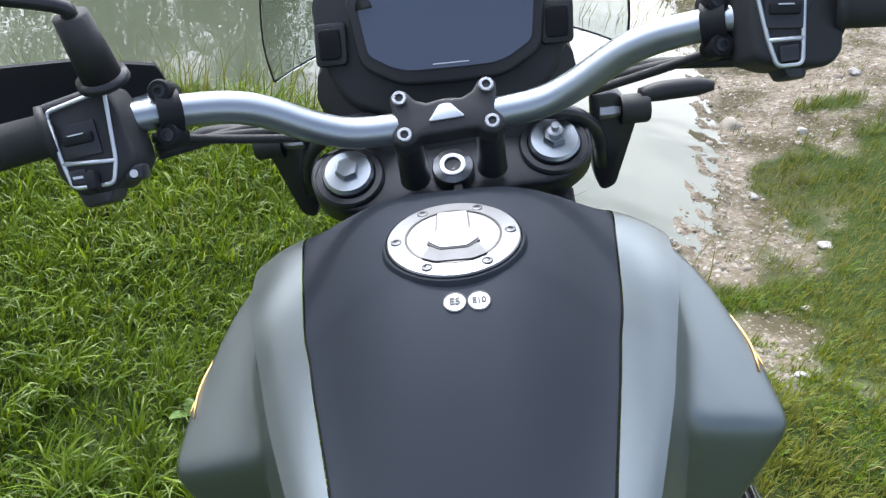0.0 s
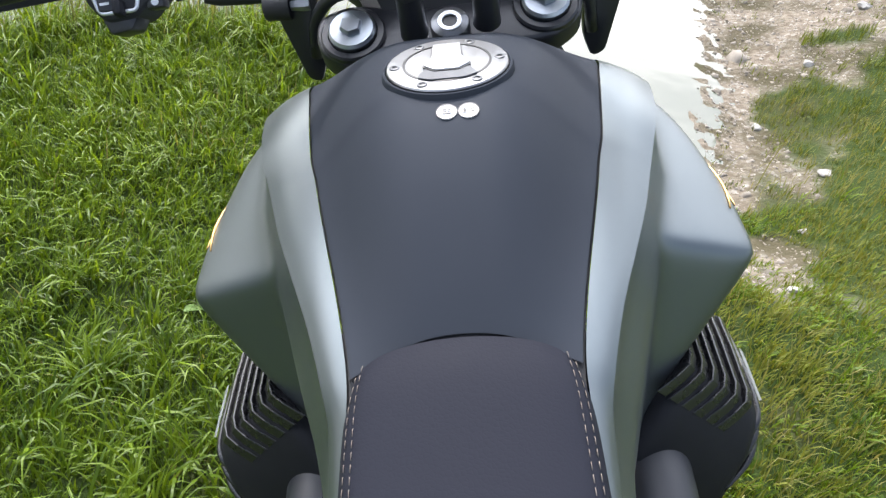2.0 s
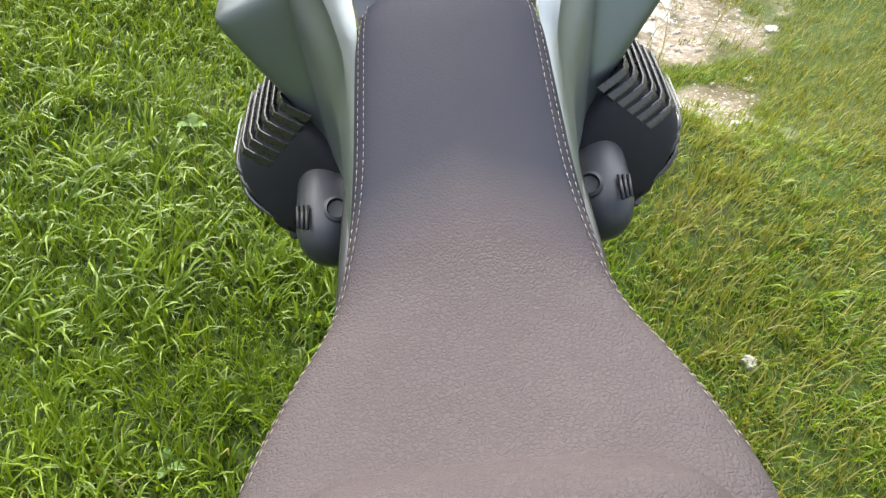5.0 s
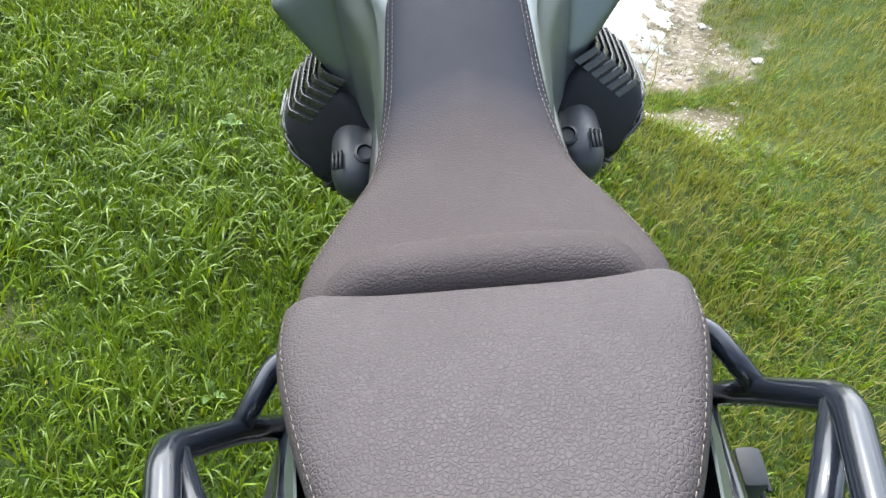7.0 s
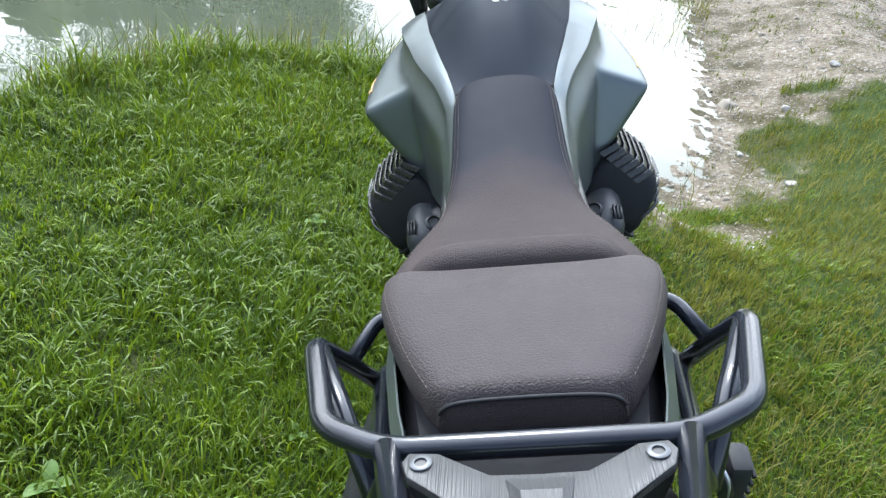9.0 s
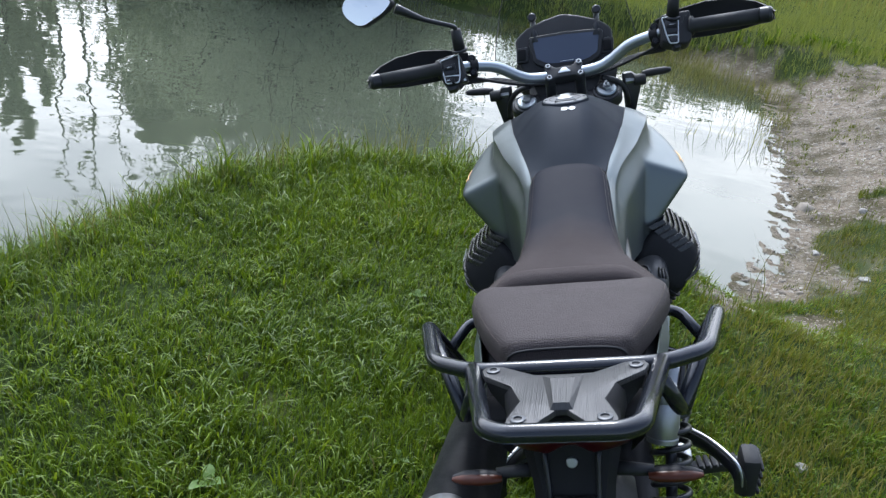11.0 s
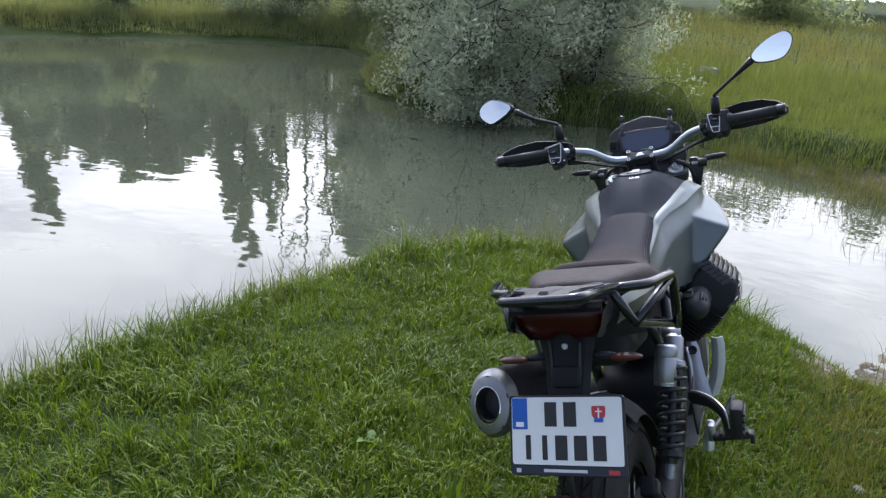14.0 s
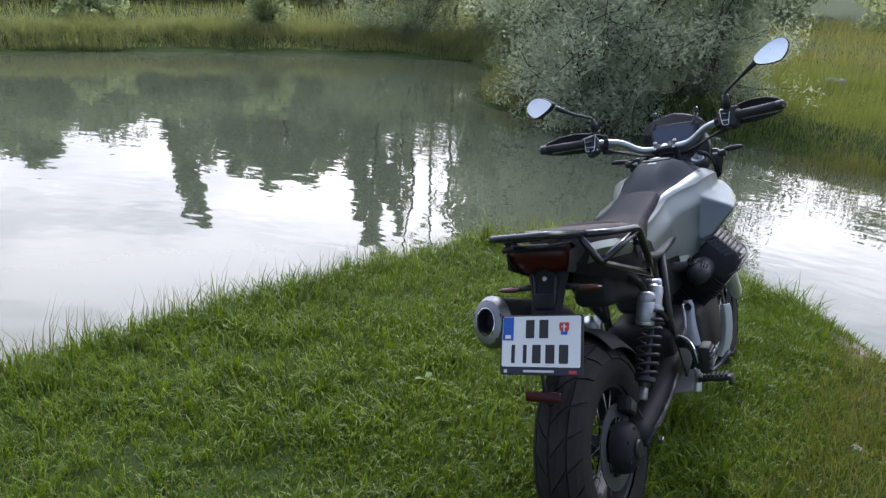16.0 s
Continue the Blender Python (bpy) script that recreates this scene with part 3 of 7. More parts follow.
grass("grass", "meadow grass on the far side of the inlet", 16, 140000, (-7, 9, 7.2, 17),
      lambda x, y: np.where(shore_distance(x, y) > 0.05, np.clip(10.0 / np.maximum(7, np.hypot(x, y)), 0, 1) * (1 - gravel_amount(x, y)), 0),
      lambda x, y: 0.15 + 0.10 * smooth01((y - 11) / 4), 0.012, 0.35, 0.4, M["grass_meadow"], 1, 1)
grass("grass", "soft rank grass hanging over the far waterline", 24, 300000, (-20, -3.5, 6, 21),
      lambda x, y: np.where((shore_distance(x, y) > 0.02) & (shore_distance(x, y) < 2.6), 1 - 0.25 * shore_distance(x, y), 0) * smooth01((np.hypot(x, y) - 9) / 2),
      lambda x, y: 0.22 + 0.10 * smooth01(shore_distance(x, y)), 0.017, 0.45, 0.55, M["grass_far"], 1, 2)
grass("grass", "high rank grass on the far bank", 19, 80000, (-30, 14, 9, 38),
      lambda x, y: np.where(shore_distance(x, y) > 0.05, np.clip(16.0 / np.maximum(8, np.hypot(x, y)), 0, 1) ** 1.5, 0) * smooth01((np.hypot(x, y) - 13) / 3),
      lambda x, y: 0.34 + 0 * x, 0.026, 0.45, 0.5, M["grass_far"], 1, 1)
grass("grass", "pale dry grass on the far meadow", 17, 26000, (-9, 12, 11, 34),
      lambda x, y: np.where(shore_distance(x, y) > 1.5, 0.8 * smooth01((wave_noise(x, y, 90, 0.5) + 0.4)), 0),
      lambda x, y: 0.45 + 0 * x, 0.016, 0.2, 0.3, M["grass_dry"], 1, 1)


def pebbles(name, label, seed, n, box, keep, size, material):
    """Low faceted stones pressed into the ground."""
    rng = np.random.RandomState(seed)
    x, y = scatter(rng, n, *box, keep)
    k = len(x)
    r = size * rng.lognormal(0, 0.5, k)
    z = ground_height(x, y)
    v = np.empty((k, 9, 3))
    turn = rng.uniform(0, 2 * np.pi, k)
    for i in range(4):
        a = turn + i * np.pi / 2 + rng.uniform(-0.4, 0.4, k)
        w = rng.uniform(0.7, 1.25, k)
        v[:, i] = np.stack([x + r * w * np.cos(a), y + r * w * np.sin(a), z - r * 0.3], 1)
        v[:, i + 4] = np.stack([x + r * w * 0.72 * np.cos(a), y + r * w * 0.72 * np.sin(a), z + r * rng.uniform(0.15, 0.35, k)], 1)
    v[:, 8] = np.stack([x, y, z + r * 0.40], 1)
    base = np.arange(k)[:, None] * 9
    quads = np.concatenate([base + np.array([[i, (i + 1) % 4, (i + 1) % 4 + 4, i + 4]]) for i in range(4)], 1)
    tris = np.concatenate([base + np.array([[i + 4, (i + 1) % 4 + 4, 8]]) for i in range(4)], 1)
    corners = np.concatenate([quads, tris], 1).ravel()
    return tagged(new(name, mesh_arrays(name, v.reshape(-1, 3), corners, np.tile([4] * 4 + [3] * 4, k), material)), label, "pebbles", kind="stuff")


M["stone"] = surface("stone", (0.10, 0.083, 0.062), (0.335, 0.296, 0.242), 40, 0.85, random_amount=0.7, bump=0.4, bump_scale=200)
pebbles("gravel", "pale gravel and pebbles on the bare track", 31, 40000, (0.2, 3.6, 1.5, 6.5), lambda x, y: gravel_amount(x, y) * (shore_distance(x, y) > -0.06), 0.0050, M["stone"])
M["debris"] = surface("debris", (0.022, 0.018, 0.012), (0.085, 0.068, 0.042), 30, 0.9, random_amount=0.7)
pebbles("debris", "dark wet twigs and mud crumbs along the waterline", 33, 5200, (0.4, 2.6, 2.3, 7.6), lambda x, y: smooth01(1 - np.abs(shore_distance(x, y) - 0.05) / 0.22) * (0.25 + 0.75 * (wave_noise(x, y, 35, 6.0) > 0.1)), 0.0062, M["debris"])
pebbles("gravel", "scattered larger stones on the track", 32, 1100, (0.4, 4.5, 1.5, 8.0), lambda x, y: gravel_amount(x, y) * (shore_distance(x, y) > -0.06), 0.0135, M["stone"])


# ---- single small things on the ground ----
def stone(seed, x, y, size, label, material, flat=0.6):
    """A worn irregular stone half sunk in the turf."""
    rng = np.random.RandomState(seed)
    bm = bmesh.new()
    bmesh.ops.create_icosphere(bm, subdivisions=2, radius=size)
    for v in bm.verts:
        d = v.co.normalized()
        k = 1 + 0.22 * math.sin(3.1 * d.x + seed) + 0.18 * math.sin(4.3 * d.y + 2 * seed) + rng.uniform(-0.09, 0.09)
        v.co = Vector((d.x * k, d.y * k * 0.8, d.z * k * flat)) * size
    me = bpy.data.meshes.new("stone")
    bm.to_mesh(me)
    bm.free()
    me.materials.append(material)
    ob = tagged(new("stone", me), label, "stone")
    ob.location = (x, y, float(ground_height(np.array([x]), np.array([y]))[0]) + size * flat * 0.35)
    return ob


def broad_leaf_plant(seed, x, y, reach, count, label):
    """A low rosette of broad folded leaves."""
    rng = np.random.RandomState(seed)
    root = tagged(new("weed"), label, "plant")
    z = float(ground_height(np.array([x]), np.array([y]))[0])
    root.location = (x, y, z + 0.012)
    for k in range(count):
        a = 2 * math.pi * k / count + rng.uniform(-0.4, 0.4)
        long, wide, up = reach * rng.uniform(0.75, 1.1), reach * 0.26, rng.uniform(0.35, 0.75)
        verts, faces = [], []
        for i, s in enumerate(np.linspace(0, 1, 7)):
            w = wide * math.sin(math.pi * (0.08 + 0.90 * s)) ** 0.8
            r, h = long * s, long * up * math.sin(1.7 * s) * 0.6
            for side in (-1, 0, 1):
                verts.append((r * math.cos(a) - side * w * math.sin(a), r * math.sin(a) + side * w * math.cos(a), h + abs(side) * w * 0.35))
            if i:
                b = i * 3
                faces += [(b - 3, b - 2, b + 1, b), (b - 2, b - 1, b + 2, b + 1)]
        ob = new("leaf", mesh_from("leaf", verts, faces, M["leaf_broad"], True))
        ob.parent = root
    return root


M["white_stone"] = surface("white_stone", (0.30, 0.28, 0.255), (0.46, 0.44, 0.41), 60, 0.8, bump=0.5, bump_scale=120)
M["grey_stone"] = surface("grey_stone", (0.24, 0.225, 0.20), (0.42, 0.40, 0.365), 12, 0.85, bump=0.6, bump_scale=40)
M["leaf_broad"] = leaf_material("leaf_broad", (0.09, 0.17, 0.04), (0.19, 0.29, 0.08), 0.5, 0.35, 20.0)
stone(3, 0.61, 0.92, 0.021, "small white stone lying in the grass", M["white_stone"])
stone(5, -0.85, 14.3, 0.22, "pale grey rock on the far meadow", M["grey_stone"])
for k, (x, y, r) in enumerate(((0.98, 1.95, 0.022), (1.52, 2.86, 0.030), (1.25, 2.42, 0.020), (1.85, 3.9, 0.034), (1.44, 3.35, 0.026), (2.3, 4.4, 0.040))):
    stone(11 + k, x, y, r, "rounded pale stone on the gravel", M["grey_stone"], 0.5)["group"] = "stones on the gravel"
for k, (x, y, r, n) in enumerate(((-1.0, 0.41, 0.060, 3), (-0.65, 1.5, 0.045, 3), (0.55, 0.35, 0.030, 3), (-0.55, 0.62, 0.032, 3))):
    broad_leaf_plant(40 + k, x, y, r, n, "low broad-leaved weed among the grass")["group"] = "weeds in the grass"


# ---- bushes and trees ----
def taper(points, radii, sides=6):
    """Vertices and faces of a bent tapering stem."""
    verts, faces = [], []
    pts = [Vector(p) for p in points]
    for i, p in enumerate(pts):
        d = (pts[min(i + 1, len(pts) - 1)] - pts[max(i - 1, 0)]).normalized()
        side = d.cross(Vector((0.3, 0.9, 0.2))).normalized()
        up = d.cross(side)
        for k in range(sides):
            a = 2 * math.pi * k / sides
            verts.append(p + (side * math.cos(a) + up * math.sin(a)) * radii[i])
    for i in range(len(pts) - 1):
        for k in range(sides):
            a, b = i * sides + k, i * sides + (k + 1) % sides
            faces.append((a, b, b + sides, a + sides))
    return verts, faces


def joined(stems):
    verts, faces = [], []
    for v, f in stems:
        base = len(verts)
        verts += v
        faces += [tuple(i + base for i in q) for q in f]
    return verts, faces


def leaf_cloud(rng, centres, radii, count, size, squash=1.0):
    """Small folded leaves scattered in clumps."""
    centres, radii = np.asarray(centres, float), np.asarray(radii, float)
    which = rng.randint(0, len(centres), count)
    d = rng.normal(0, 1, (count, 3))
    d /= np.linalg.norm(d, axis=1)[:, None]
    r = radii[which] * rng.uniform(0.35, 1.08, count) ** 0.6
    p = centres[which] + d * r[:, None] * np.array([1, 1, squash])
    a = rng.normal(0, 1, (count, 3))
    a /= np.linalg.norm(a, axis=1)[:, None]
    b = np.cross(a, rng.normal(0, 1, (count, 3)))
    b /= np.linalg.norm(b, axis=1)[:, None]
    s = size * rng.uniform(0.6, 1.4, count)[:, None]
    v = np.stack([p - a * s, p + b * s * 0.36, p + a * s, p - b * s * 0.36], 1).reshape(-1, 3)
    return v, np.arange(count * 4), np.full(count, 4)


def part_mesh(name, mesh, parent, label=""):
    ob = new(name, mesh)
    ob.parent = parent
    if label:
        ob["label"] = label
    return ob


M["bark"] = surface("bark", (0.045, 0.038, 0.03), (0.10, 0.085, 0.065), 14, 0.9, bump=0.6, bump_scale=60)
M["leaf_willow"] = leaf_material("leaf_willow", (0.27, 0.31, 0.25), (0.40, 0.44, 0.36), 0.75, 0.6, 0.8, glow_by=(1.3, 1.3, 1.0))
M["leaf_dark"] = leaf_material("leaf_dark", (0.15, 0.18, 0.125), (0.26, 0.30, 0.21), 0.55, 0.55, 0.3, glow_by=(1.4, 1.4, 1.0))
M["leaf_light"] = leaf_material("leaf_light", (0.21, 0.245, 0.15), (0.34, 0.38, 0.25), 0.55, 0.6, 0.5, glow_by=(1.5, 1.5, 1.0))


def bush(seed, x, y, width, height, leaves, size, material, label, stems=9, group=""):
    rng = np.random.RandomState(seed)
    z = float(ground_height(np.array([x]), np.array([y]))[0])
    root = tagged(new("bush"), label, "bush", group)
    root.location = (x, y, z)
    wood, centres, radii = [], [], []
    for _ in range(stems):
        a, reach, top = rng.uniform(0, 2 * np.pi), width * 0.5 * rng.uniform(0.25, 1.0), height * rng.uniform(0.55, 0.95)
        tip = Vector((math.cos(a) * reach, math.sin(a) * reach * 0.8, top * (1.05 - 0.45 * (2 * reach / width) ** 2)))
        mid = Vector((tip.x * 0.55, tip.y * 0.55, tip.z * 0.5))
        wood.append(taper([(tip.x * 0.2, tip.y * 0.2, -0.1), mid, tip], [0.022 * height / 3, 0.014 * height / 3, 0.006], 5))
        for s in (0.12, 0.35, 0.6, 0.85, 1.0):
            c = Vector((tip.x * 0.2, tip.y * 0.2, 0)).lerp(mid, s * 2) if s < 0.5 else mid.lerp(tip, s * 2 - 1)
            for _k in range(3):
                off = rng.normal(0, 0.13, 3) * width
                q = c + Vector((off[0], off[1], off[2] * 0.7))
                q.z = max(0.1, q.z)
                centres.append(tuple(q))
                radii.append(rng.uniform(0.07, 0.16) * width)
                twig = [tuple(c), tuple(c.lerp(q, 0.6)), (q.x * 1.08, q.y * 1.08, q.z + 0.05 * width)]
                wood.append(taper(twig, [0.010, 0.007, 0.003], 4))
    part_mesh("stem", mesh_from("stem", *joined(wood), M["bark"]), root, "grey-brown branching stems")
    v, c, s = leaf_cloud(rng, centres, radii, leaves, size, 0.85)
    v[:, 2] = np.maximum(v[:, 2], 0.02)
    part_mesh("foliage", mesh_arrays("foliage", v, c, s, material), root, "dense small leaves")
    return root


def tree(seed, x, y, height, crown, shape, leaves, size, material, label, category="tree", bare=0.12, group=""):
    """shape: 'round', 'poplar' or 'thin'."""
    rng = np.random.RandomState(seed)
    z = float(ground_height(np.array([x]), np.array([y]))[0])
    root = tagged(new("tree"), label, category, group)
    root.location = (x, y, z)
    lean = rng.uniform(-0.03, 0.03, 2) * height
    wob = 0.012 * height if shape != "thin" else 0.02 * height
    trunk = [(lean[0] * s + rng.normal(0, wob) * s, lean[1] * s + rng.normal(0, wob) * s, height * 0.96 * s - 0.2 * (s == 0)) for s in np.linspace(0, 1, 8)]
    r0 = height * (0.014 if shape != "thin" else 0.007)
    wood = [taper(trunk, [r0 * (1.05 - s) + 0.01 for s in np.linspace(0, 1, 8)], 7)]
    centres, radii = [], []
    limbs = 26 if shape != "thin" else 12
    for i in range(limbs):
        s = bare + (1 - bare) * (i + rng.uniform(0, 1)) / limbs
        k = min(6, int(s * 7))
        base = Vector(trunk[k]).lerp(Vector(trunk[k + 1]), s * 7 - k)
        a = rng.uniform(0, 2 * np.pi)
        if shape == "poplar":
            wide = crown * (0.35 + 0.65 * math.sin(math.pi * min(1, (s - bare) / (1 - bare) * 0.85 + 0.12)))
            tip = base + Vector((math.cos(a) * wide * 0.7, math.sin(a) * wide * 0.7, height * 0.10))
        elif shape == "thin":
            wide = crown * (1.1 - 0.7 * s)
            tip = base + Vector((math.cos(a) * wide, math.sin(a) * wide, height * 0.06))
        else:
            wide = crown * math.sqrt(max(0.05, 1 - ((s - 0.55) / 0.5) ** 2))
            tip = base + Vector((math.cos(a) * wide * 0.8, math.sin(a) * wide * 0.8, height * 0.05))
        wood.append(taper([base, base.lerp(tip, 0.5) + Vector((0, 0, -0.02 * height)), tip], [r0 * (1 - s) * 0.5 + 0.012, r0 * (1 - s) * 0.3 + 0.008, 0.006], 4))
        for f in (0.55, 1.0):
            c = base.lerp(tip, f)
            centres.append(tuple(c))
            radii.append(wide * rng.uniform(0.28, 0.5) if shape != "thin" else wide * 0.35)
    part_mesh("trunk", mesh_from("trunk", *joined(wood), M["bark"]), root, "grey-brown trunk with limbs")
    v, c, s = leaf_cloud(rng, centres, radii, leaves, size, 1.15 if shape == "poplar" else 0.85)
    part_mesh("crown", mesh_arrays("crown", v, c, s, material), root, "leafy crown with gaps")
    return root


def placed(azimuth, distance, eye=(0.53, -2.12)):
    a = radians(azimuth)
    return eye[0] + math.sin(a) * distance, eye[1] + math.cos(a) * distance


# willow bushes at the water's edge beyond the bike
bush(21, -4.2, 10.4, 3.3, 5.0, 62000, 0.034, M["leaf_willow"], "large dark willow bush overhanging the pond", 18)
bush(22, -2.5, 11.0, 3.2, 4.0, 46000, 0.034, M["leaf_willow"], "grey-green willow bush with bare twigs at the bank", 15)
bush(31, -3.5, 9.0, 2.6, 1.9, 25000, 0.033, M["leaf_willow"], "low spreading willow bush with bare twigs over the water", 14)
bush(23, -6.2, 13.0, 2.6, 3.6, 20000, 0.045, M["leaf_dark"], "dense willow bush at the water's edge", 10)
bush(24, -12.1, 17.1, 3.2, 2.3, 9000, 0.055, M["leaf_dark"], "rounded dark shrub on the far bank", 9)
bush(25, -15.2, 14.6, 1.5, 1.5, 4000, 0.06, M["leaf_light"], "small green shrub on the far bank", 6)
bush(26, -9.8, 18.2, 3.0, 2.6, 10000, 0.055, M["leaf_light"], "light green shrub on the far bank", 9)
bush(27, -18.4, 11.5, 1.6, 1.2, 4000, 0.07, M["leaf_light"], "small green shrub on the far bank", 6)
bush(28, 0.5, 34.0, 5.0, 2.4, 7000, 0.12, M["leaf_light"], "low shrub across the meadow", 8)
bush(29, -6.0, 33.0, 5.0, 3.0, 7000, 0.12, M["leaf_dark"], "low shrub across the meadow", 8)
bush(30, 7.0, 33.0, 6.0, 2.6, 7000, 0.12, M["leaf_dark"], "low shrub across the meadow", 8)

# hedge at the foot of the far trees
for k, (azimuth, far) in enumerate(((-68, 29), (-63, 30), (-58.5, 31), (-54, 32), (-50, 33), (-46, 34), (-42, 34))):
    bush(81 + k, *placed(azimuth, far), 5.0, 3.2, 4000, 0.16, M["leaf_dark"], "dark shrub in the hedge behind the far bank", 8, "hedge behind the pond")

# trees that stand behind the far bank
FAR_TREE = "broad dark-leaved tree behind the far bank"
POPLAR = "tall slender poplar behind the far bank"
THIN = "thin bare-stemmed tree behind the pond"
MEADOW = "broad tree beyond the meadow"
BEHIND = "broad tree across the meadow, mirrored in the rear-view mirror"
for seed, azimuth, far, elevation, crown, shape, count, mat, words in (
        (41, -48.3, 40, 16.9, 1.05, "poplar", 5000, "leaf_dark", POPLAR),
        (42, -49.6, 41, 12.6, 0.9, "poplar", 3500, "leaf_dark", POPLAR),
        (43, -35.6, 40, 19.6, 1.0, "poplar", 6000, "leaf_dark", POPLAR),
        (44, -36.8, 41, 15.4, 0.95, "poplar", 4500, "leaf_dark", POPLAR),
        (45, -34.0, 40, 17.6, 0.7, "poplar", 3500, "leaf_dark", POPLAR),
        (46, -42.4, 38, 14.2, 2.3, "round", 9000, "leaf_dark", FAR_TREE),
        (47, -45.2, 39, 13.6, 1.9, "round", 7000, "leaf_dark", FAR_TREE),
        (48, -39.8, 39, 13.0, 1.8, "round", 7000, "leaf_dark", FAR_TREE),
        (66, -37.6, 42, 10.6, 1.6, "round", 5000, "leaf_dark", FAR_TREE),
        (67, -47.2, 42, 11.0, 1.6, "round", 5000, "leaf_dark", FAR_TREE),
        (49, -58.8, 36, 12.1, 2.0, "round", 7000, "leaf_dark", FAR_TREE),
        (50, -55.2, 40, 10.2, 2.2, "round", 7000, "leaf_dark", FAR_TREE),
        (51, -51.8, 42, 9.5, 2.4, "round", 6000, "leaf_dark", FAR_TREE),
        (52, -62.5, 36, 11.5, 2.6, "round", 7000, "leaf_dark", FAR_TREE),
        (53, -67.0, 38, 11.0, 3.0, "round", 6000, "leaf_dark", FAR_TREE),
        (54, -32.9, 27, 23.0, 0.8, "thin", 260, "leaf_dark", THIN),
        (55, -31.6, 27.5, 24.0, 0.8, "thin", 260, "leaf_dark", THIN),
        (56, -30.3, 27, 23.0, 0.8, "thin", 260, "leaf_dark", THIN),
        (68, -33.3, 44, 10.5, 2.2, "round", 5000, "leaf_dark", FAR_TREE),
        (69, -30.0, 44, 9.5, 2.2, "round", 5000, "leaf_dark", FAR_TREE),
        (57, -25.5, 24, 20.0, 1.7, "round", 8000, "leaf_dark", "tall willow with dark leaves behind the pond"),
        (58, -21.5, 26, 19.0, 2.0, "round", 8000, "leaf_dark", "tall willow with dark leaves behind the pond"),
        (59, -16.0, 30, 16.0, 2.6, "round", 7000, "leaf_dark", MEADOW),
        (60, -9.0, 46, 13.0, 4.0, "round", 3600, "leaf_dark", MEADOW),
        (61, 0.0, 50, 14.0, 4.5, "round", 3600, "leaf_dark", MEADOW),
        (62, 9.0, 48, 14.5, 4.5, "round", 3600, "leaf_dark", MEADOW),
        (63, 18.0, 50, 13.0, 5.0, "round", 3600, "leaf_dark", MEADOW),
        (70, 4.5, 54, 12.0, 4.5, "round", 3600, "leaf_dark", MEADOW),
        (71, 13.5, 54, 12.5, 4.5, "round", 3600, "leaf_dark", MEADOW),
        (72, 26.0, 50, 13.0, 5.0, "round", 3600, "leaf_dark", MEADOW),
        (64, -76.0, 40, 11.0, 4.0, "round", 3600, "leaf_dark", FAR_TREE),
        (65, -85.0, 40, 11.0, 4.0, "round", 3600, "leaf_dark", FAR_TREE),
        (73, -141.0, 52, 15.5, 2.2, "round", 3600, "leaf_dark", BEHIND),
        (74, -146.5, 54, 12.5, 2.0, "round", 5000, "leaf_dark", BEHIND),
        (75, -152.0, 56, 9.0, 2.6, "round", 3600, "leaf_dark", BEHIND),
        (76, -133.0, 56, 8.0, 2.8, "round", 3600, "leaf_dark", BEHIND),
        (77, -122.0, 56, 9.0, 3.0, "round", 3600, "leaf_dark", BEHIND)):
    tx, ty = placed(azimuth, far)
    ground_z = float(ground_height(np.array([tx]), np.array([ty]))[0])
    tall = far * math.tan(radians(elevation)) - 2.36 - ground_z
    tree(seed, tx, ty, max(3.0, tall), crown, shape, count, 0.2 if shape != "thin" else 0.1, M[mat], words, group="trees round the pond")


# ---- the motorcycle ----
# Local axes: x to its right, y forwards, z up, origin on the ground below the frame; it leans on its side stand.
LEAN = pose(0, 0, 0, 0, -16.19, 0)
bike = tagged(new("motorcycle"), "grey-green travel enduro motorcycle leaning on its stand in grass", "motorcycle")
bike.matrix_basis = LEAN
STEER_AXIS = Vector((0, -math.sin(radians(26)), math.cos(radians(26))))
STEER = Matrix.Translation((0, 1.075, 1.0)) @ Matrix.Rotation(radians(4.3), 4, STEER_AXIS)   # bars turned a little to the left


def part(name, bm, material, parent=None, label="", m=None, smooth=True, sharp=35):
    """Links a bmesh as one mesh object under a thing or a part."""
    if smooth:
        for f in bm.faces:
            f.smooth = True
        for e in bm.edges:
            if len(e.link_faces) == 2 and e.calc_face_angle(0) > radians(sharp):
                e.smooth = False
    me = bpy.data.meshes.new(name)
    bm.to_mesh(me)
    bm.free()
    me.materials.append(material)
    ob = new(name, me)
    ob.parent = bike if parent is None else parent
    if m is not None:
        ob.matrix_basis = m
    if label:
        ob["label"] = label
    return ob


def spline(points, n):
    """Smooth curve through the points, n samples a span."""
    p = [np.asarray(q, float) for q in points]
    p = [2 * p[0] - p[1]] + p + [2 * p[-1] - p[-2]]
    out_points = []
    for i in range(1, len(p) - 2):
        for k in range(n):
            t = k / n
            out_points.append(0.5 * (2 * p[i] + (p[i + 1] - p[i - 1]) * t + (2 * p[i - 1] - 5 * p[i] + 4 * p[i + 1] - p[i + 2]) * t * t
                              + (3 * p[i] - p[i - 1] - 3 * p[i + 1] + p[i + 2]) * t ** 3))
    out_points.append(p[-2])
    return out_points


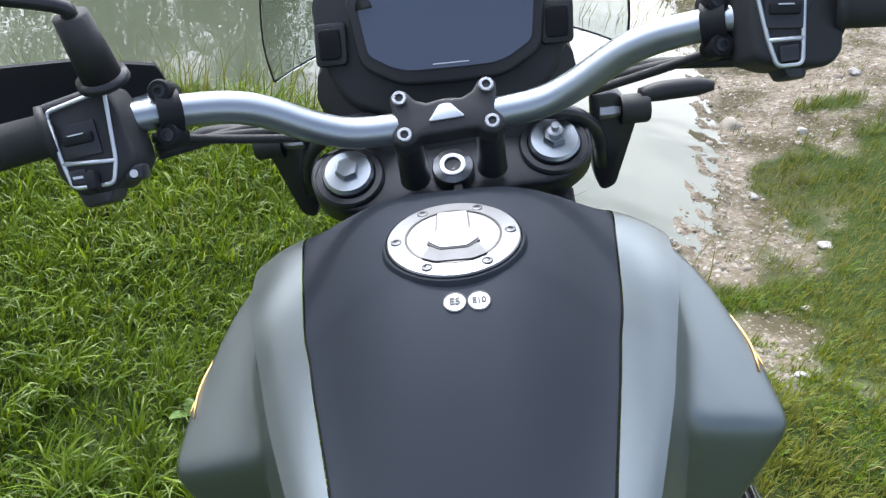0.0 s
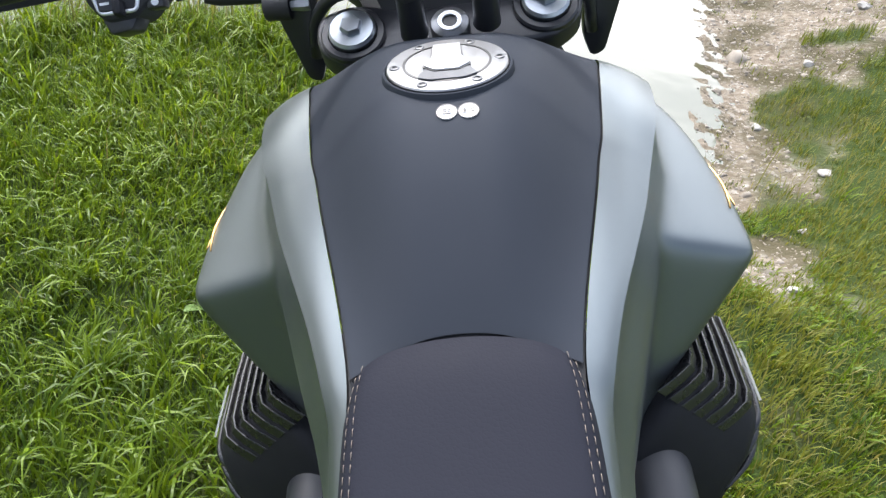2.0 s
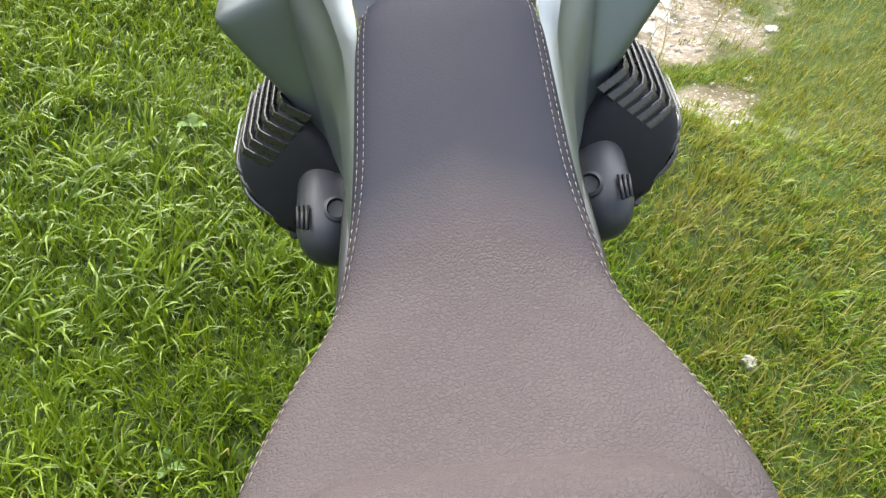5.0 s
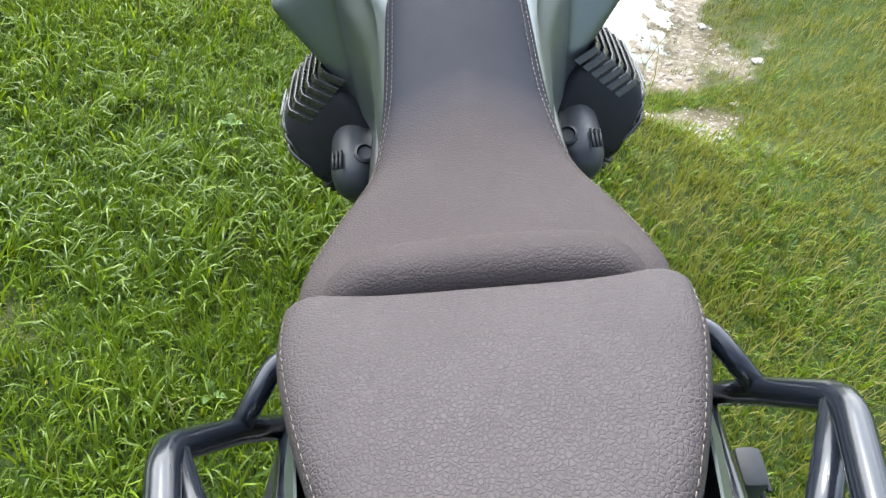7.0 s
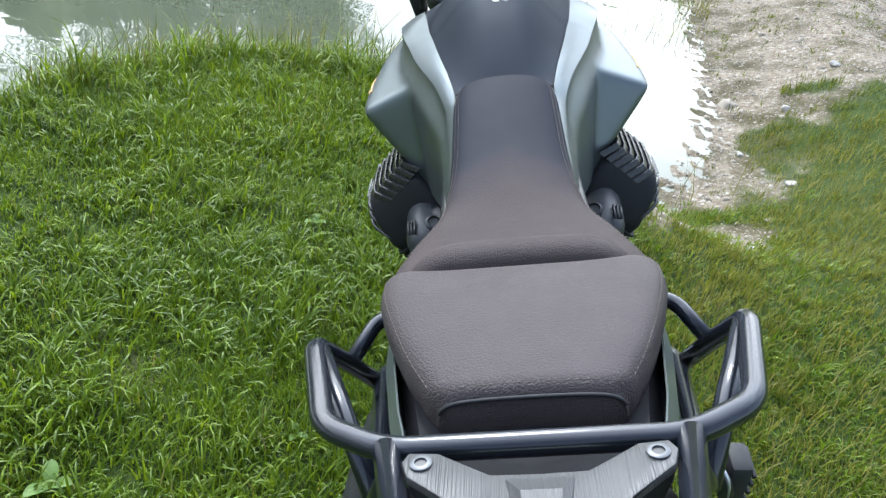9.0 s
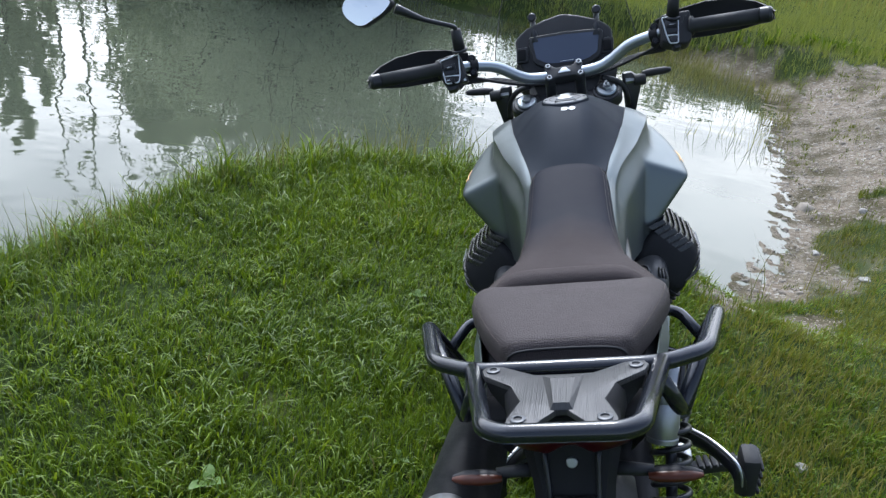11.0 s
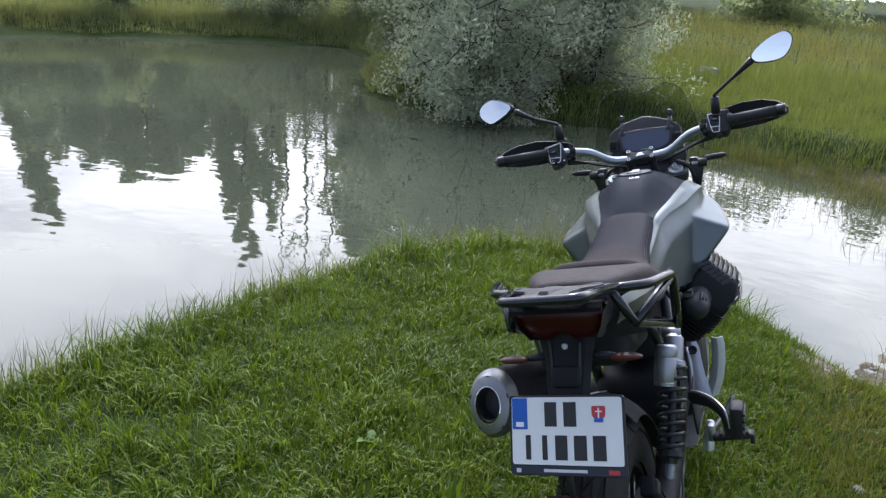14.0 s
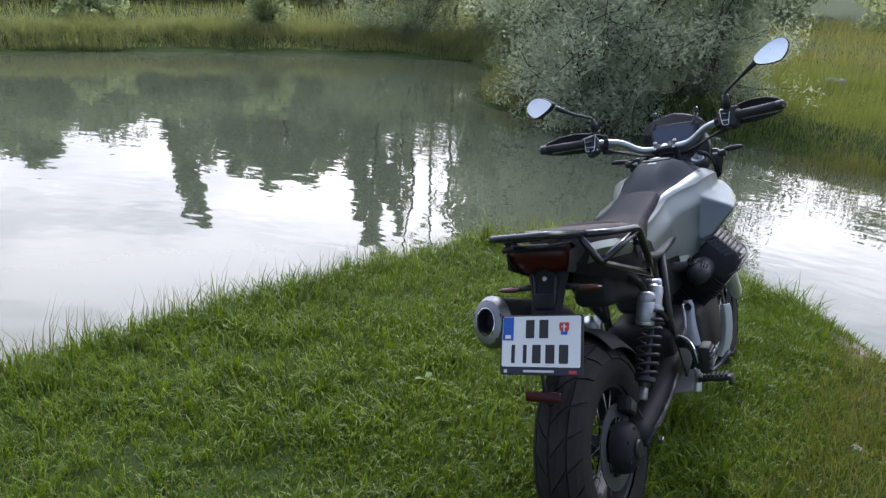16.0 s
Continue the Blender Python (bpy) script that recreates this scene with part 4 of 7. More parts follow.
def tube_into(bm, points, radius, sides=10, smooth_n=0, cap=True):
    pts = [Vector(q) for q in (spline(points, smooth_n) if smooth_n else points)]
    rad = radius if isinstance(radius, (list, tuple)) else [radius] * len(pts)
    if len(rad) != len(pts):
        rad = list(np.interp(np.linspace(0, 1, len(pts)), np.linspace(0, 1, len(rad)), rad))
    rings, side = [], None
    for i, p in enumerate(pts):
        d = (pts[min(i + 1, len(pts) - 1)] - pts[max(i - 1, 0)]).normalized()
        if side is None:
            side = d.cross(Vector((0.21, 0.34, 0.92))).normalized()
        side = (side - d * side.dot(d)).normalized()
        up = d.cross(side)
        rings.append([bm.verts.new(p + (side * math.cos(2 * math.pi * k / sides) + up * math.sin(2 * math.pi * k / sides)) * rad[i]) for k in range(sides)])
    for a, b in zip(rings, rings[1:]):
        for k in range(sides):
            bm.faces.new((a[k], a[(k + 1) % sides], b[(k + 1) % sides], b[k]))
    if cap:
        bm.faces.new(rings[0][::-1])
        bm.faces.new(rings[-1])
    return bm


def tube(points, radius, sides=10, smooth_n=0, cap=True):
    return tube_into(bmesh.new(), points, radius, sides, smooth_n, cap)


def bent(points, radius, corner=0.03, sides=12):
    """A tube along straight runs with rounded corners."""
    pts = [Vector(p) for p in points]
    path = [pts[0]]
    for a, b, c in zip(pts, pts[1:], pts[2:]):
        r = min(corner, (a - b).length * 0.45, (c - b).length * 0.45)
        p, q = b + (a - b).normalized() * r, b + (c - b).normalized() * r
        for k in range(7):
            t = k / 6
            path.append(p * (1 - t) ** 2 + b * 2 * t * (1 - t) + q * t * t)
    path.append(pts[-1])
    return tube(path, radius, sides)


def lathe_into(bm, profile, m=None, sides=24, arc=2 * math.pi):
    """profile: (radius, height) pairs, turned about z, then moved by m."""
    rings = []
    for r, h in profile:
        ring = []
        for k in range(sides):
            a = arc * k / sides
            v = Vector((r * math.cos(a), r * math.sin(a), h))
            ring.append(bm.verts.new(m @ v if m is not None else v))
        rings.append(ring)
    for a, b in zip(rings, rings[1:]):
        for k in range(sides):
            bm.faces.new((a[k], a[(k + 1) % sides], b[(k + 1) % sides], b[k]))
    bmesh.ops.remove_doubles(bm, verts=[v for ring in rings for v in ring], dist=1e-6)
    return bm


def lathe(profile, m=None, sides=24):
    return lathe_into(bmesh.new(), profile, m, sides)


def along(p, direction, spin=0.0):
    """A pose at p whose z axis points along direction."""
    return Matrix.Translation(p) @ Vector(direction).to_track_quat("Z", "Y").to_matrix().to_4x4() @ Matrix.Rotation(radians(spin), 4, "Z")


def block_into(bm, size, m=None, bevel=0.0, segments=2):
    made = bmesh.ops.create_cube(bm, size=1.0)["verts"]
    bmesh.ops.scale(bm, vec=size, verts=made)
    if bevel:
        edges = list({e for v in made for e in v.link_edges})
        res = bmesh.ops.bevel(bm, geom=edges, offset=bevel, segments=segments, profile=0.5, affect="EDGES")
        made = list({v for f in res["faces"] for v in f.verts} | {v for v in made if v.is_valid})
    if m is not None:
        bmesh.ops.transform(bm, matrix=m, verts=made)
    return bm


def block(size, m=None, bevel=0.0, segments=2):
    return block_into(bmesh.new(), size, m, bevel, segments)


def slab_into(bm, outline, thick, m=None, bevel=0.0, segments=2):
    """A flat plate: an outline in x, y, thickened downwards from z = 0."""
    top = [bm.verts.new((x, y, 0)) for x, y in outline]
    low = [bm.verts.new((x, y, -thick)) for x, y in outline]
    n = len(outline)
    faces = [bm.faces.new(top), bm.faces.new(low[::-1])] + [bm.faces.new((top[(k + 1) % n], top[k], low[k], low[(k + 1) % n])) for k in range(n)]
    verts = top + low
    bmesh.ops.recalc_face_normals(bm, faces=faces)
    if bevel:
        edges = [e for e in {e for v in top for e in v.link_edges} if e.verts[0] in top and e.verts[1] in top]
        res = bmesh.ops.bevel(bm, geom=edges, offset=bevel, segments=segments, profile=0.5, affect="EDGES")
        verts = list({v for f in res["faces"] for v in f.verts} | {v for v in verts if v.is_valid})
    if m is not None:
        bmesh.ops.transform(bm, matrix=m, verts=verts)
    return bm


def slab(outline, thick, m=None, bevel=0.0, segments=2):
    return slab_into(bmesh.new(), outline, thick, m, bevel, segments)


def round_outline(points, radius, n=5):
    out_points = []
    k = len(points)
    for i in range(k):
        a, b, c = Vector(points[i - 1]), Vector(points[i]), Vector(points[(i + 1) % k])
        r = min(radius, (a - b).length * 0.48, (c - b).length * 0.48)
        p, q = b + (a - b).normalized() * r, b + (c - b).normalized() * r
        for j in range(n + 1):
            t = j / n
            v = p * (1 - t) ** 2 + b * 2 * t * (1 - t) + q * t * t
            out_points.append((v.x, v.y))
    return out_points


def sheet(rows, thick=0.0):
    """A surface through rows of points."""
    bm = bmesh.new()
    grid = [[bm.verts.new(p) for p in row] for row in rows]
    for a, b in zip(grid, grid[1:]):
        for k in range(len(a) - 1):
            bm.faces.new((a[k], a[k + 1], b[k + 1], b[k]))
    bmesh.ops.recalc_face_normals(bm, faces=bm.faces)
    if thick:
        bmesh.ops.solidify(bm, geom=list(bm.faces), thickness=thick)
    return bm


def bolt_head(m, r, high, parent, material, name="bolt", label=""):
    """A round socket bolt: rim in its metal, dark hole."""
    ob = part(name, lathe([(r, -0.001), (r, high * 0.75), (r * 0.88, high), (r * 0.56, high), (r * 0.52, high * 0.3), (0.0, high * 0.3)], m, 18), material, parent, label)
    ob.data.materials.append(M["plate_black"])
    centre = m.translation
    for face in ob.data.polygons:
        if (face.center - centre).length < r * 0.50:
            face.material_index = 1
    return ob
# -- tank: sections from the seat forwards: y, then centre z, and (x, z) of seam, crease, ridge and lower edge
TANK = [(0.350, 0.880, 0.086, 0.890, 0.090, 0.880, 0.094, 0.84, 0.092, 0.79),
        (0.420, 0.890, 0.083, 0.905, 0.092, 0.893, 0.101, 0.845, 0.100, 0.76),
        (0.520, 0.910, 0.081, 0.922, 0.094, 0.906, 0.107, 0.85, 0.108, 0.74),
        (0.600, 0.936, 0.080, 0.940, 0.097, 0.923, 0.112, 0.86, 0.114, 0.73),
        (0.637, 0.956, 0.081, 0.950, 0.104, 0.936, 0.120, 0.865, 0.122, 0.72),
        (0.690, 0.990, 0.090, 0.958, 0.119, 0.944, 0.142, 0.865, 0.140, 0.71),
        (0.750, 1.022, 0.103, 0.964, 0.140, 0.947, 0.176, 0.862, 0.186, 0.70),
        (0.800, 1.041, 0.114, 0.970, 0.157, 0.949, 0.222, 0.853, 0.226, 0.695),
        (0.840, 1.049, 0.122, 0.975, 0.168, 0.953, 0.263, 0.848, 0.242, 0.69),
        (0.865, 1.0505, 0.128, 0.978, 0.175, 0.956, 0.272, 0.851, 0.240, 0.69),
        (0.910, 1.0465, 0.134, 0.982, 0.187, 0.961, 0.258, 0.866, 0.238, 0.69),
        (0.960, 1.035, 0.140, 0.983, 0.194, 0.959, 0.230, 0.885, 0.222, 0.70),
        (1.000, 1.018, 0.143, 0.978, 0.193, 0.950, 0.206, 0.890, 0.200, 0.72),
        (1.035, 0.985, 0.128, 0.952, 0.166, 0.922, 0.178, 0.875, 0.176, 0.74)]
T_FINE = np.array(spline(TANK, 5))


def spine(u):
    """Fall of the tank's top from its raised middle to the seam, 0 to 1."""
    a = np.abs(u)
    return np.minimum(1.0, 0.22 * a ** 2 + 0.78 * smooth01((a - 0.25) / 0.75) * (0.25 + 0.75 * a))


def tank_top_z(x, y):
    cz, sx, sz = (np.interp(y, T_FINE[:, 0], T_FINE[:, k]) for k in (1, 2, 3))
    return float(cz - (cz - sz) * spine(np.clip(x / sx, -1, 1)))


def tank_rows(kind, side, early=0.0):
    rows = []
    for r in T_FINE:
        y, cz, sx, sz, kx, kz, gx_, gz_, bx, bz = r
        pts = []
        if kind == "top":
            if y < 0.598:
                continue
            for u in np.linspace(-1, 1, 29):
                yy = y
                if y < 0.75:      # the rear edge follows the seat's rounded nose
                    start = 0.6315 - early + 0.020 * (1 - u * u)
                    yy = start + (y - 0.598) / 0.152 * (0.75 - start)
                c_, s_, t_ = (float(np.interp(yy, T_FINE[:, 0], T_FINE[:, k])) for k in (1, 2, 3))
                pts.append((s_ * u, yy, c_ - (c_ - t_) * float(spine(u))))
        elif kind == "band":
            for u in np.linspace(0, 1, 9):
                bulge = 0.0025 * math.sin(math.pi * u) * min(1, (kx - sx) / 0.03)
                pts.append((side * (sx + 0.0024 + (kx - sx - 0.0024) * u + bulge * 0.6), y, sz + (kz - sz) * u + bulge))
        rows.append(pts)
    return rows


part("tank_top", sheet(tank_rows("top", 1)), M["tank_black"], label="matte black centre of the fuel tank")
under = [[(x * 1.018, y, z - 0.004) for x, y, z in row] for row in tank_rows("top", 1, 0.022)]
part("seam_gasket", sheet(under), M["rubber"], label="black rubber line along the tank seam")
BODY_Y = (0.350, 0.420, 0.520, 0.600, 0.637, 0.690, 0.750, 0.800, 0.840, 0.900, 0.960, 1.000, 1.035)
BODY_X = (0.095, 0.102, 0.108, 0.115, 0.123, 0.140, 0.158, 0.173, 0.184, 0.196, 0.198, 0.188, 0.168)


def soft_least(values, r):
    """The least of several distances, rounded over where two are close."""
    v = np.array(values)
    return float(-r * np.log(np.sum(np.exp(-(v - v.min()) / r))) + v.min())


def knee_x(y, z, kx, kz):
    """Half width of the tank's painted side: the body wall, and the wedge that flares out ahead of the knee."""
    down = max(0.0, kz - z)
    wide = float(np.interp(y, BODY_Y, BODY_X))
    body = kx + max(0.004, wide - kx) * float(smooth01(down / 0.075))
    crest = 0.842 + 0.16 * (y - 0.857)
    upper = 0.287 + (crest - z) / 0.56
    under = 0.287 + (z - crest) * 1.02
    facet = 0.281 + (y - 0.842 - 0.25 * (z - 0.842)) / 0.42
    outer = 0.300 - 0.36 * (y - 0.857)
    nose = 0.254 - 1.4 * (y - 1.008)
    wedge = soft_least((upper, under, facet, outer, nose), 0.0115)
    full = -soft_least((-body, -wedge), 0.007)
    return body + (full - body) * float(smooth01(down / 0.012))


def knee_rows(side):
    rows = []
    for y in np.concatenate([np.linspace(0.350, 0.726, 32), np.linspace(0.730, 0.930, 51), np.linspace(0.936, 1.035, 16)]):
        kx, kz, bz = (float(np.interp(y, T_FINE[:, 0], T_FINE[:, k])) for k in (4, 5, 9))
        rows.append([(side * (knee_x(y, z, kx, kz) if z < kz else kx), y, z) for z in kz - (kz - bz) * np.linspace(0, 1, 56) ** 1.1])
    return rows


for side in (-1, 1):
    part("side_band", sheet(tank_rows("band", side)), M["tank_paint"], label="silvery grey-green tank band")
    knee = part("knee_panel", sheet(knee_rows(side)), M["tank_paint"], label="matte grey-green flared tank panel", sharp=80)

    def brow(y, z):
        kx, kz = (float(np.interp(y, T_FINE[:, 0], T_FINE[:, k])) for k in (4, 5))
        return (side * (knee_x(y, z, kx, kz) + 0.0012), y, z)
    for (y0, z0), (y1, z1), thick in (((1.002, 0.862), (0.892, 0.860), 0.0017), ((0.935, 0.853), (0.905, 0.852), 0.0013)):
        edge = [brow(y0 + (y1 - y0) * f, z0 + (z1 - z0) * f) for f in np.linspace(0, 1, 10)]
        part("badge", tube(edge, [thick * 0.4, thick, thick, thick * 0.6], 6), M["gold"], knee, "thin gold badge")

# fuel cap
CAP = pose(0, 0.886, 1.0474, -4.5, 0, 0)
part("cap_collar", lathe([(0.0525, -0.012), (0.0535, 0.0002), (0.0545, 0.0008), (0.0556, 0.0002), (0.0566, -0.0025), (0.0575, -0.0100)], None, 64), M["tank_black"], m=CAP)
cap = part("fuel_cap", lathe([(0.0525, -0.01), (0.0525, 0.0012), (0.0515, 0.0024), (0.0378, 0.0034), (0.0372, 0.0008), (0.0366, 0.0008), (0.036, 0.0034), (0.0, 0.0044)], None, 64), M["aluminium"], m=CAP, label="brushed aluminium fuel cap with bolted ring")
for k in range(6):
    a = radians(60 * k + 3)
    bolt_head(pose(0.0447 * math.cos(a), 0.0447 * math.sin(a), 0.0026), 0.0044, 0.0012, cap, M["recess_grey"])
recess = round_outline([(-0.025, -0.029), (-0.014, -0.006), (0.014, -0.006), (0.026, -0.029), (0.014, -0.0355), (-0.014, -0.0355)], 0.003)
part("recess", slab(recess, 0.001, pose(0, 0, 0.0050)), M["recess_grey"], cap, "grey recess under the key flap")
flap = round_outline([(-0.012, 0.029), (0.012, 0.029), (0.013, 0.004), (0.0195, -0.011), (0.010, -0.020), (-0.010, -0.020), (-0.0195, -0.011), (-0.013, 0.004)], 0.002)
part("flap_shadow_gap", slab([(x * 1.07, y * 1.045) for x, y in flap], 0.001, pose(0, 0, 0.0056)), M["plate_black"], cap, "dark gap round the flap")
part("key_flap", slab(flap, 0.004, pose(0, 0, 0.0076, 2, 0, 0), 0.0014), M["flap_alu"], cap, "raised aluminium key flap")
part("cap_groove", lathe([(0.0380, 0.0030), (0.0380, 0.0038), (0.0360, 0.0040), (0.0360, 0.0030)], None, 64), M["plate_black"], cap)

# fuel stickers
def lettering(name, body, size, m, material, parent):
    data = bpy.data.curves.new(name, "FONT")
    data.body, data.size, data.align_x, data.align_y, data.extrude = body, size, "CENTER", "CENTER", 0.0002
    data.offset = 0.00022
    tmp = bpy.data.objects.new(name, data)
    scene.collection.objects.link(tmp)
    bpy.context.view_layer.update()
    me = bpy.data.meshes.new_from_object(tmp)
    bpy.data.objects.remove(tmp)
    me.materials.clear()
    me.materials.append(material)
    ob = new(name, me)
    ob.parent, ob.matrix_basis = parent, m
    return ob


for x, words in ((-0.0015, "E5"), (0.0158, "E10")):
    y = 0.815
    slope = math.degrees(math.atan2(tank_top_z(x, y + 0.01) - tank_top_z(x, y - 0.01), 0.02))
    sticker = part("fuel_sticker", lathe([(0.0084, 0.0), (0.0084, 0.0005), (0.0, 0.0005)], None, 28), M["white_paint"], m=pose(x, y, tank_top_z(x, y) + 0.0002, slope, 0, 0), label="round white fuel grade sticker")
    part("rim", lathe([(0.0084, 0.0004), (0.0084, 0.0009), (0.0077, 0.0009), (0.0077, 0.0004)], None, 28), M["plate_black"], sticker)
    lettering("grade", words, 0.0080 if len(words) == 2 else 0.0068, pose(0, 0, 0.0010), M["plate_black"], sticker)

# -- seats
def seat_rows(stations, n=21, skirt=0.05, arch=0.0, rear=0.0):
    rows = []
    fine = spline(stations, 5)
    y_front = fine[0][0]
    for y, w, z, crown in fine:
        row = []
        near = float(smooth01((y - (y_front - 0.10)) / 0.10))
        for u in np.linspace(-1, 1, n):
            a = abs(u)
            x = w * (math.sin(u * math.pi / 2) * 0.55 + u * 0.45)
            fall = crown * a ** 2 + 0.012 * a ** 7
            row.append((x, y + arch * near * (1 - a ** 2), z - fall))
        lo, hi = row[0], row[-1]
        row = [(lo[0] * 1.03, lo[1], lo[2] - skirt), (lo[0] * 1.03, lo[1], lo[2] - 0.012)] + row + [(hi[0] * 1.03, hi[1], hi[2] - 0.012), (hi[0] * 1.03, hi[1], hi[2] - skirt)]
        rows.append(row)
    first, last = rows[0], rows[-1]
    rows.insert(0, [(x * 0.995, y + 0.0025, z - 0.006) for x, y, z in first])
    rows.insert(0, [(x * 0.98, y + 0.002, z - skirt) for x, y, z in first])
    rows.append([(x * 0.99, y - 0.006, z - 0.008) for x, y, z in last])
    rows.append([(x * 0.975, y - 0.006 - rear * 0.2, z - skirt - rear) for x, y, z in last])
    return rows


RIDER = [(0.627, 0.0790, 0.970, 0.014), (0.596, 0.0832, 0.966, 0.012), (0.540, 0.0850, 0.951, 0.010), (0.460, 0.0868, 0.934, 0.008),
         (0.390, 0.0910, 0.924, 0.008), (0.330, 0.102, 0.917, 0.010), (0.270, 0.128, 0.922, 0.012), (0.210, 0.146, 0.932, 0.012),
         (0.165, 0.150, 0.944, 0.012), (0.128, 0.146, 0.944, 0.012)]
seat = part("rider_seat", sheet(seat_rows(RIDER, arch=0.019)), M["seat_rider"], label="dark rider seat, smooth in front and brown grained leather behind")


def on_rows(stations, y, u, arch=0.0, lift=0.0008):
    s = np.array(spline(stations, 5))[::-1]
    w, z, crown = (np.interp(y, s[:, 0], s[:, k]) for k in (1, 2, 3))
    a = abs(u)
    near = float(smooth01((y - (stations[0][0] - 0.10)) / 0.10))
    return Vector((w * (math.sin(u * math.pi / 2) * 0.55 + u * 0.45), y + arch * near * (1 - a * a), z - crown * a * a - 0.012 * a ** 7 + lift))


def stitches(path, dash=0.0052, gap=0.0028, r=0.00032):
    """Thread dashes along a path of points."""
    bm = bmesh.new()
    pts = [Vector(p) for p in path]
    acc = [0.0]
    for a, b in zip(pts, pts[1:]):
        acc.append(acc[-1] + (b - a).length)

    def at(d):
        i = max(0, min(len(pts) - 2, int(np.searchsorted(acc, d)) - 1))
        return pts[i].lerp(pts[i + 1], (d - acc[i]) / max(1e-9, acc[i + 1] - acc[i]))
    d = 0.0
    while d + dash < acc[-1]:
        tube_into(bm, [at(d), at(d + dash * 0.5) + Vector((0, 0, 0.0005)), at(d + dash)], r, 5)
        d += dash + gap
    return bm


for side in (-1, 1):
    for u0, du in ((0.80, 0.12), (0.90, 0.085)):
        line = [on_rows(RIDER, y, side * (u0 + du * float(smooth01((0.46 - y) / 0.16))), 0.030) for y in np.linspace(0.625, 0.20, 70)]
        part("stitching", stitches(line), M["stitch"], seat, "pale thread stitching")

# raised back of the rider seat
roll = []
for y, h, wide in ((0.206, 0.930, 0.098), (0.196, 0.944, 0.110), (0.186, 0.956, 0.119), (0.174, 0.967, 0.127), (0.162, 0.9715, 0.132), (0.150, 0.9735, 0.1345), (0.139, 0.9715, 0.1355), (0.131, 0.964, 0.1355), (0.1265, 0.952, 0.1350), (0.1250, 0.930, 0.134)):
    row = []
    for u in np.linspace(-1, 1, 25):
        keep_h = (1 - abs(u) ** 6)
        base = on_rows(RIDER, max(y, 0.13), np.clip(wide * u / 0.148, -1, 1), 0.0, -0.004).z
        row.append((wide * u, y + 0.004 * (1 - u * u) - 0.010, base + (h - base) * keep_h))
    roll.append(row)
part("seat_bolster", sheet(roll), M["seat_rider"], seat, "raised brown bolster at the seat's back")

PILLION = [(0.130, 0.147, 0.957, 0.005), (0.118, 0.150, 0.969, 0.005), (0.070, 0.1465, 0.981, 0.005), (0.010, 0.1310, 0.992, 0.005),
           (-0.050, 0.1100, 1.000, 0.005), (-0.086, 0.0930, 1.003, 0.005), (-0.099, 0.0860, 1.003, 0.005), (-0.107, 0.0795, 1.000, 0.005)]
def hollow_front(row):
    """The pillion seat's front edge curves in round the bolster."""
    return [(x, y - 0.010 * max(0.0, 1 - (abs(x) / 0.125) ** 4) * float(smooth01((y - 0.05) / 0.06)), z) for x, y, z in row]


pillion = part("pillion_seat", sheet([hollow_front(row) for row in seat_rows(PILLION, skirt=0.030, rear=0.018)]), M["seat_brown"], label="brown grained pillion seat")
for side in (-1, 1):
    part("stitching", stitches([on_rows(PILLION, y, side * 0.965, 0, 0.001) for y in np.linspace(0.100, -0.098, 30)]), M["stitch"], pillion, "pale thread stitching")
part("stitching", stitches([on_rows(PILLION, -0.104, u, 0, 0.0015) for u in np.linspace(-0.95, 0.95, 30)]), M["stitch"], pillion, "pale thread stitching")
part("stitching", stitches([on_rows(PILLION, -0.107, u, 0, -0.018) + Vector((0, -0.0065, 0)) for u in np.linspace(-0.97, 0.97, 30)]), M["stitch"], pillion, "pale thread stitching")
part("piping", tube([on_rows(PILLION, -0.107, u, 0, -0.0065) + Vector((0, -0.0055, 0)) for u in np.linspace(-0.98, 0.98, 24)], 0.0019, 8), M["rubber"], pillion, "dark piping along the rear edge")

# tail body under the pillion seat
tail = [(0.36, 0.075, 0.870, 0.10), (0.25, 0.118, 0.890, 0.13), (0.13, 0.135, 0.915, 0.13), (0.00, 0.128, 0.940, 0.11), (-0.10, 0.112, 0.955, 0.09), (-0.17, 0.098, 0.962, 0.07), (-0.205, 0.085, 0.958, 0.05)]
rows = []
for y, w, z, deep in spline(tail, 4):
    rows.append([(-w * 0.8, y, z - deep), (-w, y, z - deep * 0.55), (-w, y, z - 0.02), (-w * 0.9, y, z), (0, y, z + 0.004), (w * 0.9, y, z), (w, y, z - 0.02), (w, y, z - deep * 0.55), (w * 0.8, y, z - deep)])
part("tail_cover", sheet(rows), M["plastic_black"], label="black plastic tail cover")
for side in (-1, 1):
    part("side_cover", sheet([[(side * x, y, z) for x, z in ((0.086, top), (0.100, top - 0.03), (0.104, top - 0.09), (0.096, low))] for y, top, low in ((0.42, 0.86, 0.70), (0.34, 0.875, 0.70), (0.26, 0.88, 0.73), (0.18, 0.885, 0.78), (0.12, 0.885, 0.82))]), M["plastic_black"])

for side in (-1, 1):
    panel = [[(side * (w + 0.002 + (0.010 if k == 1 else 0.004 if k == 2 else -0.004 * (k > 2))), y, z - 0.020 * k + 0.008) for k in (0, 1, 2, 2.8)] for y, w, z in ((0.20, 0.127, 0.905), (0.10, 0.137, 0.922), (0.00, 0.131, 0.940), (-0.09, 0.117, 0.955), (-0.15, 0.103, 0.962))]
    part("tail_panel", sheet(panel, 0.002), M["olive_green"], label="grey-green tail side panel")

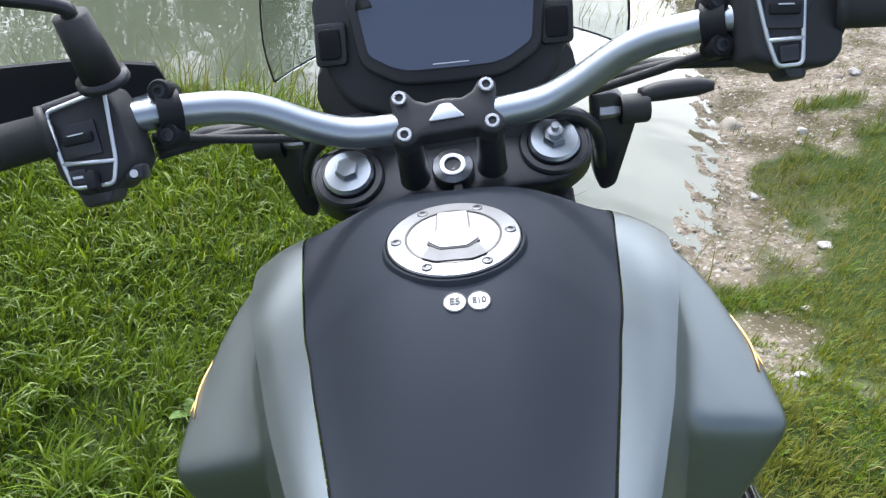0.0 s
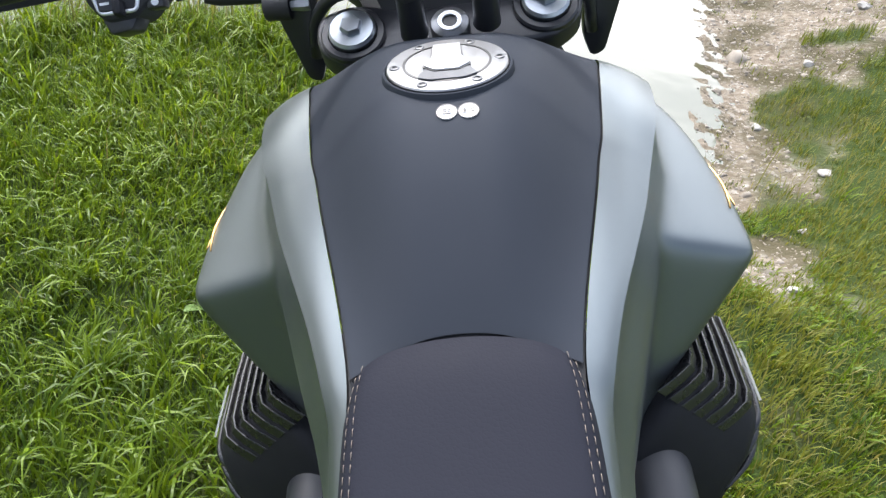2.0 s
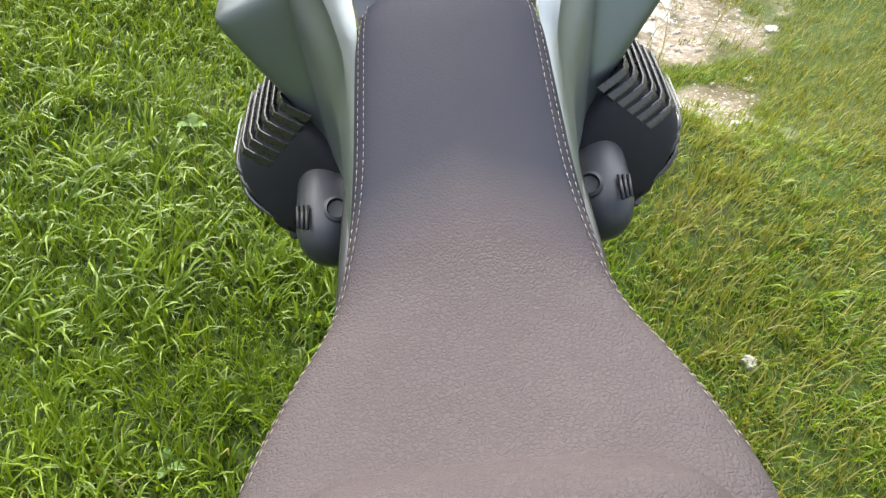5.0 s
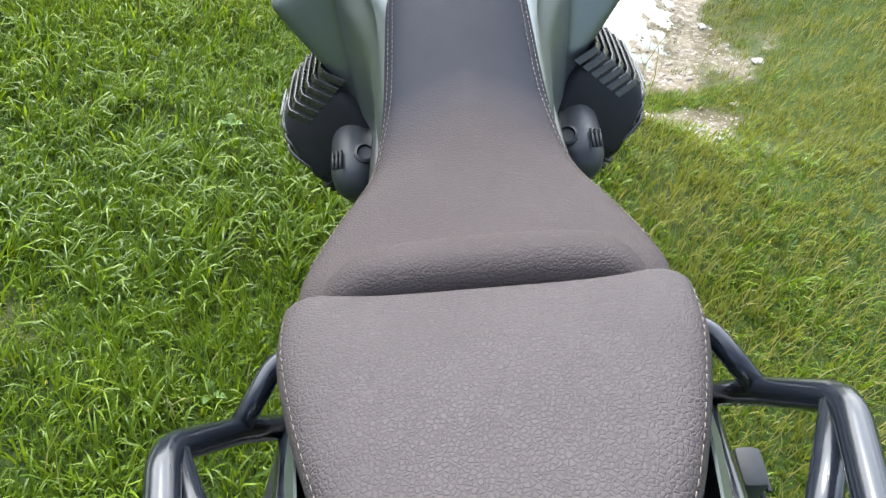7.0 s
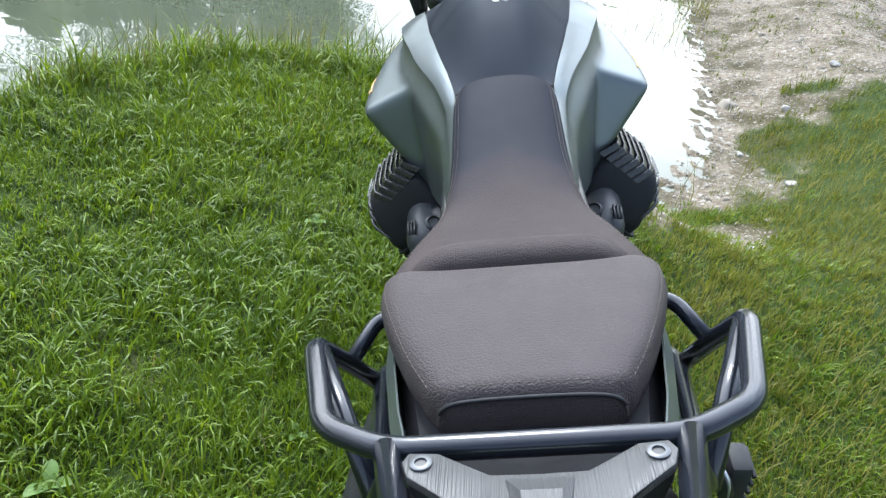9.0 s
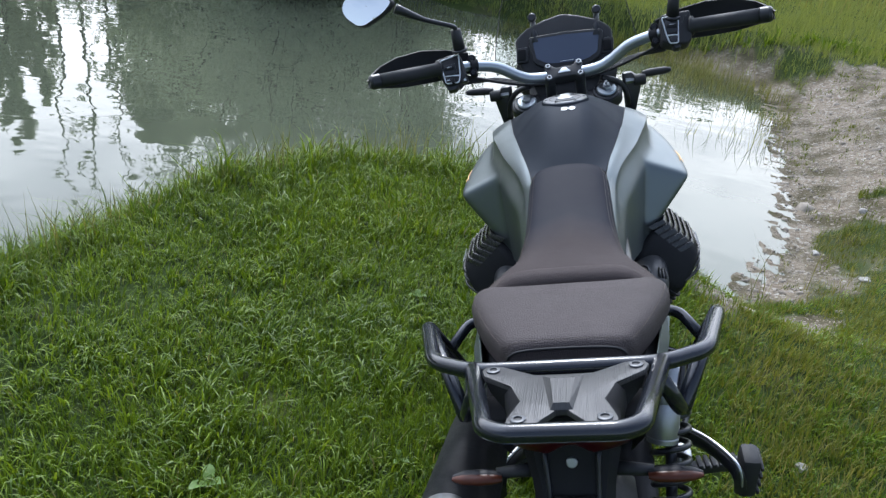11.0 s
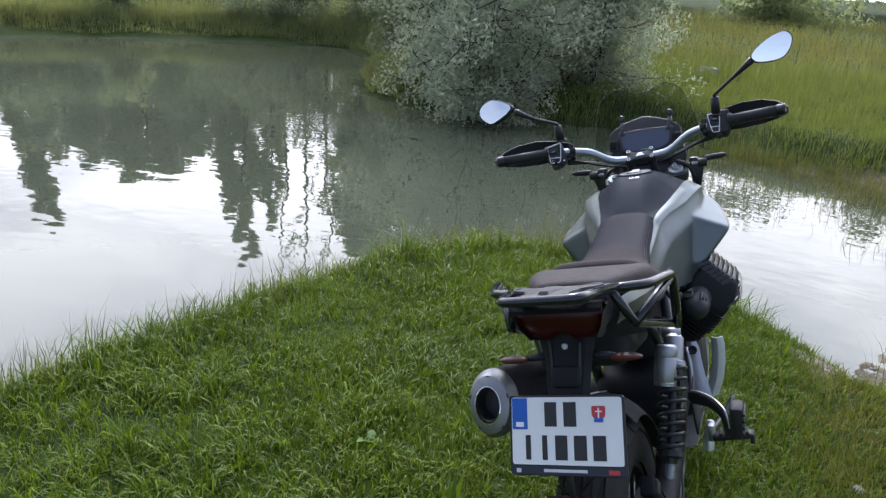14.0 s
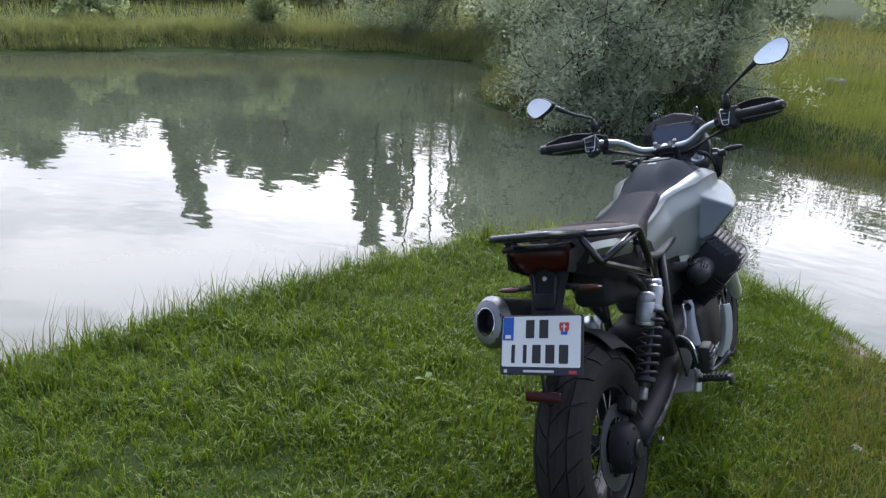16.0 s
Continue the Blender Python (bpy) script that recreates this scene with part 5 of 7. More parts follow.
# -- luggage rack
RT = 0.0108
rack = part("luggage_rack", bent([(-0.116, -0.172, 1.006), (-0.082, -0.334, 1.044), (-0.062, -0.347, 1.046), (0.062, -0.347, 1.046), (0.082, -0.334, 1.044), (0.116, -0.172, 1.006)], RT, 0.035), M["tube_black"], label="glossy black tubular luggage rack", m=pose(0.001, 0, 0))
part("rack_tube", bent([(-0.185, 0.120, 0.800), (-0.197, 0.066, 0.880), (-0.207, -0.008, 0.976), (-0.174, -0.135, 0.996), (-0.116, -0.172, 1.004), (0.116, -0.172, 1.004), (0.174, -0.135, 0.996), (0.207, -0.008, 0.976), (0.197, 0.066, 0.880), (0.185, 0.120, 0.800)], RT, 0.022), M["tube_black"], rack)
for side in (-1, 1):
    part("rack_tube", bent([(side * 0.204, -0.006, 0.968), (side * 0.140, -0.150, 0.915)], 0.0105), M["tube_black"], rack)
    part("rack_tube", bent([(side * 0.108, -0.190, 1.004), (side * 0.140, -0.150, 0.915), (side * 0.180, 0.130, 0.800), (side * 0.120, 0.210, 0.780)], 0.0105, 0.02), M["tube_black"], rack)
    part("rack_tube", bent([(side * 0.197, 0.062, 0.884), (side * 0.165, 0.118, 0.905), (side * 0.118, 0.108, 0.905)], 0.009, 0.025), M["tube_black"], rack)
    part("bracket", block((0.03, 0.05, 0.012), pose(side * 0.100, 0.0, 0.905, 0, 0, side * 12), 0.004), M["matte_black"], rack)

PLATE = Matrix.Translation((0, -0.256, 1.036)) @ pose(0, 0, 0, -10.0, 0, 0)
half = [(0.000, 0.035), (0.034, 0.036), (0.052, 0.048), (0.072, 0.062), (0.094, 0.064), (0.099, 0.054), (0.094, 0.038), (0.060, 0.008), (0.047, -0.030), (0.058, -0.068), (0.059, -0.082), (0.042, -0.090), (0.028, -0.084), (0.006, -0.054), (0.000, -0.053)]
outline = half + [(-x, y) for x, y in half[-2:0:-1]]
pad = part("rack_plate", slab(outline[::-1], 0.007, PLATE, 0.0025), M["ribbed_black"], rack, "finely ribbed black X-shaped rack plate")
for sx in (-1, 1):
    skirt = [[PLATE @ Vector((sx * x, y, z)) for x, y, z in row] for row in (
        [(0.094, 0.039, -0.002), (0.060, 0.008, -0.001), (0.047, -0.030, -0.001), (0.057, -0.066, -0.002)],
        [(0.092, 0.036, -0.010), (0.069, 0.016, -0.015), (0.062, -0.026, -0.015), (0.060, -0.064, -0.010)],
        [(0.088, 0.034, -0.020), (0.070, 0.012, -0.032), (0.063, -0.028, -0.032), (0.056, -0.060, -0.020)])]
    part("plate_skirt", sheet(skirt), M["engine_black"], pad)
    for by, bx in ((0.050, 0.084), (-0.0735, 0.045)):
        bolt_head(PLATE @ pose(sx * bx, by, 0.0), 0.0085, 0.0022, pad, M["recess_grey"], label="socket bolt")
ridge = bmesh.new()
low = [ridge.verts.new(PLATE @ Vector(p)) for p in ((-0.024, 0.030, 0.000), (0.024, 0.030, 0.000), (0.012, -0.054, 0.000), (-0.012, -0.054, 0.000))]
high = [ridge.verts.new(PLATE @ Vector(p)) for p in ((-0.014, 0.011, 0.0065), (0.014, 0.011, 0.0065), (0.0085, -0.050, 0.0065), (-0.0085, -0.050, 0.0065))]
ridge.faces.new(high)
for k in range(4):
    ridge.faces.new((low[k], low[(k + 1) % 4], high[(k + 1) % 4], high[k]))
bmesh.ops.recalc_face_normals(ridge, faces=ridge.faces)
part("plate_ridge", ridge, M["ribbed_black"], pad, smooth=False)

# -- rear light, lock, plate carrier
lamp_rows = []
for y, z, w, dip in ((-0.226, 0.997, 0.080, 0.0), (-0.240, 0.990, 0.092, 0.0), (-0.247, 0.975, 0.097, 0.0), (-0.246, 0.955, 0.092, 0.0), (-0.241, 0.938, 0.082, 0.006), (-0.236, 0.924, 0.068, 0.012), (-0.230, 0.917, 0.056, 0.014)):
    lamp_rows.append([(w * u, y + 0.022 * abs(u) ** 3, z + dip * (1 - min(1, abs(u) * 2.2) ** 2) - 0.006 * abs(u) ** 3) for u in np.linspace(-1, 1, 17)])
lamp = part("tail_light", sheet(lamp_rows), M["red_lens"], label="dark red tail light lens")
part("lamp_shell", sheet([[(x, y, z) for x in np.linspace(-w, w, 7)] for y, z, w in ((-0.12, 0.955, 0.085), (-0.17, 0.968, 0.090), (-0.220, 0.997, 0.096), (-0.244, 0.999, 0.100), (-0.256, 0.993, 0.099), (-0.258, 0.985, 0.097))], 0.003), M["plastic_black"], lamp, "black hood over the tail light")
for side in (-1, 1):
    part("lamp_cheek", sheet([[(side * 0.097, -0.243, 0.975), (side * 0.088, -0.238, 0.945), (side * 0.072, -0.226, 0.915)], [(side * 0.100, -0.15, 0.985), (side * 0.098, -0.15, 0.93), (side * 0.080, -0.15, 0.89)]]), M["matte_black"], lamp)
carrier = part("plate_carrier", sheet([[(-w, y - 0.00, z), (-w * 0.75, y - 0.018, z), (0, y - 0.024, z), (w * 0.75, y - 0.018, z), (w, y, z)] for y, z, w in ((-0.190, 0.925, 0.066), (-0.196, 0.90, 0.062), (-0.215, 0.86, 0.052), (-0.240, 0.82, 0.048), (-0.262, 0.78, 0.045), (-0.300, 0.70, 0.04))]), M["engine_black"], label="black plastic plate carrier")
part("carrier_boss", block((0.060, 0.03, 0.045), pose(0, -0.248, 0.838, -25, 0, 0), 0.008), M["engine_black"], carrier)
for side in (-1, 1):
    part("carrier_rib", tube([(side * 0.034, -0.214, 0.915), (side * 0.030, -0.238, 0.855), (side * 0.028, -0.270, 0.79)], 0.0035, 8, 3), M["gloss_black"], carrier)
part("seat_lock", lathe([(0.0072, 0.0), (0.0072, 0.002), (0.006, 0.003), (0.0, 0.003)], along((0, -0.222, 0.897), (0, -0.94, 0.34)), 20), M["cast_alu"], carrier, "round chrome seat lock")
for side in (-1, 1):
    stalk = part("rear_indicator", tube([(side * 0.050, -0.198, 0.866), (side * 0.100, -0.202, 0.864)], [0.010, 0.007], 10), M["matte_black"], label="black indicator stalk")
    spindle = [(0.092, 0.0045), (0.104, 0.0080), (0.124, 0.0092), (0.144, 0.0076), (0.158, 0.0025)]
    for name, back_by, grow, mat, words in (("indicator_shell", 0.0, 1.08, M["matte_black"], ""), ("indicator_lens", -0.0045, 0.98, M["amber_lens"], "dark amber indicator lens")):
        bm = tube([(side * x, 0, 0) for x, r in spindle], [r * grow for x, r in spindle], 14, 4)
        bmesh.ops.transform(bm, matrix=pose(0, -0.208 + back_by, 0.864) @ Matrix.Diagonal((1, 1.1, 0.85, 1)), verts=bm.verts)
        part(name, bm, mat, stalk, words)

# number plate, its writing left as bars
NP = Matrix.Translation((0, -0.3165, 0.738)) @ pose(0, 0, 0, 90 - 26, 0, 0)
number_plate = part("number_plate", slab(round_outline([(-0.1235, -0.082), (0.1235, -0.082), (0.1235, 0.082), (-0.1235, 0.082)], 0.008), 0.006, NP, 0.0015), M["plate_black"], label="white two-line number plate in a dark frame")
part("plate_sheet", slab(round_outline([(-0.118, -0.060), (0.118, -0.060), (0.118, 0.078), (-0.118, 0.078)], 0.006), 0.001, NP @ pose(0, 0, 0.0016)), M["white_paint"], number_plate)


def flat(name, x0, y0, x1, y1, material, z=0.0024, label=""):
    return part(name, slab([(x0, y0), (x1, y0), (x1, y1), (x0, y1)], 0.0007, NP @ pose(0, 0, z)), material, number_plate, label)


flat("blue_band", -0.1165, 0.012, -0.083, 0.0765, M["plate_blue"], label="blue country band")
flat("writing_bar", -0.108, 0.017, -0.091, 0.027, M["white_paint"], 0.003)
for x, w in ((-0.045, 0.026), (-0.004, 0.027)):
    flat("writing_bar", x, 0.018, x + w, 0.068, M["plate_black"])
for x, w in ((-0.088, 0.011), (-0.052, 0.011), (-0.024, 0.026), (0.016, 0.027), (0.056, 0.027)):
    flat("writing_bar", x, -0.050, x + w, 0.000, M["plate_black"])
shield = part("shield", slab(round_outline([(0.0, -0.018), (0.014, -0.004), (0.0145, 0.016), (-0.0145, 0.016), (-0.014, -0.004)], 0.004), 0.0007, NP @ pose(0.070, 0.044, 0.0024)), M["shield_red"], number_plate, "small red shield")
flat("shield_base", 0.0605, 0.0275, 0.0795, 0.036, M["plate_blue"], 0.003)
flat("shield_bar", 0.0685, 0.035, 0.0715, 0.056, M["white_paint"], 0.0032)
flat("shield_bar", 0.0630, 0.0475, 0.0770, 0.050, M["white_paint"], 0.0034)
flat("frame_strip", -0.121, -0.0795, 0.121, -0.0625, M["frame_navy"], 0.0006)
flat("writing_bar", -0.050, -0.0745, 0.042, -0.0685, M["light_grey_print"], 0.0016)
flat("writing_bar", 0.086, -0.0765, 0.108, -0.0680, M["shield_red"], 0.0016)
flat("writing_bar", -0.110, -0.0765, -0.100, -0.0680, M["light_grey_print"], 0.0016)
refl = part("reflector", block((0.105, 0.014, 0.026), Matrix.Translation((-0.005, -0.345, 0.598)) @ pose(0, 0, 0, -20, 0, 0), 0.004), M["red_lens"], label="red rear reflector")
part("reflector_stem", tube([(0, -0.34, 0.60), (0, -0.335, 0.68)], 0.006, 8), M["matte_black"], refl)

# -- wheels
def wheel(name, centre, big, small, half, m, words, treads):
    """Tyre with raised blocks, rim, spokes and hub, about the x axis at centre."""
    wm = m @ along(centre, (1, 0, 0))
    carcass = []
    for k in range(21):
        a = math.pi * (-0.16 + 1.32 * k / 20)
        carcass.append((big - small + small * max(-0.45, math.sin(a)), -half * math.cos(a)))
    tyre = part(name, lathe(carcass, wm, 72), M["tyre"], label=words)
    blocks = bmesh.new()

    def at(theta, s, lift):
        a = math.pi / 2 + s * 1.28
        r = big - small + (small + lift) * math.sin(a)
        return wm @ Vector((r * math.cos(theta), r * math.sin(theta), -(half + lift) * math.cos(a)))
    pitch = 2 * math.pi / treads
    for k in range(treads):
        for s0, s1, skew, shift in ((-0.95, -0.47, 0.42, 0.5), (-0.45, -0.012, 0.62, 0.0), (0.012, 0.45, -0.62, 0.5), (0.47, 0.95, -0.42, 0.0)):
            t0 = (k + shift) * pitch
            loop_low, loop_top = [], []
            for f, g in ((0, 0), (0.5, 0), (1, 0), (1, 1), (0.5, 1), (0, 1)):
                s = s0 + (s1 - s0) * f
                th = t0 + pitch * (0.91 * g + skew * (f - 0.5))
                loop_low.append(blocks.verts.new(at(th, s, -0.001)))
                loop_top.append(blocks.verts.new(at(th, s0 + 0.02 + (s1 - s0 - 0.04) * f, 0.0058)))
            blocks.faces.new(loop_top)
            for i in range(6):
                j = (i + 1) % 6
                blocks.faces.new((loop_low[i], loop_low[j], loop_top[j], loop_top[i]))
    bmesh.ops.recalc_face_normals(blocks, faces=blocks.faces)
    part("tread", blocks, M["tyre"], tyre, "worn rubber tread", smooth=False)["kind"] = "stuff"
    inner = big - small * 1.55
    part("rim", lathe([(inner, -half * 0.75), (inner + 0.012, -half * 0.80), (inner + 0.014, -half * 0.66), (inner - 0.006, -half * 0.4), (inner - 0.010, 0), (inner - 0.006, half * 0.4), (inner + 0.014, half * 0.66), (inner + 0.012, half * 0.80), (inner, half * 0.75), (inner - 0.018, half * 0.3), (inner - 0.020, 0), (inner - 0.018, -half * 0.3), (inner, -half * 0.75)], wm, 64), M["gloss_black"], tyre, "black spoked wheel rim")
    for k in range(32):
        a = 2 * math.pi * k / 32
        side = 1 if k % 2 else -1
        b = a + (0.5 if k % 4 < 2 else -0.5)
        part("spoke", tube([wm @ Vector((0.045 * math.cos(b), 0.045 * math.sin(b), side * 0.045)), wm @ Vector(((inner - 0.004) * math.cos(a), (inner - 0.004) * math.sin(a), side * half * 0.5))], 0.0020, 6), M["cast_alu"], tyre)
    part("hub", lathe([(0.030, -0.055), (0.050, -0.05), (0.050, -0.04), (0.034, -0.025), (0.034, 0.025), (0.050, 0.04), (0.050, 0.05), (0.030, 0.055)], wm, 28), M["gloss_black"], tyre)
    return tyre


REAR = Vector((0, -0.085, 0.325))
wheel("rear_tyre", REAR, 0.325, 0.095, 0.075, Matrix(), "worn black block-tread rear tyre", 22)
part("rear_fender", sheet([[(x, REAR.y + 0.355 * math.sin(a), REAR.z + 0.355 * math.cos(a) - 0.06 * (abs(x) / 0.085) ** 2) for x in np.linspace(-0.085, 0.085, 9)] for a in np.radians(np.linspace(8, 75, 9))], 0.003), M["matte_black"], label="black inner rear fender")

# shaft drive, final drive and swing arm on the right
drive = part("final_drive", lathe([(0.030, 0.132), (0.056, 0.128), (0.072, 0.114), (0.078, 0.095), (0.078, 0.076), (0.072, 0.070), (0.0, 0.070)][::-1], along(REAR, (1, 0, 0)), 40), M["engine_black"], label="black bevel drive housing")
part("drive_cover", lathe([(0.028, 0.130), (0.028, 0.138), (0.024, 0.142), (0.0, 0.142)], along(REAR, (1, 0, 0)), 24), M["gloss_black"], drive)
for k in range(6):
    a = 2 * math.pi * k / 6 + 0.3
    part("bolt", lathe([(0.005, 0.122), (0.005, 0.130), (0.0, 0.130)], along(REAR + Vector((0, 0.058 * math.cos(a), 0.058 * math.sin(a))), (1, 0, 0)), 8), M["gloss_black"], drive)
part("swing_arm", tube([REAR + Vector((0.098, 0.05, 0.0)), (0.100, 0.16, 0.345), (0.095, 0.36, 0.385), (0.085, 0.46, 0.40)], [0.040, 0.036, 0.040, 0.045], 14, 3), M["engine_black"], label="black shaft-drive swing arm")
part("brake_disc", lathe([(0.088, 0.066), (0.128, 0.066), (0.128, 0.070), (0.088, 0.070), (0.088, 0.066)], along(REAR, (1, 0, 0)), 48), M["recess_grey"], label="dark steel rear brake disc")
caliper = part("brake_caliper", block((0.040, 0.085, 0.050), pose(0.086, REAR.y + 0.085, REAR.z + 0.095, -38, 0, 0), 0.010, 3), M["engine_black"], label="black rear brake caliper")
part("caliper_plate", block((0.004, 0.045, 0.030), pose(0.107, REAR.y + 0.085, REAR.z + 0.095, -38, 0, 0), 0.002), M["recess_grey"], caliper)
part("brake_line", tube([(0.110, 0.02, 0.40), (0.125, 0.05, 0.33), (0.140, 0.12, 0.31), (0.130, 0.24, 0.36)], 0.0032, 8, 5), M["rubber"])
part("swing_arm_rod", tube([(0.118, 0.02, 0.285), (0.125, 0.25, 0.32), (0.11, 0.42, 0.35)], 0.011, 10, 2), M["gloss_black"])
part("swing_arm", tube([(-0.088, -0.08, 0.325), (-0.090, 0.20, 0.36), (-0.08, 0.46, 0.40)], [0.024, 0.028, 0.036], 12, 3), M["engine_black"])
part("axle_nut", lathe([(0.014, 0.0), (0.014, 0.02), (0.0, 0.02)], along((-0.100, -0.085, 0.325), (-1, 0, 0)), 6), M["chrome"])
part("drive_bolt", lathe([(0.011, 0.0), (0.011, 0.014), (0.006, 0.016), (0.0, 0.016)], along((0.150, 0.055, 0.285), (1, 0, 0)), 12), M["chrome"])

# shock absorber with its reservoir alongside
top, low = Vector((0.160, 0.205, 0.735)), Vector((0.138, 0.032, 0.470))
way = (low - top).normalized()
shock = part("shock_absorber", lathe([(0.010, 0.0), (0.014, 0.004), (0.014, 0.012), (0.010, 0.014), (0.010, 0.285), (0.031, 0.287), (0.033, 0.300), (0.020, 0.306), (0.016, 0.318), (0.0, 0.320)], along(top, way), 24), M["gloss_black"], label="rear shock absorber with a silver damper body")
part("damper_body", lathe([(0.016, -0.006), (0.024, 0.002), (0.025, 0.008), (0.025, 0.062), (0.033, 0.066), (0.033, 0.076), (0.012, 0.080)], along(top, way), 28), M["cast_alu"], shock, "silver damper body")
part("top_eye", tube([top - way * 0.012 + Vector((-0.03, 0, 0)), top - way * 0.012 + Vector((0.016, 0, 0))], 0.014, 16), M["cast_alu"], shock)
coil = [top + way * (0.080 + 0.205 * s) + (Vector((1, 0, 0)) * math.cos(2 * math.pi * 7.5 * s) + way.cross(Vector((1, 0, 0))) * math.sin(2 * math.pi * 7.5 * s)) * 0.031 for s in np.linspace(0, 1, 130)]
part("coil_spring", tube(coil, 0.0054, 8), M["gloss_black"], shock, "black coil spring")
part("reservoir", lathe([(0.016, -0.002), (0.025, 0.002), (0.028, 0.008), (0.028, 0.028), (0.0268, 0.030), (0.028, 0.032), (0.028, 0.090), (0.0268, 0.092), (0.028, 0.094), (0.027, 0.102), (0.014, 0.105), (0.0, 0.105)], along((0.147, 0.157, 0.733), (-0.012, -0.035, -0.098)), 32), M["cast_alu"], shock, "silver damper reservoir")
part("shock_link", block((0.022, 0.024, 0.040), along(low + way * 0.020, way), 0.005), M["cast_alu"], shock, "cast fork end of the shock absorber")

# silencer on the left
MUF = along((-0.167, -0.300, 0.800), (0.04, -0.94, 0.335))
oval = Matrix.Diagonal((0.80, 1.12, 1.0, 1.0))
muffler = part("silencer", lathe([(0.030, -0.62), (0.050, -0.58), (0.062, -0.50), (0.066, -0.40), (0.066, -0.045)], MUF @ oval, 36), M["engine_black"], label="black exhaust silencer")
part("end_cap", lathe([(0.0665, -0.055), (0.0675, -0.045), (0.0665, -0.030), (0.056, -0.008), (0.040, 0.0), (0.036, 0.0)], MUF @ oval, 40), M["satin_alu"], muffler, "satin aluminium end cap")
part("outlet", lathe([(0.036, 0.0), (0.034, 0.003), (0.030, -0.002), (0.029, -0.05), (0.0, -0.05)], MUF @ oval, 32), M["plate_black"], muffler, "dark exhaust outlet")
part("outlet_ring", lathe([(0.037, -0.001), (0.0368, 0.004), (0.0345, 0.005), (0.0325, 0.001), (0.037, -0.001)], MUF @ oval, 36), M["chrome"], muffler)
for k in range(5):
    a = 2 * math.pi * k / 5 + math.pi / 2
    bolt_head(MUF @ pose(0.0395 * math.cos(a), 0.0555 * math.sin(a), -0.0105), 0.0068, 0.004, muffler, M["gloss_black"], label="dark socket bolt")
part("exhaust_pipe", tube([(-0.120, 0.27, 0.60), (-0.11, 0.42, 0.42), (-0.08, 0.70, 0.30), (-0.07, 1.02, 0.36), (-0.10, 1.00, 0.52)], 0.024, 14, 5), M["cast_alu"], label="steel exhaust pipe")
part("silencer_bracket", block((0.012, 0.06, 0.10), pose(-0.115, -0.03, 0.83, 20, 0, 0), 0.004), M["cast_alu"], muffler)

def head_shell(m):
    """The rocker cover and head as stacked rounded sections, cut back at the rear and the outer shoulder."""
    bm = bmesh.new()
    rings = []
    for r, u0, u1, y0, y1, corner in ((0.205, -0.095, 0.055, -0.050, 0.135, 0.030), (0.285, -0.097, 0.057, -0.053, 0.138, 0.030), (0.297, -0.096, 0.056, -0.052, 0.140, 0.026),
                                      (0.345, -0.094, 0.050, -0.024, 0.142, 0.022), (0.369, -0.091, 0.038, -0.006, 0.141, 0.018), (0.378, -0.088, 0.030, 0.004, 0.138, 0.016), (0.382, -0.082, 0.024, 0.012, 0.132, 0.014)):
        rings.append([bm.verts.new(m @ Vector((x, y, r))) for x, y in round_outline([(u0, y0), (u1, y0), (u1, y1), (u0, y1)], corner, 5)])
    n = len(rings[0])
    for a, b in zip(rings, rings[1:]):
        for k in range(n):
            bm.faces.new((a[k], a[(k + 1) % n], b[(k + 1) % n], b[k]))
    bm.faces.new(rings[-1])
    bm.faces.new(rings[0][::-1])
    bmesh.ops.recalc_face_normals(bm, faces=bm.faces)
    return bm


# -- engine and frame
part("crankcase", block((0.30, 0.36, 0.26), pose(0, 0.80, 0.40), 0.05, 3), M["engine_black"], label="dark cast crankcase")
part("gearbox", block((0.24, 0.30, 0.24), pose(0, 0.52, 0.42), 0.05, 3), M["engine_black"], label="dark cast gearbox")
part("front_cover", lathe([(0.0, 0.02), (0.10, 0.02), (0.12, 0.0), (0.12, -0.05)], along((0, 0.98, 0.44), (0, 1, 0)), 32), M["engine_black"])
part("sump_guard", sheet([[(x, y, z + 0.02 * abs(x) / 0.13) for x in (-0.14, -0.07, 0, 0.07, 0.14)] for y, z in ((0.50, 0.23), (0.75, 0.215), (1.00, 0.23), (1.12, 0.33))], 0.004), M["cast_alu"], label="aluminium sump guard")
part("airbox", block((0.17, 0.34, 0.20), pose(0, 0.60, 0.66), 0.04, 3), M["matte_black"])
part("frame_box", block((0.13, 0.34, 0.16), pose(0, 0.24, 0.76, -12, 0, 0), 0.03, 3), M["matte_black"])
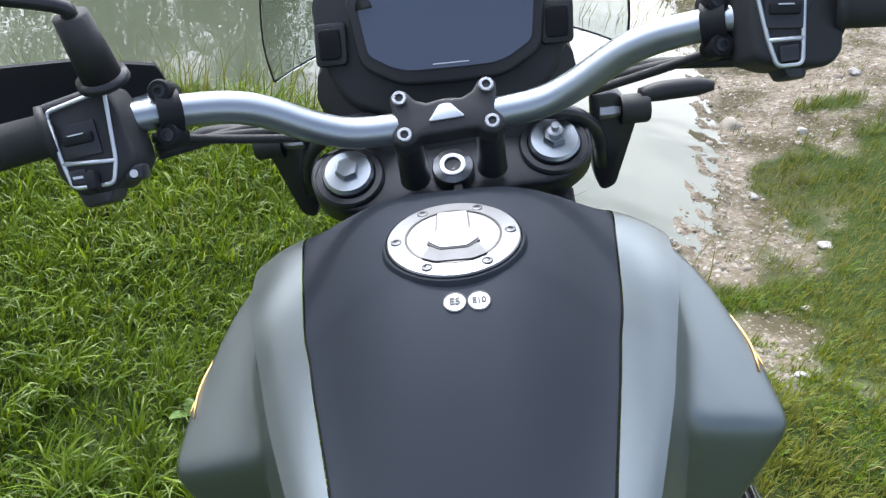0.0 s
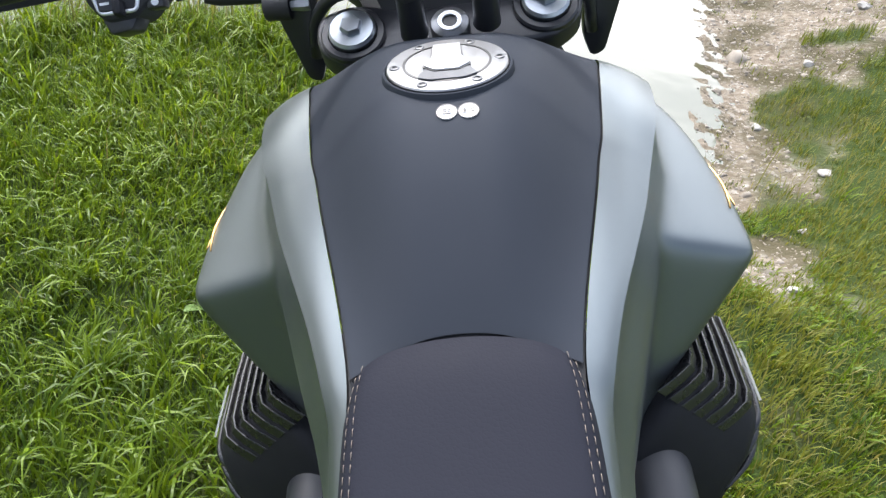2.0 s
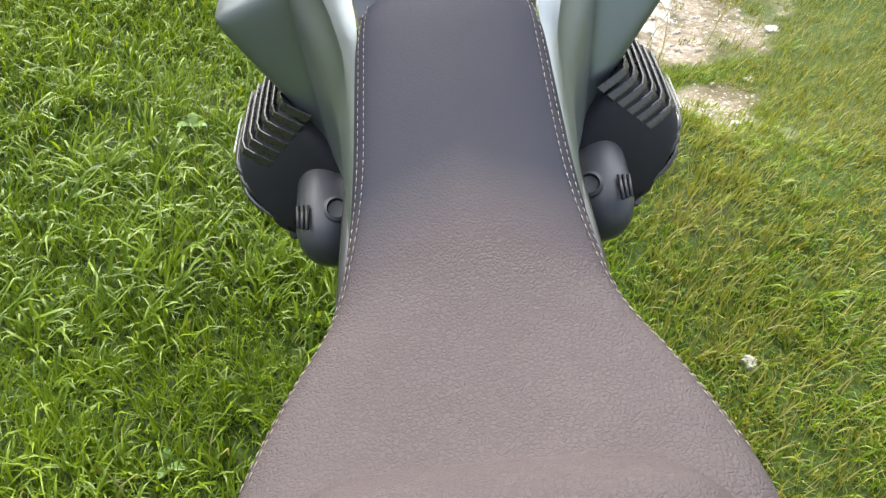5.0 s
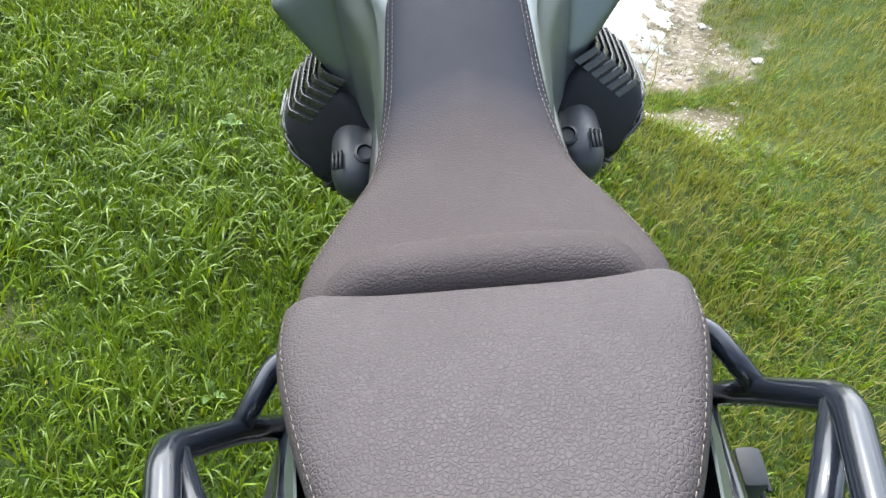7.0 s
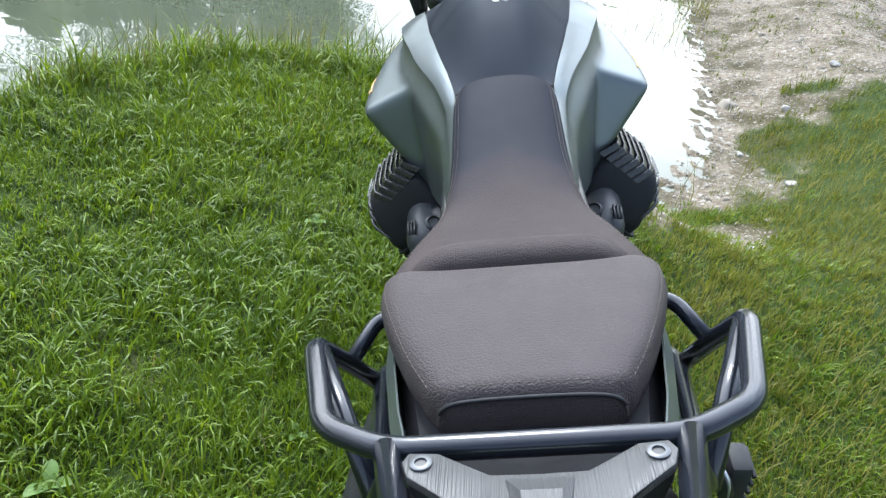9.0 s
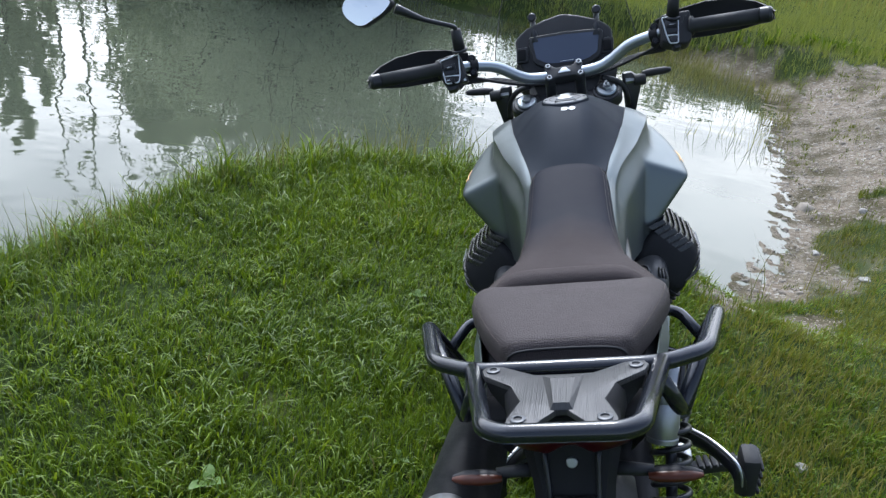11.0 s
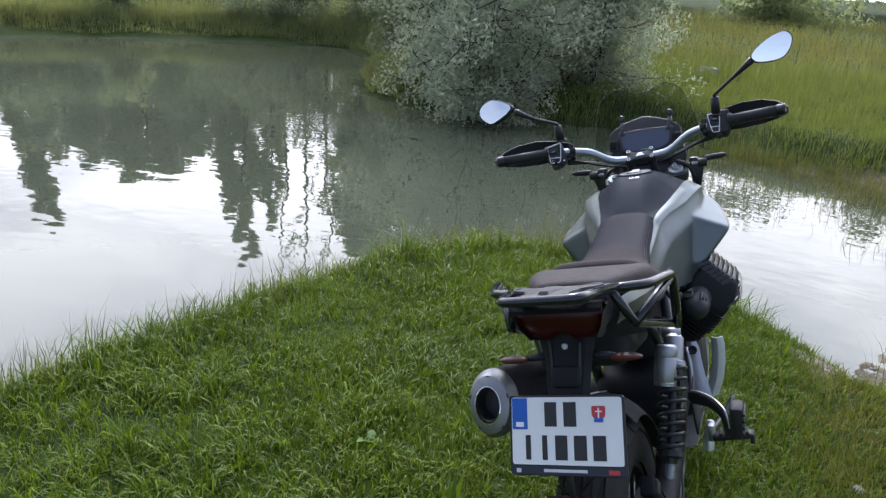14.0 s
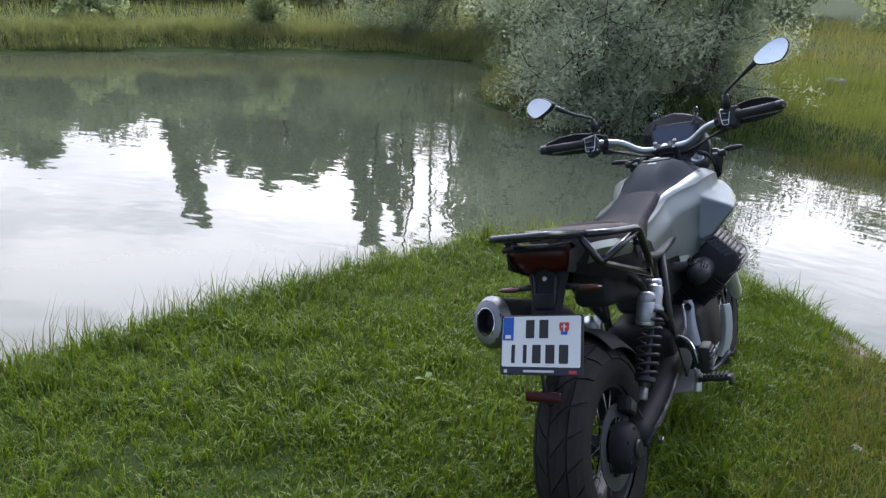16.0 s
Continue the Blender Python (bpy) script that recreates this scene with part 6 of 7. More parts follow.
for side in (-1, 1):
    part("frame_tube", bent([(side * 0.05, 1.05, 0.90), (side * 0.10, 0.72, 0.80), (side * 0.11, 0.42, 0.78), (side * 0.10, 0.10, 0.86), (side * 0.085, -0.14, 0.93)], 0.015, 0.06), M["gloss_black"])
    part("frame_tube", bent([(side * 0.11, 0.45, 0.78), (side * 0.115, 0.42, 0.55), (side * 0.10, 0.48, 0.36)], 0.015, 0.05), M["gloss_black"])
    part("frame_tube", bent([(side * 0.11, 0.40, 0.56), (side * 0.115, 0.16, 0.78), (side * 0.10, 0.02, 0.88)], 0.012, 0.05), M["gloss_black"])
    # cylinder
    H = Matrix.Translation((0, 0.775, 0.42)) @ Matrix(((side * 0.7071, 0, side * 0.7071, 0), (0, 1, 0, 0), (-0.7071, 0, 0.7071, 0), (0, 0, 0, 1)))
    head = part("cylinder_head", head_shell(H), M["engine_black"], label="black finned cylinder head")
    part("cylinder_barrel", lathe([(0.055, 0.06), (0.055, 0.21)], H @ pose(-0.02, 0.045, 0), 28), M["engine_black"], head)
    for k in range(13):
        r = 0.118 + 0.0132 * k
        grow = 0.006 if r > 0.20 else 0.0
        part("cooling_fin", slab(round_outline([(-0.098 - grow, -0.052 - grow), (0.058 + grow, -0.052 - grow), (0.058 + grow, 0.138), (-0.098 - grow, 0.138)], 0.034, 5), 0.0042, H @ pose(0, 0, r), 0.0012, 1), M["engine_black"], head)
    # louvred cover: bands run fore and aft, and turn inwards where they drop over the rear edge
    for k in range(6):
        p0 = -0.090 + 0.0182 * k
        way = [(0.146, 0.345, 0.0), (0.140, 0.372, 0.0), (0.126, 0.3830, 0.0), (0.080, 0.3845, 0.0), (0.022, 0.3838, 0.0), (0.008, 0.3795, -0.002), (-0.004, 0.3690, -0.011), (-0.017, 0.3545, -0.023)]
        rows = []
        for dp, lift in ((0.0, -0.005), (0.0008, 0.0052), (0.0020, 0.0062), (0.0122, 0.0040), (0.0136, 0.0030), (0.0142, -0.005)):
            rows.append([H @ Vector((p0 + dp + turn_in, y, r + lift * (1 - 0.8 * (i == len(way) - 1)))) for i, (y, r, turn_in) in enumerate(way)])
        part("louvre", sheet(rows), M["louvre_black"], head, sharp=25)
    # three ribs that follow the outer shoulder down to its rear corner
    for k in range(3):
        drop = 0.0125 * k
        rib = [H @ Vector(p) for p in ((0.033 + 0.9 * drop, 0.140, 0.374 - drop), (0.036 + 0.9 * drop, 0.080, 0.3775 - drop), (0.036 + 0.9 * drop, 0.016 - 0.3 * drop, 0.3750 - drop), (0.034 + 0.8 * drop, -0.004 - 0.6 * drop, 0.3600 - drop), (0.030 + 0.5 * drop, -0.024 - 0.7 * drop, 0.3330 - drop))]
        part("shoulder_rib", tube(rib, [0.0040, 0.0046, 0.0046, 0.0040, 0.0020], 8, 4), M["louvre_black"], head)
    for k in range(3):      # faint ribs down the rear face beside the corner
        x0 = 0.036 - 0.014 * k
        part("rear_rib", tube([H @ Vector((x0, -0.022, 0.340)), H @ Vector((x0 + 0.002, -0.040, 0.312)), H @ Vector((x0 + 0.003, -0.0535, 0.288))], [0.0010, 0.0024, 0.0012], 6, 3), M["engine_black"], head)
    part("cover_label", slab([(-0.0045, -0.036), (0.0045, -0.030), (0.0045, 0.036), (-0.0045, 0.036)], 0.001, H @ pose(0.0255, 0.052, 0.3890, 0, 12, 0)), M["label_grey"], head, "small grey label strip")
    cup = part("coil_cover", lathe([(0.0400, -0.020), (0.0425, 0.000), (0.0430, 0.050), (0.0418, 0.082), (0.0370, 0.102), (0.0270, 0.116), (0.0130, 0.123), (0.0, 0.124)], along((side * 0.168, 0.748, 0.647), (side * -0.03, -0.99, -0.05)), 32), M["coil_black"], head, "round black slotted cover")
    for k in range(3):
        part("slot", tube([(side * (0.186 + 0.0075 * k), 0.672 + 0.006 * k, 0.6850 - 0.0058 * k), (side * (0.186 + 0.0070 * k), 0.640 + 0.008 * k, 0.6770 - 0.0062 * k)], 0.0026, 8), M["plate_black"], cup)
    part("plug_cap", lathe([(0.016, -0.01), (0.016, 0.004), (0.012, 0.006), (0.0105, 0.001), (0.0, 0.0)], along((side * 0.150, 0.662, 0.6840), (side * -0.15, -0.45, 0.88)), 20), M["plate_black"], cup)
    part("intake", tube([H @ Vector((-0.04, -0.03, 0.24)), (side * 0.12, 0.70, 0.66), (side * 0.06, 0.62, 0.68)], 0.020, 14, 4), M["rubber"])

# foot rests, stands, brackets
for side in (-1, 1):
    # cast bracket that carries both foot rests
    hanger = part("foot_bracket", sheet([[(side * (xm + w * u), y - 0.006 * (1 - u * u), z) for u in (-1, -0.55, 0, 0.55, 1)] for xm, w, y, z in ((0.160, 0.014, 0.512, 0.592), (0.163, 0.019, 0.503, 0.575), (0.168, 0.019, 0.482, 0.540), (0.173, 0.021, 0.462, 0.505), (0.178, 0.026, 0.442, 0.476), (0.180, 0.030, 0.430, 0.455))], 0.008), M["cast_alu"], label="cast aluminium foot rest bracket")
    part("bracket_hole", lathe([(0.012, -0.004), (0.013, 0.004), (0.010, 0.005), (0.0, 0.0)], along((side * 0.164, 0.492, 0.572), (0, -0.86, 0.5)), 18), M["engine_black"], hanger)
    part("bracket_rib", tube([(side * 0.146, 0.497, 0.580), (side * 0.156, 0.460, 0.520), (side * 0.150, 0.425, 0.455)], 0.006, 8, 3), M["cast_alu"], hanger)
    peg = part("foot_peg", block((0.105, 0.030, 0.018), pose(side * 0.258, 0.362, 0.366, 0, side * -4, side * 4), 0.005), M["gloss_black"], hanger, "black rider foot peg")
    for k in range(6):
        part("peg_tooth", block((0.010, 0.036, 0.010), pose(side * (0.228 + 0.014 * k), 0.362, 0.3755 + 0.0010 * k, 0, side * -4, side * 4), 0.002), M["rubber"], peg)
    part("peg_end", block((0.012, 0.036, 0.030), pose(side * 0.311, 0.364, 0.362), 0.004), M["rubber"], peg)
    part("peg_hinge", block((0.020, 0.032, 0.052), pose(side * 0.203, 0.372, 0.372), 0.005), M["cast_alu"], hanger)
    part("heel_guard", block((0.008, 0.110, 0.13), pose(side * 0.166, 0.390, 0.445, 20, 0, 0), 0.004), M["matte_black"], hanger)
    # curved arm of the pillion foot rest
    tuck = 0.0 if side > 0 else 0.105
    arm = [(0.168, 0.320, 0.528, 0.024), (0.180, 0.292, 0.540, 0.024), (0.203, 0.258, 0.549, 0.022), (0.226, 0.226, 0.554, 0.020), (0.248, 0.188, 0.556, 0.018), (0.264, 0.160, 0.550, 0.017), (0.270, 0.152, 0.530, 0.015), (0.272, 0.156, 0.500, 0.012)]
    rows = []
    for x, y, z, w in spline([(x - tuck, y, z, w) for x, y, z, w in arm], 4):
        rows.append([(side * (x + 0.011 * math.cos(a)), y - 0.25 * w * math.sin(a), z - w * 0.95 + w * math.sin(a) * 0.95) for a in np.linspace(0, 2 * math.pi, 13)])
    hang2 = part("pillion_bracket", sheet(rows), M["gloss_black"], label="curved black pillion foot rest arm with a drawn edge highlight")
    # highlight on the arm's upper edge, modelled as a thin silver strip
    part("edge_highlight", tube([(side * (x - tuck + 0.002), y - 0.2 * w, z + 0.001) for x, y, z, w in spline(arm, 4)], [0.0020, 0.0032, 0.0034, 0.0030, 0.0020], 6), M["clamp_silver"], hang2, "bright silver strip drawn as the upper edge's highlight")
    part("arm_lug", tube([(side * (0.196 - tuck), 0.275, 0.520), (side * (0.232 - tuck), 0.222, 0.524)], [0.008, 0.005], 8), M["clamp_silver"], hang2)
    pad2 = part("pillion_peg", block((0.034, 0.052, 0.095), pose(side * (0.290 - tuck), 0.190, 0.506, 6, side * 6, 0), 0.010), M["rubber"], hang2, "folded black rubber pillion peg")
    for k in range(4):
        part("peg_tooth", block((0.006, 0.052, 0.008), pose(side * (0.290 - tuck), 0.190, 0.506, 6, side * 6, 0) @ pose(side * 0.018, 0, -0.030 + 0.020 * k), 0.002), M["rubber"], pad2)
shield_rows = [[(xm + w * u, 0.845 + 0.012 * (1 - u * u) * -1, z) for u in (-1, -0.6, 0, 0.6, 1)] for xm, w, z in ((0.199, 0.016, 0.468), (0.200, 0.019, 0.440), (0.196, 0.019, 0.380), (0.186, 0.019, 0.325), (0.172, 0.019, 0.285), (0.162, 0.018, 0.255))]
part("leg_shield", sheet(shield_rows, 0.004), M["silver_paint"], label="bare aluminium exhaust shield")
part("brake_pedal", tube([(0.19, 0.42, 0.34), (0.22, 0.55, 0.33), (0.25, 0.62, 0.36)], 0.008, 8, 3), M["gloss_black"])
cylinder = part("brake_cylinder", lathe([(0.010, -0.045), (0.014, -0.040), (0.014, 0.020), (0.010, 0.026), (0.010, 0.045), (0.0, 0.046)], pose(0.193, 0.393, 0.347, -10, 8, 0), 18), M["clamp_silver"], label="silver rear brake cylinder")
part("side_stand", tube([(-0.12, 0.62, 0.30), (-0.175, 0.64, 0.18), (-0.245, 0.66, -0.055)], [0.014, 0.013, 0.012], 10, 3), M["gloss_black"], label="black side stand on its foot")
part("stand_foot", block((0.05, 0.08, 0.010), pose(-0.248, 0.66, -0.062, 0, 16, 0), 0.003), M["gloss_black"])

# -- steering head and fork (these turn with the bars)
TC = STEER @ pose(0, 0, 0, 26, 0, 0)
clamp_outline = round_outline([(-0.147, -0.006), (-0.147, 0.044), (-0.102, 0.056), (-0.045, 0.034), (0.045, 0.034), (0.102, 0.056), (0.147, 0.044), (0.147, -0.006), (0.108, -0.032), (0.055, -0.030), (0.030, -0.042), (-0.030, -0.042), (-0.055, -0.030), (-0.108, -0.032)], 0.028, 6)
clamp = part("triple_clamp", slab(clamp_outline, 0.030, TC @ pose(0, 0, -0.012), 0.006, 3), M["gloss_black"], label="black cast top fork clamp")
for side in (-1, 1):
    fm = TC @ pose(side * 0.1058, 0.0105, -0.012)
    part("clamp_ring", lathe([(0.036, -0.03), (0.036, 0.003), (0.034, 0.0055), (0.0278, 0.0055), (0.027, 0.0)], fm, 32), M["gloss_black"], clamp)
    fork = part("fork_leg", lathe([(0.0215, 0.0), (0.0215, -0.34), (0.028, -0.35), (0.029, -0.72), (0.020, -0.76)], fm, 20), M["clamp_silver"], label="silver upside fork leg")
    part("fork_cap", lathe([(0.0262, 0.0), (0.0262, 0.010), (0.0235, 0.0135), (0.012, 0.0140), (0.0, 0.0140)], fm, 36), M["bar_alu"], fork, "satin aluminium fork cap")
    nut = lathe([(0.0125, 0.013), (0.0125, 0.019), (0.011, 0.021), (0.0, 0.021)], fm @ pose(0, 0, 0, 0, 0, 14), 6)
    part("fork_nut", nut, M["bar_alu"], fork)
    if side > 0:
        part("adjuster", lathe([(0.0075, 0.02), (0.0075, 0.028), (0.004, 0.029), (0.004, 0.036), (0.0, 0.036)], fm, 12), M["cast_alu"], fork)
IG = TC @ pose(0, -0.004, -0.003)
ignition = part("ignition_lock", lathe([(0.0215, -0.02), (0.0215, 0.003), (0.0200, 0.006), (0.0135, 0.0085), (0.0130, 0.007)], IG, 40), M["aluminium"], label="round ignition lock with a bright ring")
part("lock_ring", lathe([(0.0132, 0.0070), (0.0130, 0.0092), (0.0110, 0.0098), (0.0085, 0.0092), (0.0080, 0.0070)], IG, 36), M["clamp_silver"], ignition, "bright inner ring")
part("keyhole", lathe([(0.0082, 0.0078), (0.0080, 0.0060), (0.0, 0.0050)], IG, 20), M["plate_black"], ignition)
part("key_tab", block((0.010, 0.026, 0.006), TC @ pose(0.002, -0.032, -0.002), 0.003), M["rubber"], ignition)

CL = STEER @ Matrix.Translation((0, -0.046, 0.0835)) @ pose(0, 0, 0, 40, 0, 0)
half = [(0.000, 0.012), (0.006, 0.0115), (0.016, 0.010), (0.026, 0.0145), (0.033, 0.024), (0.041, 0.0265), (0.048, 0.021), (0.048, 0.012), (0.0455, 0.003), (0.0455, -0.006), (0.050, -0.014), (0.050, -0.023), (0.042, -0.029), (0.033, -0.027), (0.026, -0.0215), (0.016, -0.021), (0.0, -0.0215)]
outline = half + [(-x, y) for x, y in half[-2:0:-1]]
bar_clamp = part("bar_clamp", slab(outline[::-1], 0.024, CL @ pose(0, 0, 0.004), 0.004, 3), M["matte_black"], label="black bolted handlebar clamp")
for sx in (-1, 1):
    for sy in (-1, 1):
        bolt_head(CL @ pose(sx * 0.0393, sy * 0.0175 - 0.001, 0.004), 0.0068, 0.0040, bar_clamp, M["cast_alu"])
    part("riser", lathe([(0.015, -0.075), (0.014, -0.06), (0.013, 0.0)], CL @ pose(sx * 0.0385, -0.004, -0.012, -22, 0, 0), 20), M["gloss_black"], bar_clamp)
part("clamp_badge", slab(round_outline([(-0.0165, -0.0095), (0.0165, -0.0095), (0.005, 0.005), (-0.005, 0.005)], 0.003), 0.002, CL @ pose(0, 0, 0.0062), 0.0006), M["clamp_silver"], bar_clamp, "silver wedge-shaped badge")

# -- handlebar and controls
bar_pts = [(-0.455, -0.181, 0.165), (-0.36, -0.142, 0.162), (-0.28, -0.105, 0.151), (-0.215, -0.075, 0.138), (-0.165, -0.057, 0.121), (-0.115, -0.047, 0.088), (-0.075, -0.044, 0.074), (0, -0.043, 0.072)]
bar_pts += [(-x, y, z) for x, y, z in bar_pts[-2::-1]]
part("handlebar", tube(bar_pts, [0.011, 0.011, 0.011, 0.0135, 0.0142, 0.0142, 0.0142, 0.0142, 0.0142, 0.0142, 0.0142, 0.0135, 0.011, 0.011, 0.011], 18, 6), M["bar_alu"], m=STEER, label="tapered bare aluminium handlebar")


def on_bar(x):
    pts = np.array(spline(bar_pts, 6))
    return Vector((x, float(np.interp(x, pts[:, 0], pts[:, 1])), float(np.interp(x, pts[:, 0], pts[:, 2]))))


for side in (-1, 1):
    d = (on_bar(side * 0.45) - on_bar(side * 0.33)).normalized()
    g0, g1 = on_bar(side * 0.304), on_bar(side * 0.448)
    grip = part("grip", tube([g0, g0 + d * 0.006, g0 + d * 0.008, g0.lerp(g1, 0.5), g1], [0.023, 0.023, 0.0168, 0.0172, 0.0170], 20), M["rubber"], m=STEER, label="black rubber hand grip")
    part("bar_end", lathe([(0.0185, 0.0), (0.0185, 0.020), (0.014, 0.026), (0.0, 0.026)], along(g1, d), 20), M["gloss_black"], grip)
    # switch housing; its face looks up at the rider
    SW = Matrix.Translation((side * 0.285, -0.106, 0.150)) @ pose(0, 0, 0, 60, 0, 0)
    if side < 0:
        house = [(-0.022, 0.021), (0.030, 0.030), (0.039, 0.010), (0.044, -0.026), (0.042, -0.035), (0.023, -0.051), (-0.004, -0.052), (-0.013, -0.041), (-0.017, -0.034), (-0.023, 0.013)]
        trim = [(-0.015, 0.014), (0.032, 0.024), (0.030, -0.029), (0.025, -0.046), (-0.006, -0.045), (-0.010, -0.026)]
        parting = ((-0.010, -0.026), (0.030, -0.029))
        rocker, rock_turn = (0.006, -0.009), 4
        tab = [(-0.012, -0.040), (0.024, -0.046), (0.016, -0.060), (-0.004, -0.062)]
    else:
        house = [(-0.047, 0.034), (-0.050, 0.013), (-0.052, -0.031), (-0.030, -0.041), (0.006, -0.045), (0.017, -0.036), (0.021, 0.002), (0.022, 0.036)]
        trim = [(-0.046, 0.026), (-0.040, -0.019), (-0.035, -0.039), (-0.016, -0.040), (-0.013, -0.017), (-0.008, 0.024)]
        parting = ((-0.040, -0.019), (-0.013, -0.021))
        rocker, rock_turn = (-0.026, 0.002), -8
        tab = [(-0.030, -0.036), (-0.008, -0.038), (-0.010, -0.051), (-0.024, -0.050)]
    bm = slab(round_outline(house, 0.007), 0.046, SW @ pose(0, 0, 0.024), 0.006, 3)
    bmesh.ops.recalc_face_normals(bm, faces=bm.faces)
    box = part("switch_housing", bm, M["matte_black"], m=STEER, label="black switch housing with silver trim")
    ring = [SW @ Vector((x, y, 0.0248)) for x, y in round_outline(trim, 0.005)]
    part("trim_line", tube(ring + [ring[0]], 0.0018, 6), M["clamp_silver"], box, "thin silver trim line")
    part("trim_line", tube([SW @ Vector((*parting[0], 0.0248)), SW @ Vector((*parting[1], 0.0248))], 0.0020, 6), M["clamp_silver"], box)
    part("switch_panel", block((0.030, 0.026, 0.003), SW @ pose(rocker[0], rocker[1] - 0.001, 0.0248, 0, 0, rock_turn), 0.001), M["gloss_black"], box)
    part("rocker_switch", block((0.024, 0.0085, 0.006), SW @ pose(rocker[0], rocker[1], 0.0270, 0, 0, rock_turn), 0.002), M["engine_black"], box)
    part("print_bar", block((0.012, 0.0010, 0.0004), SW @ pose(rocker[0], rocker[1] + 0.003, 0.0303, 0, 0, rock_turn)), M["light_grey_print"], box)
    low_x = (parting[0][0] + parting[1][0]) / 2
    if side < 0:
        part("turn_switch", block((0.013, 0.012, 0.004), SW @ pose(0.000, -0.0375, 0.0250), 0.0015), M["gloss_black"], box)
        part("print_bar", block((0.008, 0.0020, 0.0004), SW @ pose(0.000, -0.0375, 0.0272)), M["light_grey_print"], box)
        part("turn_switch", block((0.008, 0.016, 0.014), SW @ pose(0.012, -0.042, 0.029, -14, 0, 0), 0.003), M["engine_black"], box)
        part("side_button", block((0.016, 0.012, 0.018), SW @ pose(0.039, -0.040, 0.012), 0.003), M["gloss_black"], box)
        part("print_bar", lathe([(0.0032, 0.0), (0.0032, 0.0006), (0.0, 0.0006)], SW @ pose(0.040, -0.041, 0.0212), 12), M["light_grey_print"], box)
    else:
        part("start_button", block((0.015, 0.013, 0.004), SW @ pose(low_x + 0.001, -0.0305, 0.0250), 0.002), M["gloss_black"], box)
    bm = slab(round_outline(tab, 0.004), 0.028, SW @ pose(0, 0, 0.018), 0.004, 2)
    bmesh.ops.recalc_face_normals(bm, faces=bm.faces)
    part("horn_button", bm, M["gloss_black"], box)
    # lever clamp with its two bolts
    spot = on_bar(side * 0.226)
    cm = along(spot, (on_bar(side * 0.24) - on_bar(side * 0.21)))
    ring_clamp = part("lever_clamp", lathe([(0.0135, -0.0095), (0.0185, -0.0095), (0.0185, 0.0095), (0.0135, 0.0095)], cm, 22), M["engine_black"], m=STEER, label="black lever clamp")
    for off in (0.016, -0.019):
        em = Matrix.Translation(spot) @ pose(0, 0, 0, 60, 0, 0) @ pose(side * -0.001, off, 0.0)
        part("clamp_ear", lathe([(0.0098, -0.012), (0.0098, 0.013), (0.0086, 0.015), (0.0, 0.015)], em, 16), M["engine_black"], ring_clamp)
        part("bolt", lathe([(0.0054, 0.014), (0.0054, 0.0165), (0.003, 0.0168), (0.0028, 0.0152), (0.0, 0.0152)], em, 12), M["gloss_black"], ring_clamp)
    part("lever_perch", block((0.060, 0.040, 0.030), Matrix.Translation(on_bar(side * 0.235) + Vector((0, 0.034, -0.002))) @ pose(0, 0, side * -12), 0.008), M["gloss_black"], ring_clamp)
    part("lever", tube([on_bar(side * 0.245) + Vector((0, 0.050, -0.010)), on_bar(side * 0.31) + Vector((0, 0.048, -0.018)), on_bar(side * 0.39) + Vector((0, 0.046, -0.020)), on_bar(side * 0.445) + Vector((0, 0.050, -0.018))], [0.008, 0.0065, 0.0065, 0.008], 10, 4), M["clamp_silver"], ring_clamp, "silver control lever")
    # hand guard
    rows = []
    for x, y, hi, lo in ((0.235, 0.055, 0.026, -0.028), (0.29, 0.066, 0.036, -0.040), (0.35, 0.072, 0.040, -0.046), (0.41, 0.070, 0.036, -0.042), (0.450, 0.055, 0.026, -0.030), (0.472, 0.020, 0.014, -0.016), (0.476, -0.004, 0.008, -0.010)):
        base = on_bar(side * min(x, 0.455))
        rows.append([(side * x, base.y + y - 0.012 * abs(s) ** 2, base.z + (hi + lo) / 2 + (hi - lo) / 2 * s) for s in np.linspace(-1, 1, 7)])
    part("hand_guard", sheet(rows, 0.003), M["matte_black"], m=STEER, label="black plastic hand guard")
    # cables to the steering head
    for k in range(3):
        c0 = on_bar(side * 0.25) + Vector((0, 0.02, -0.030 - 0.008 * k))
        part("cable", tube([c0, on_bar(side * 0.18) + Vector((0, 0.025 + 0.01 * k, -0.045)), on_bar(side * 0.12) + Vector((0, 0.045 + 0.012 * k, -0.035)), (side * 0.05, 0.05 + 0.01 * k, 0.03)], 0.0042 + 0.0006 * k, 8, 5), M["rubber"], m=STEER)
part("fluid_reservoir", block((0.070, 0.048, 0.036), STEER @ Matrix.Translation((0.216, -0.014, 0.180)) @ pose(0, 0, -14), 0.006), M["matte_black"], label="black brake fluid reservoir")

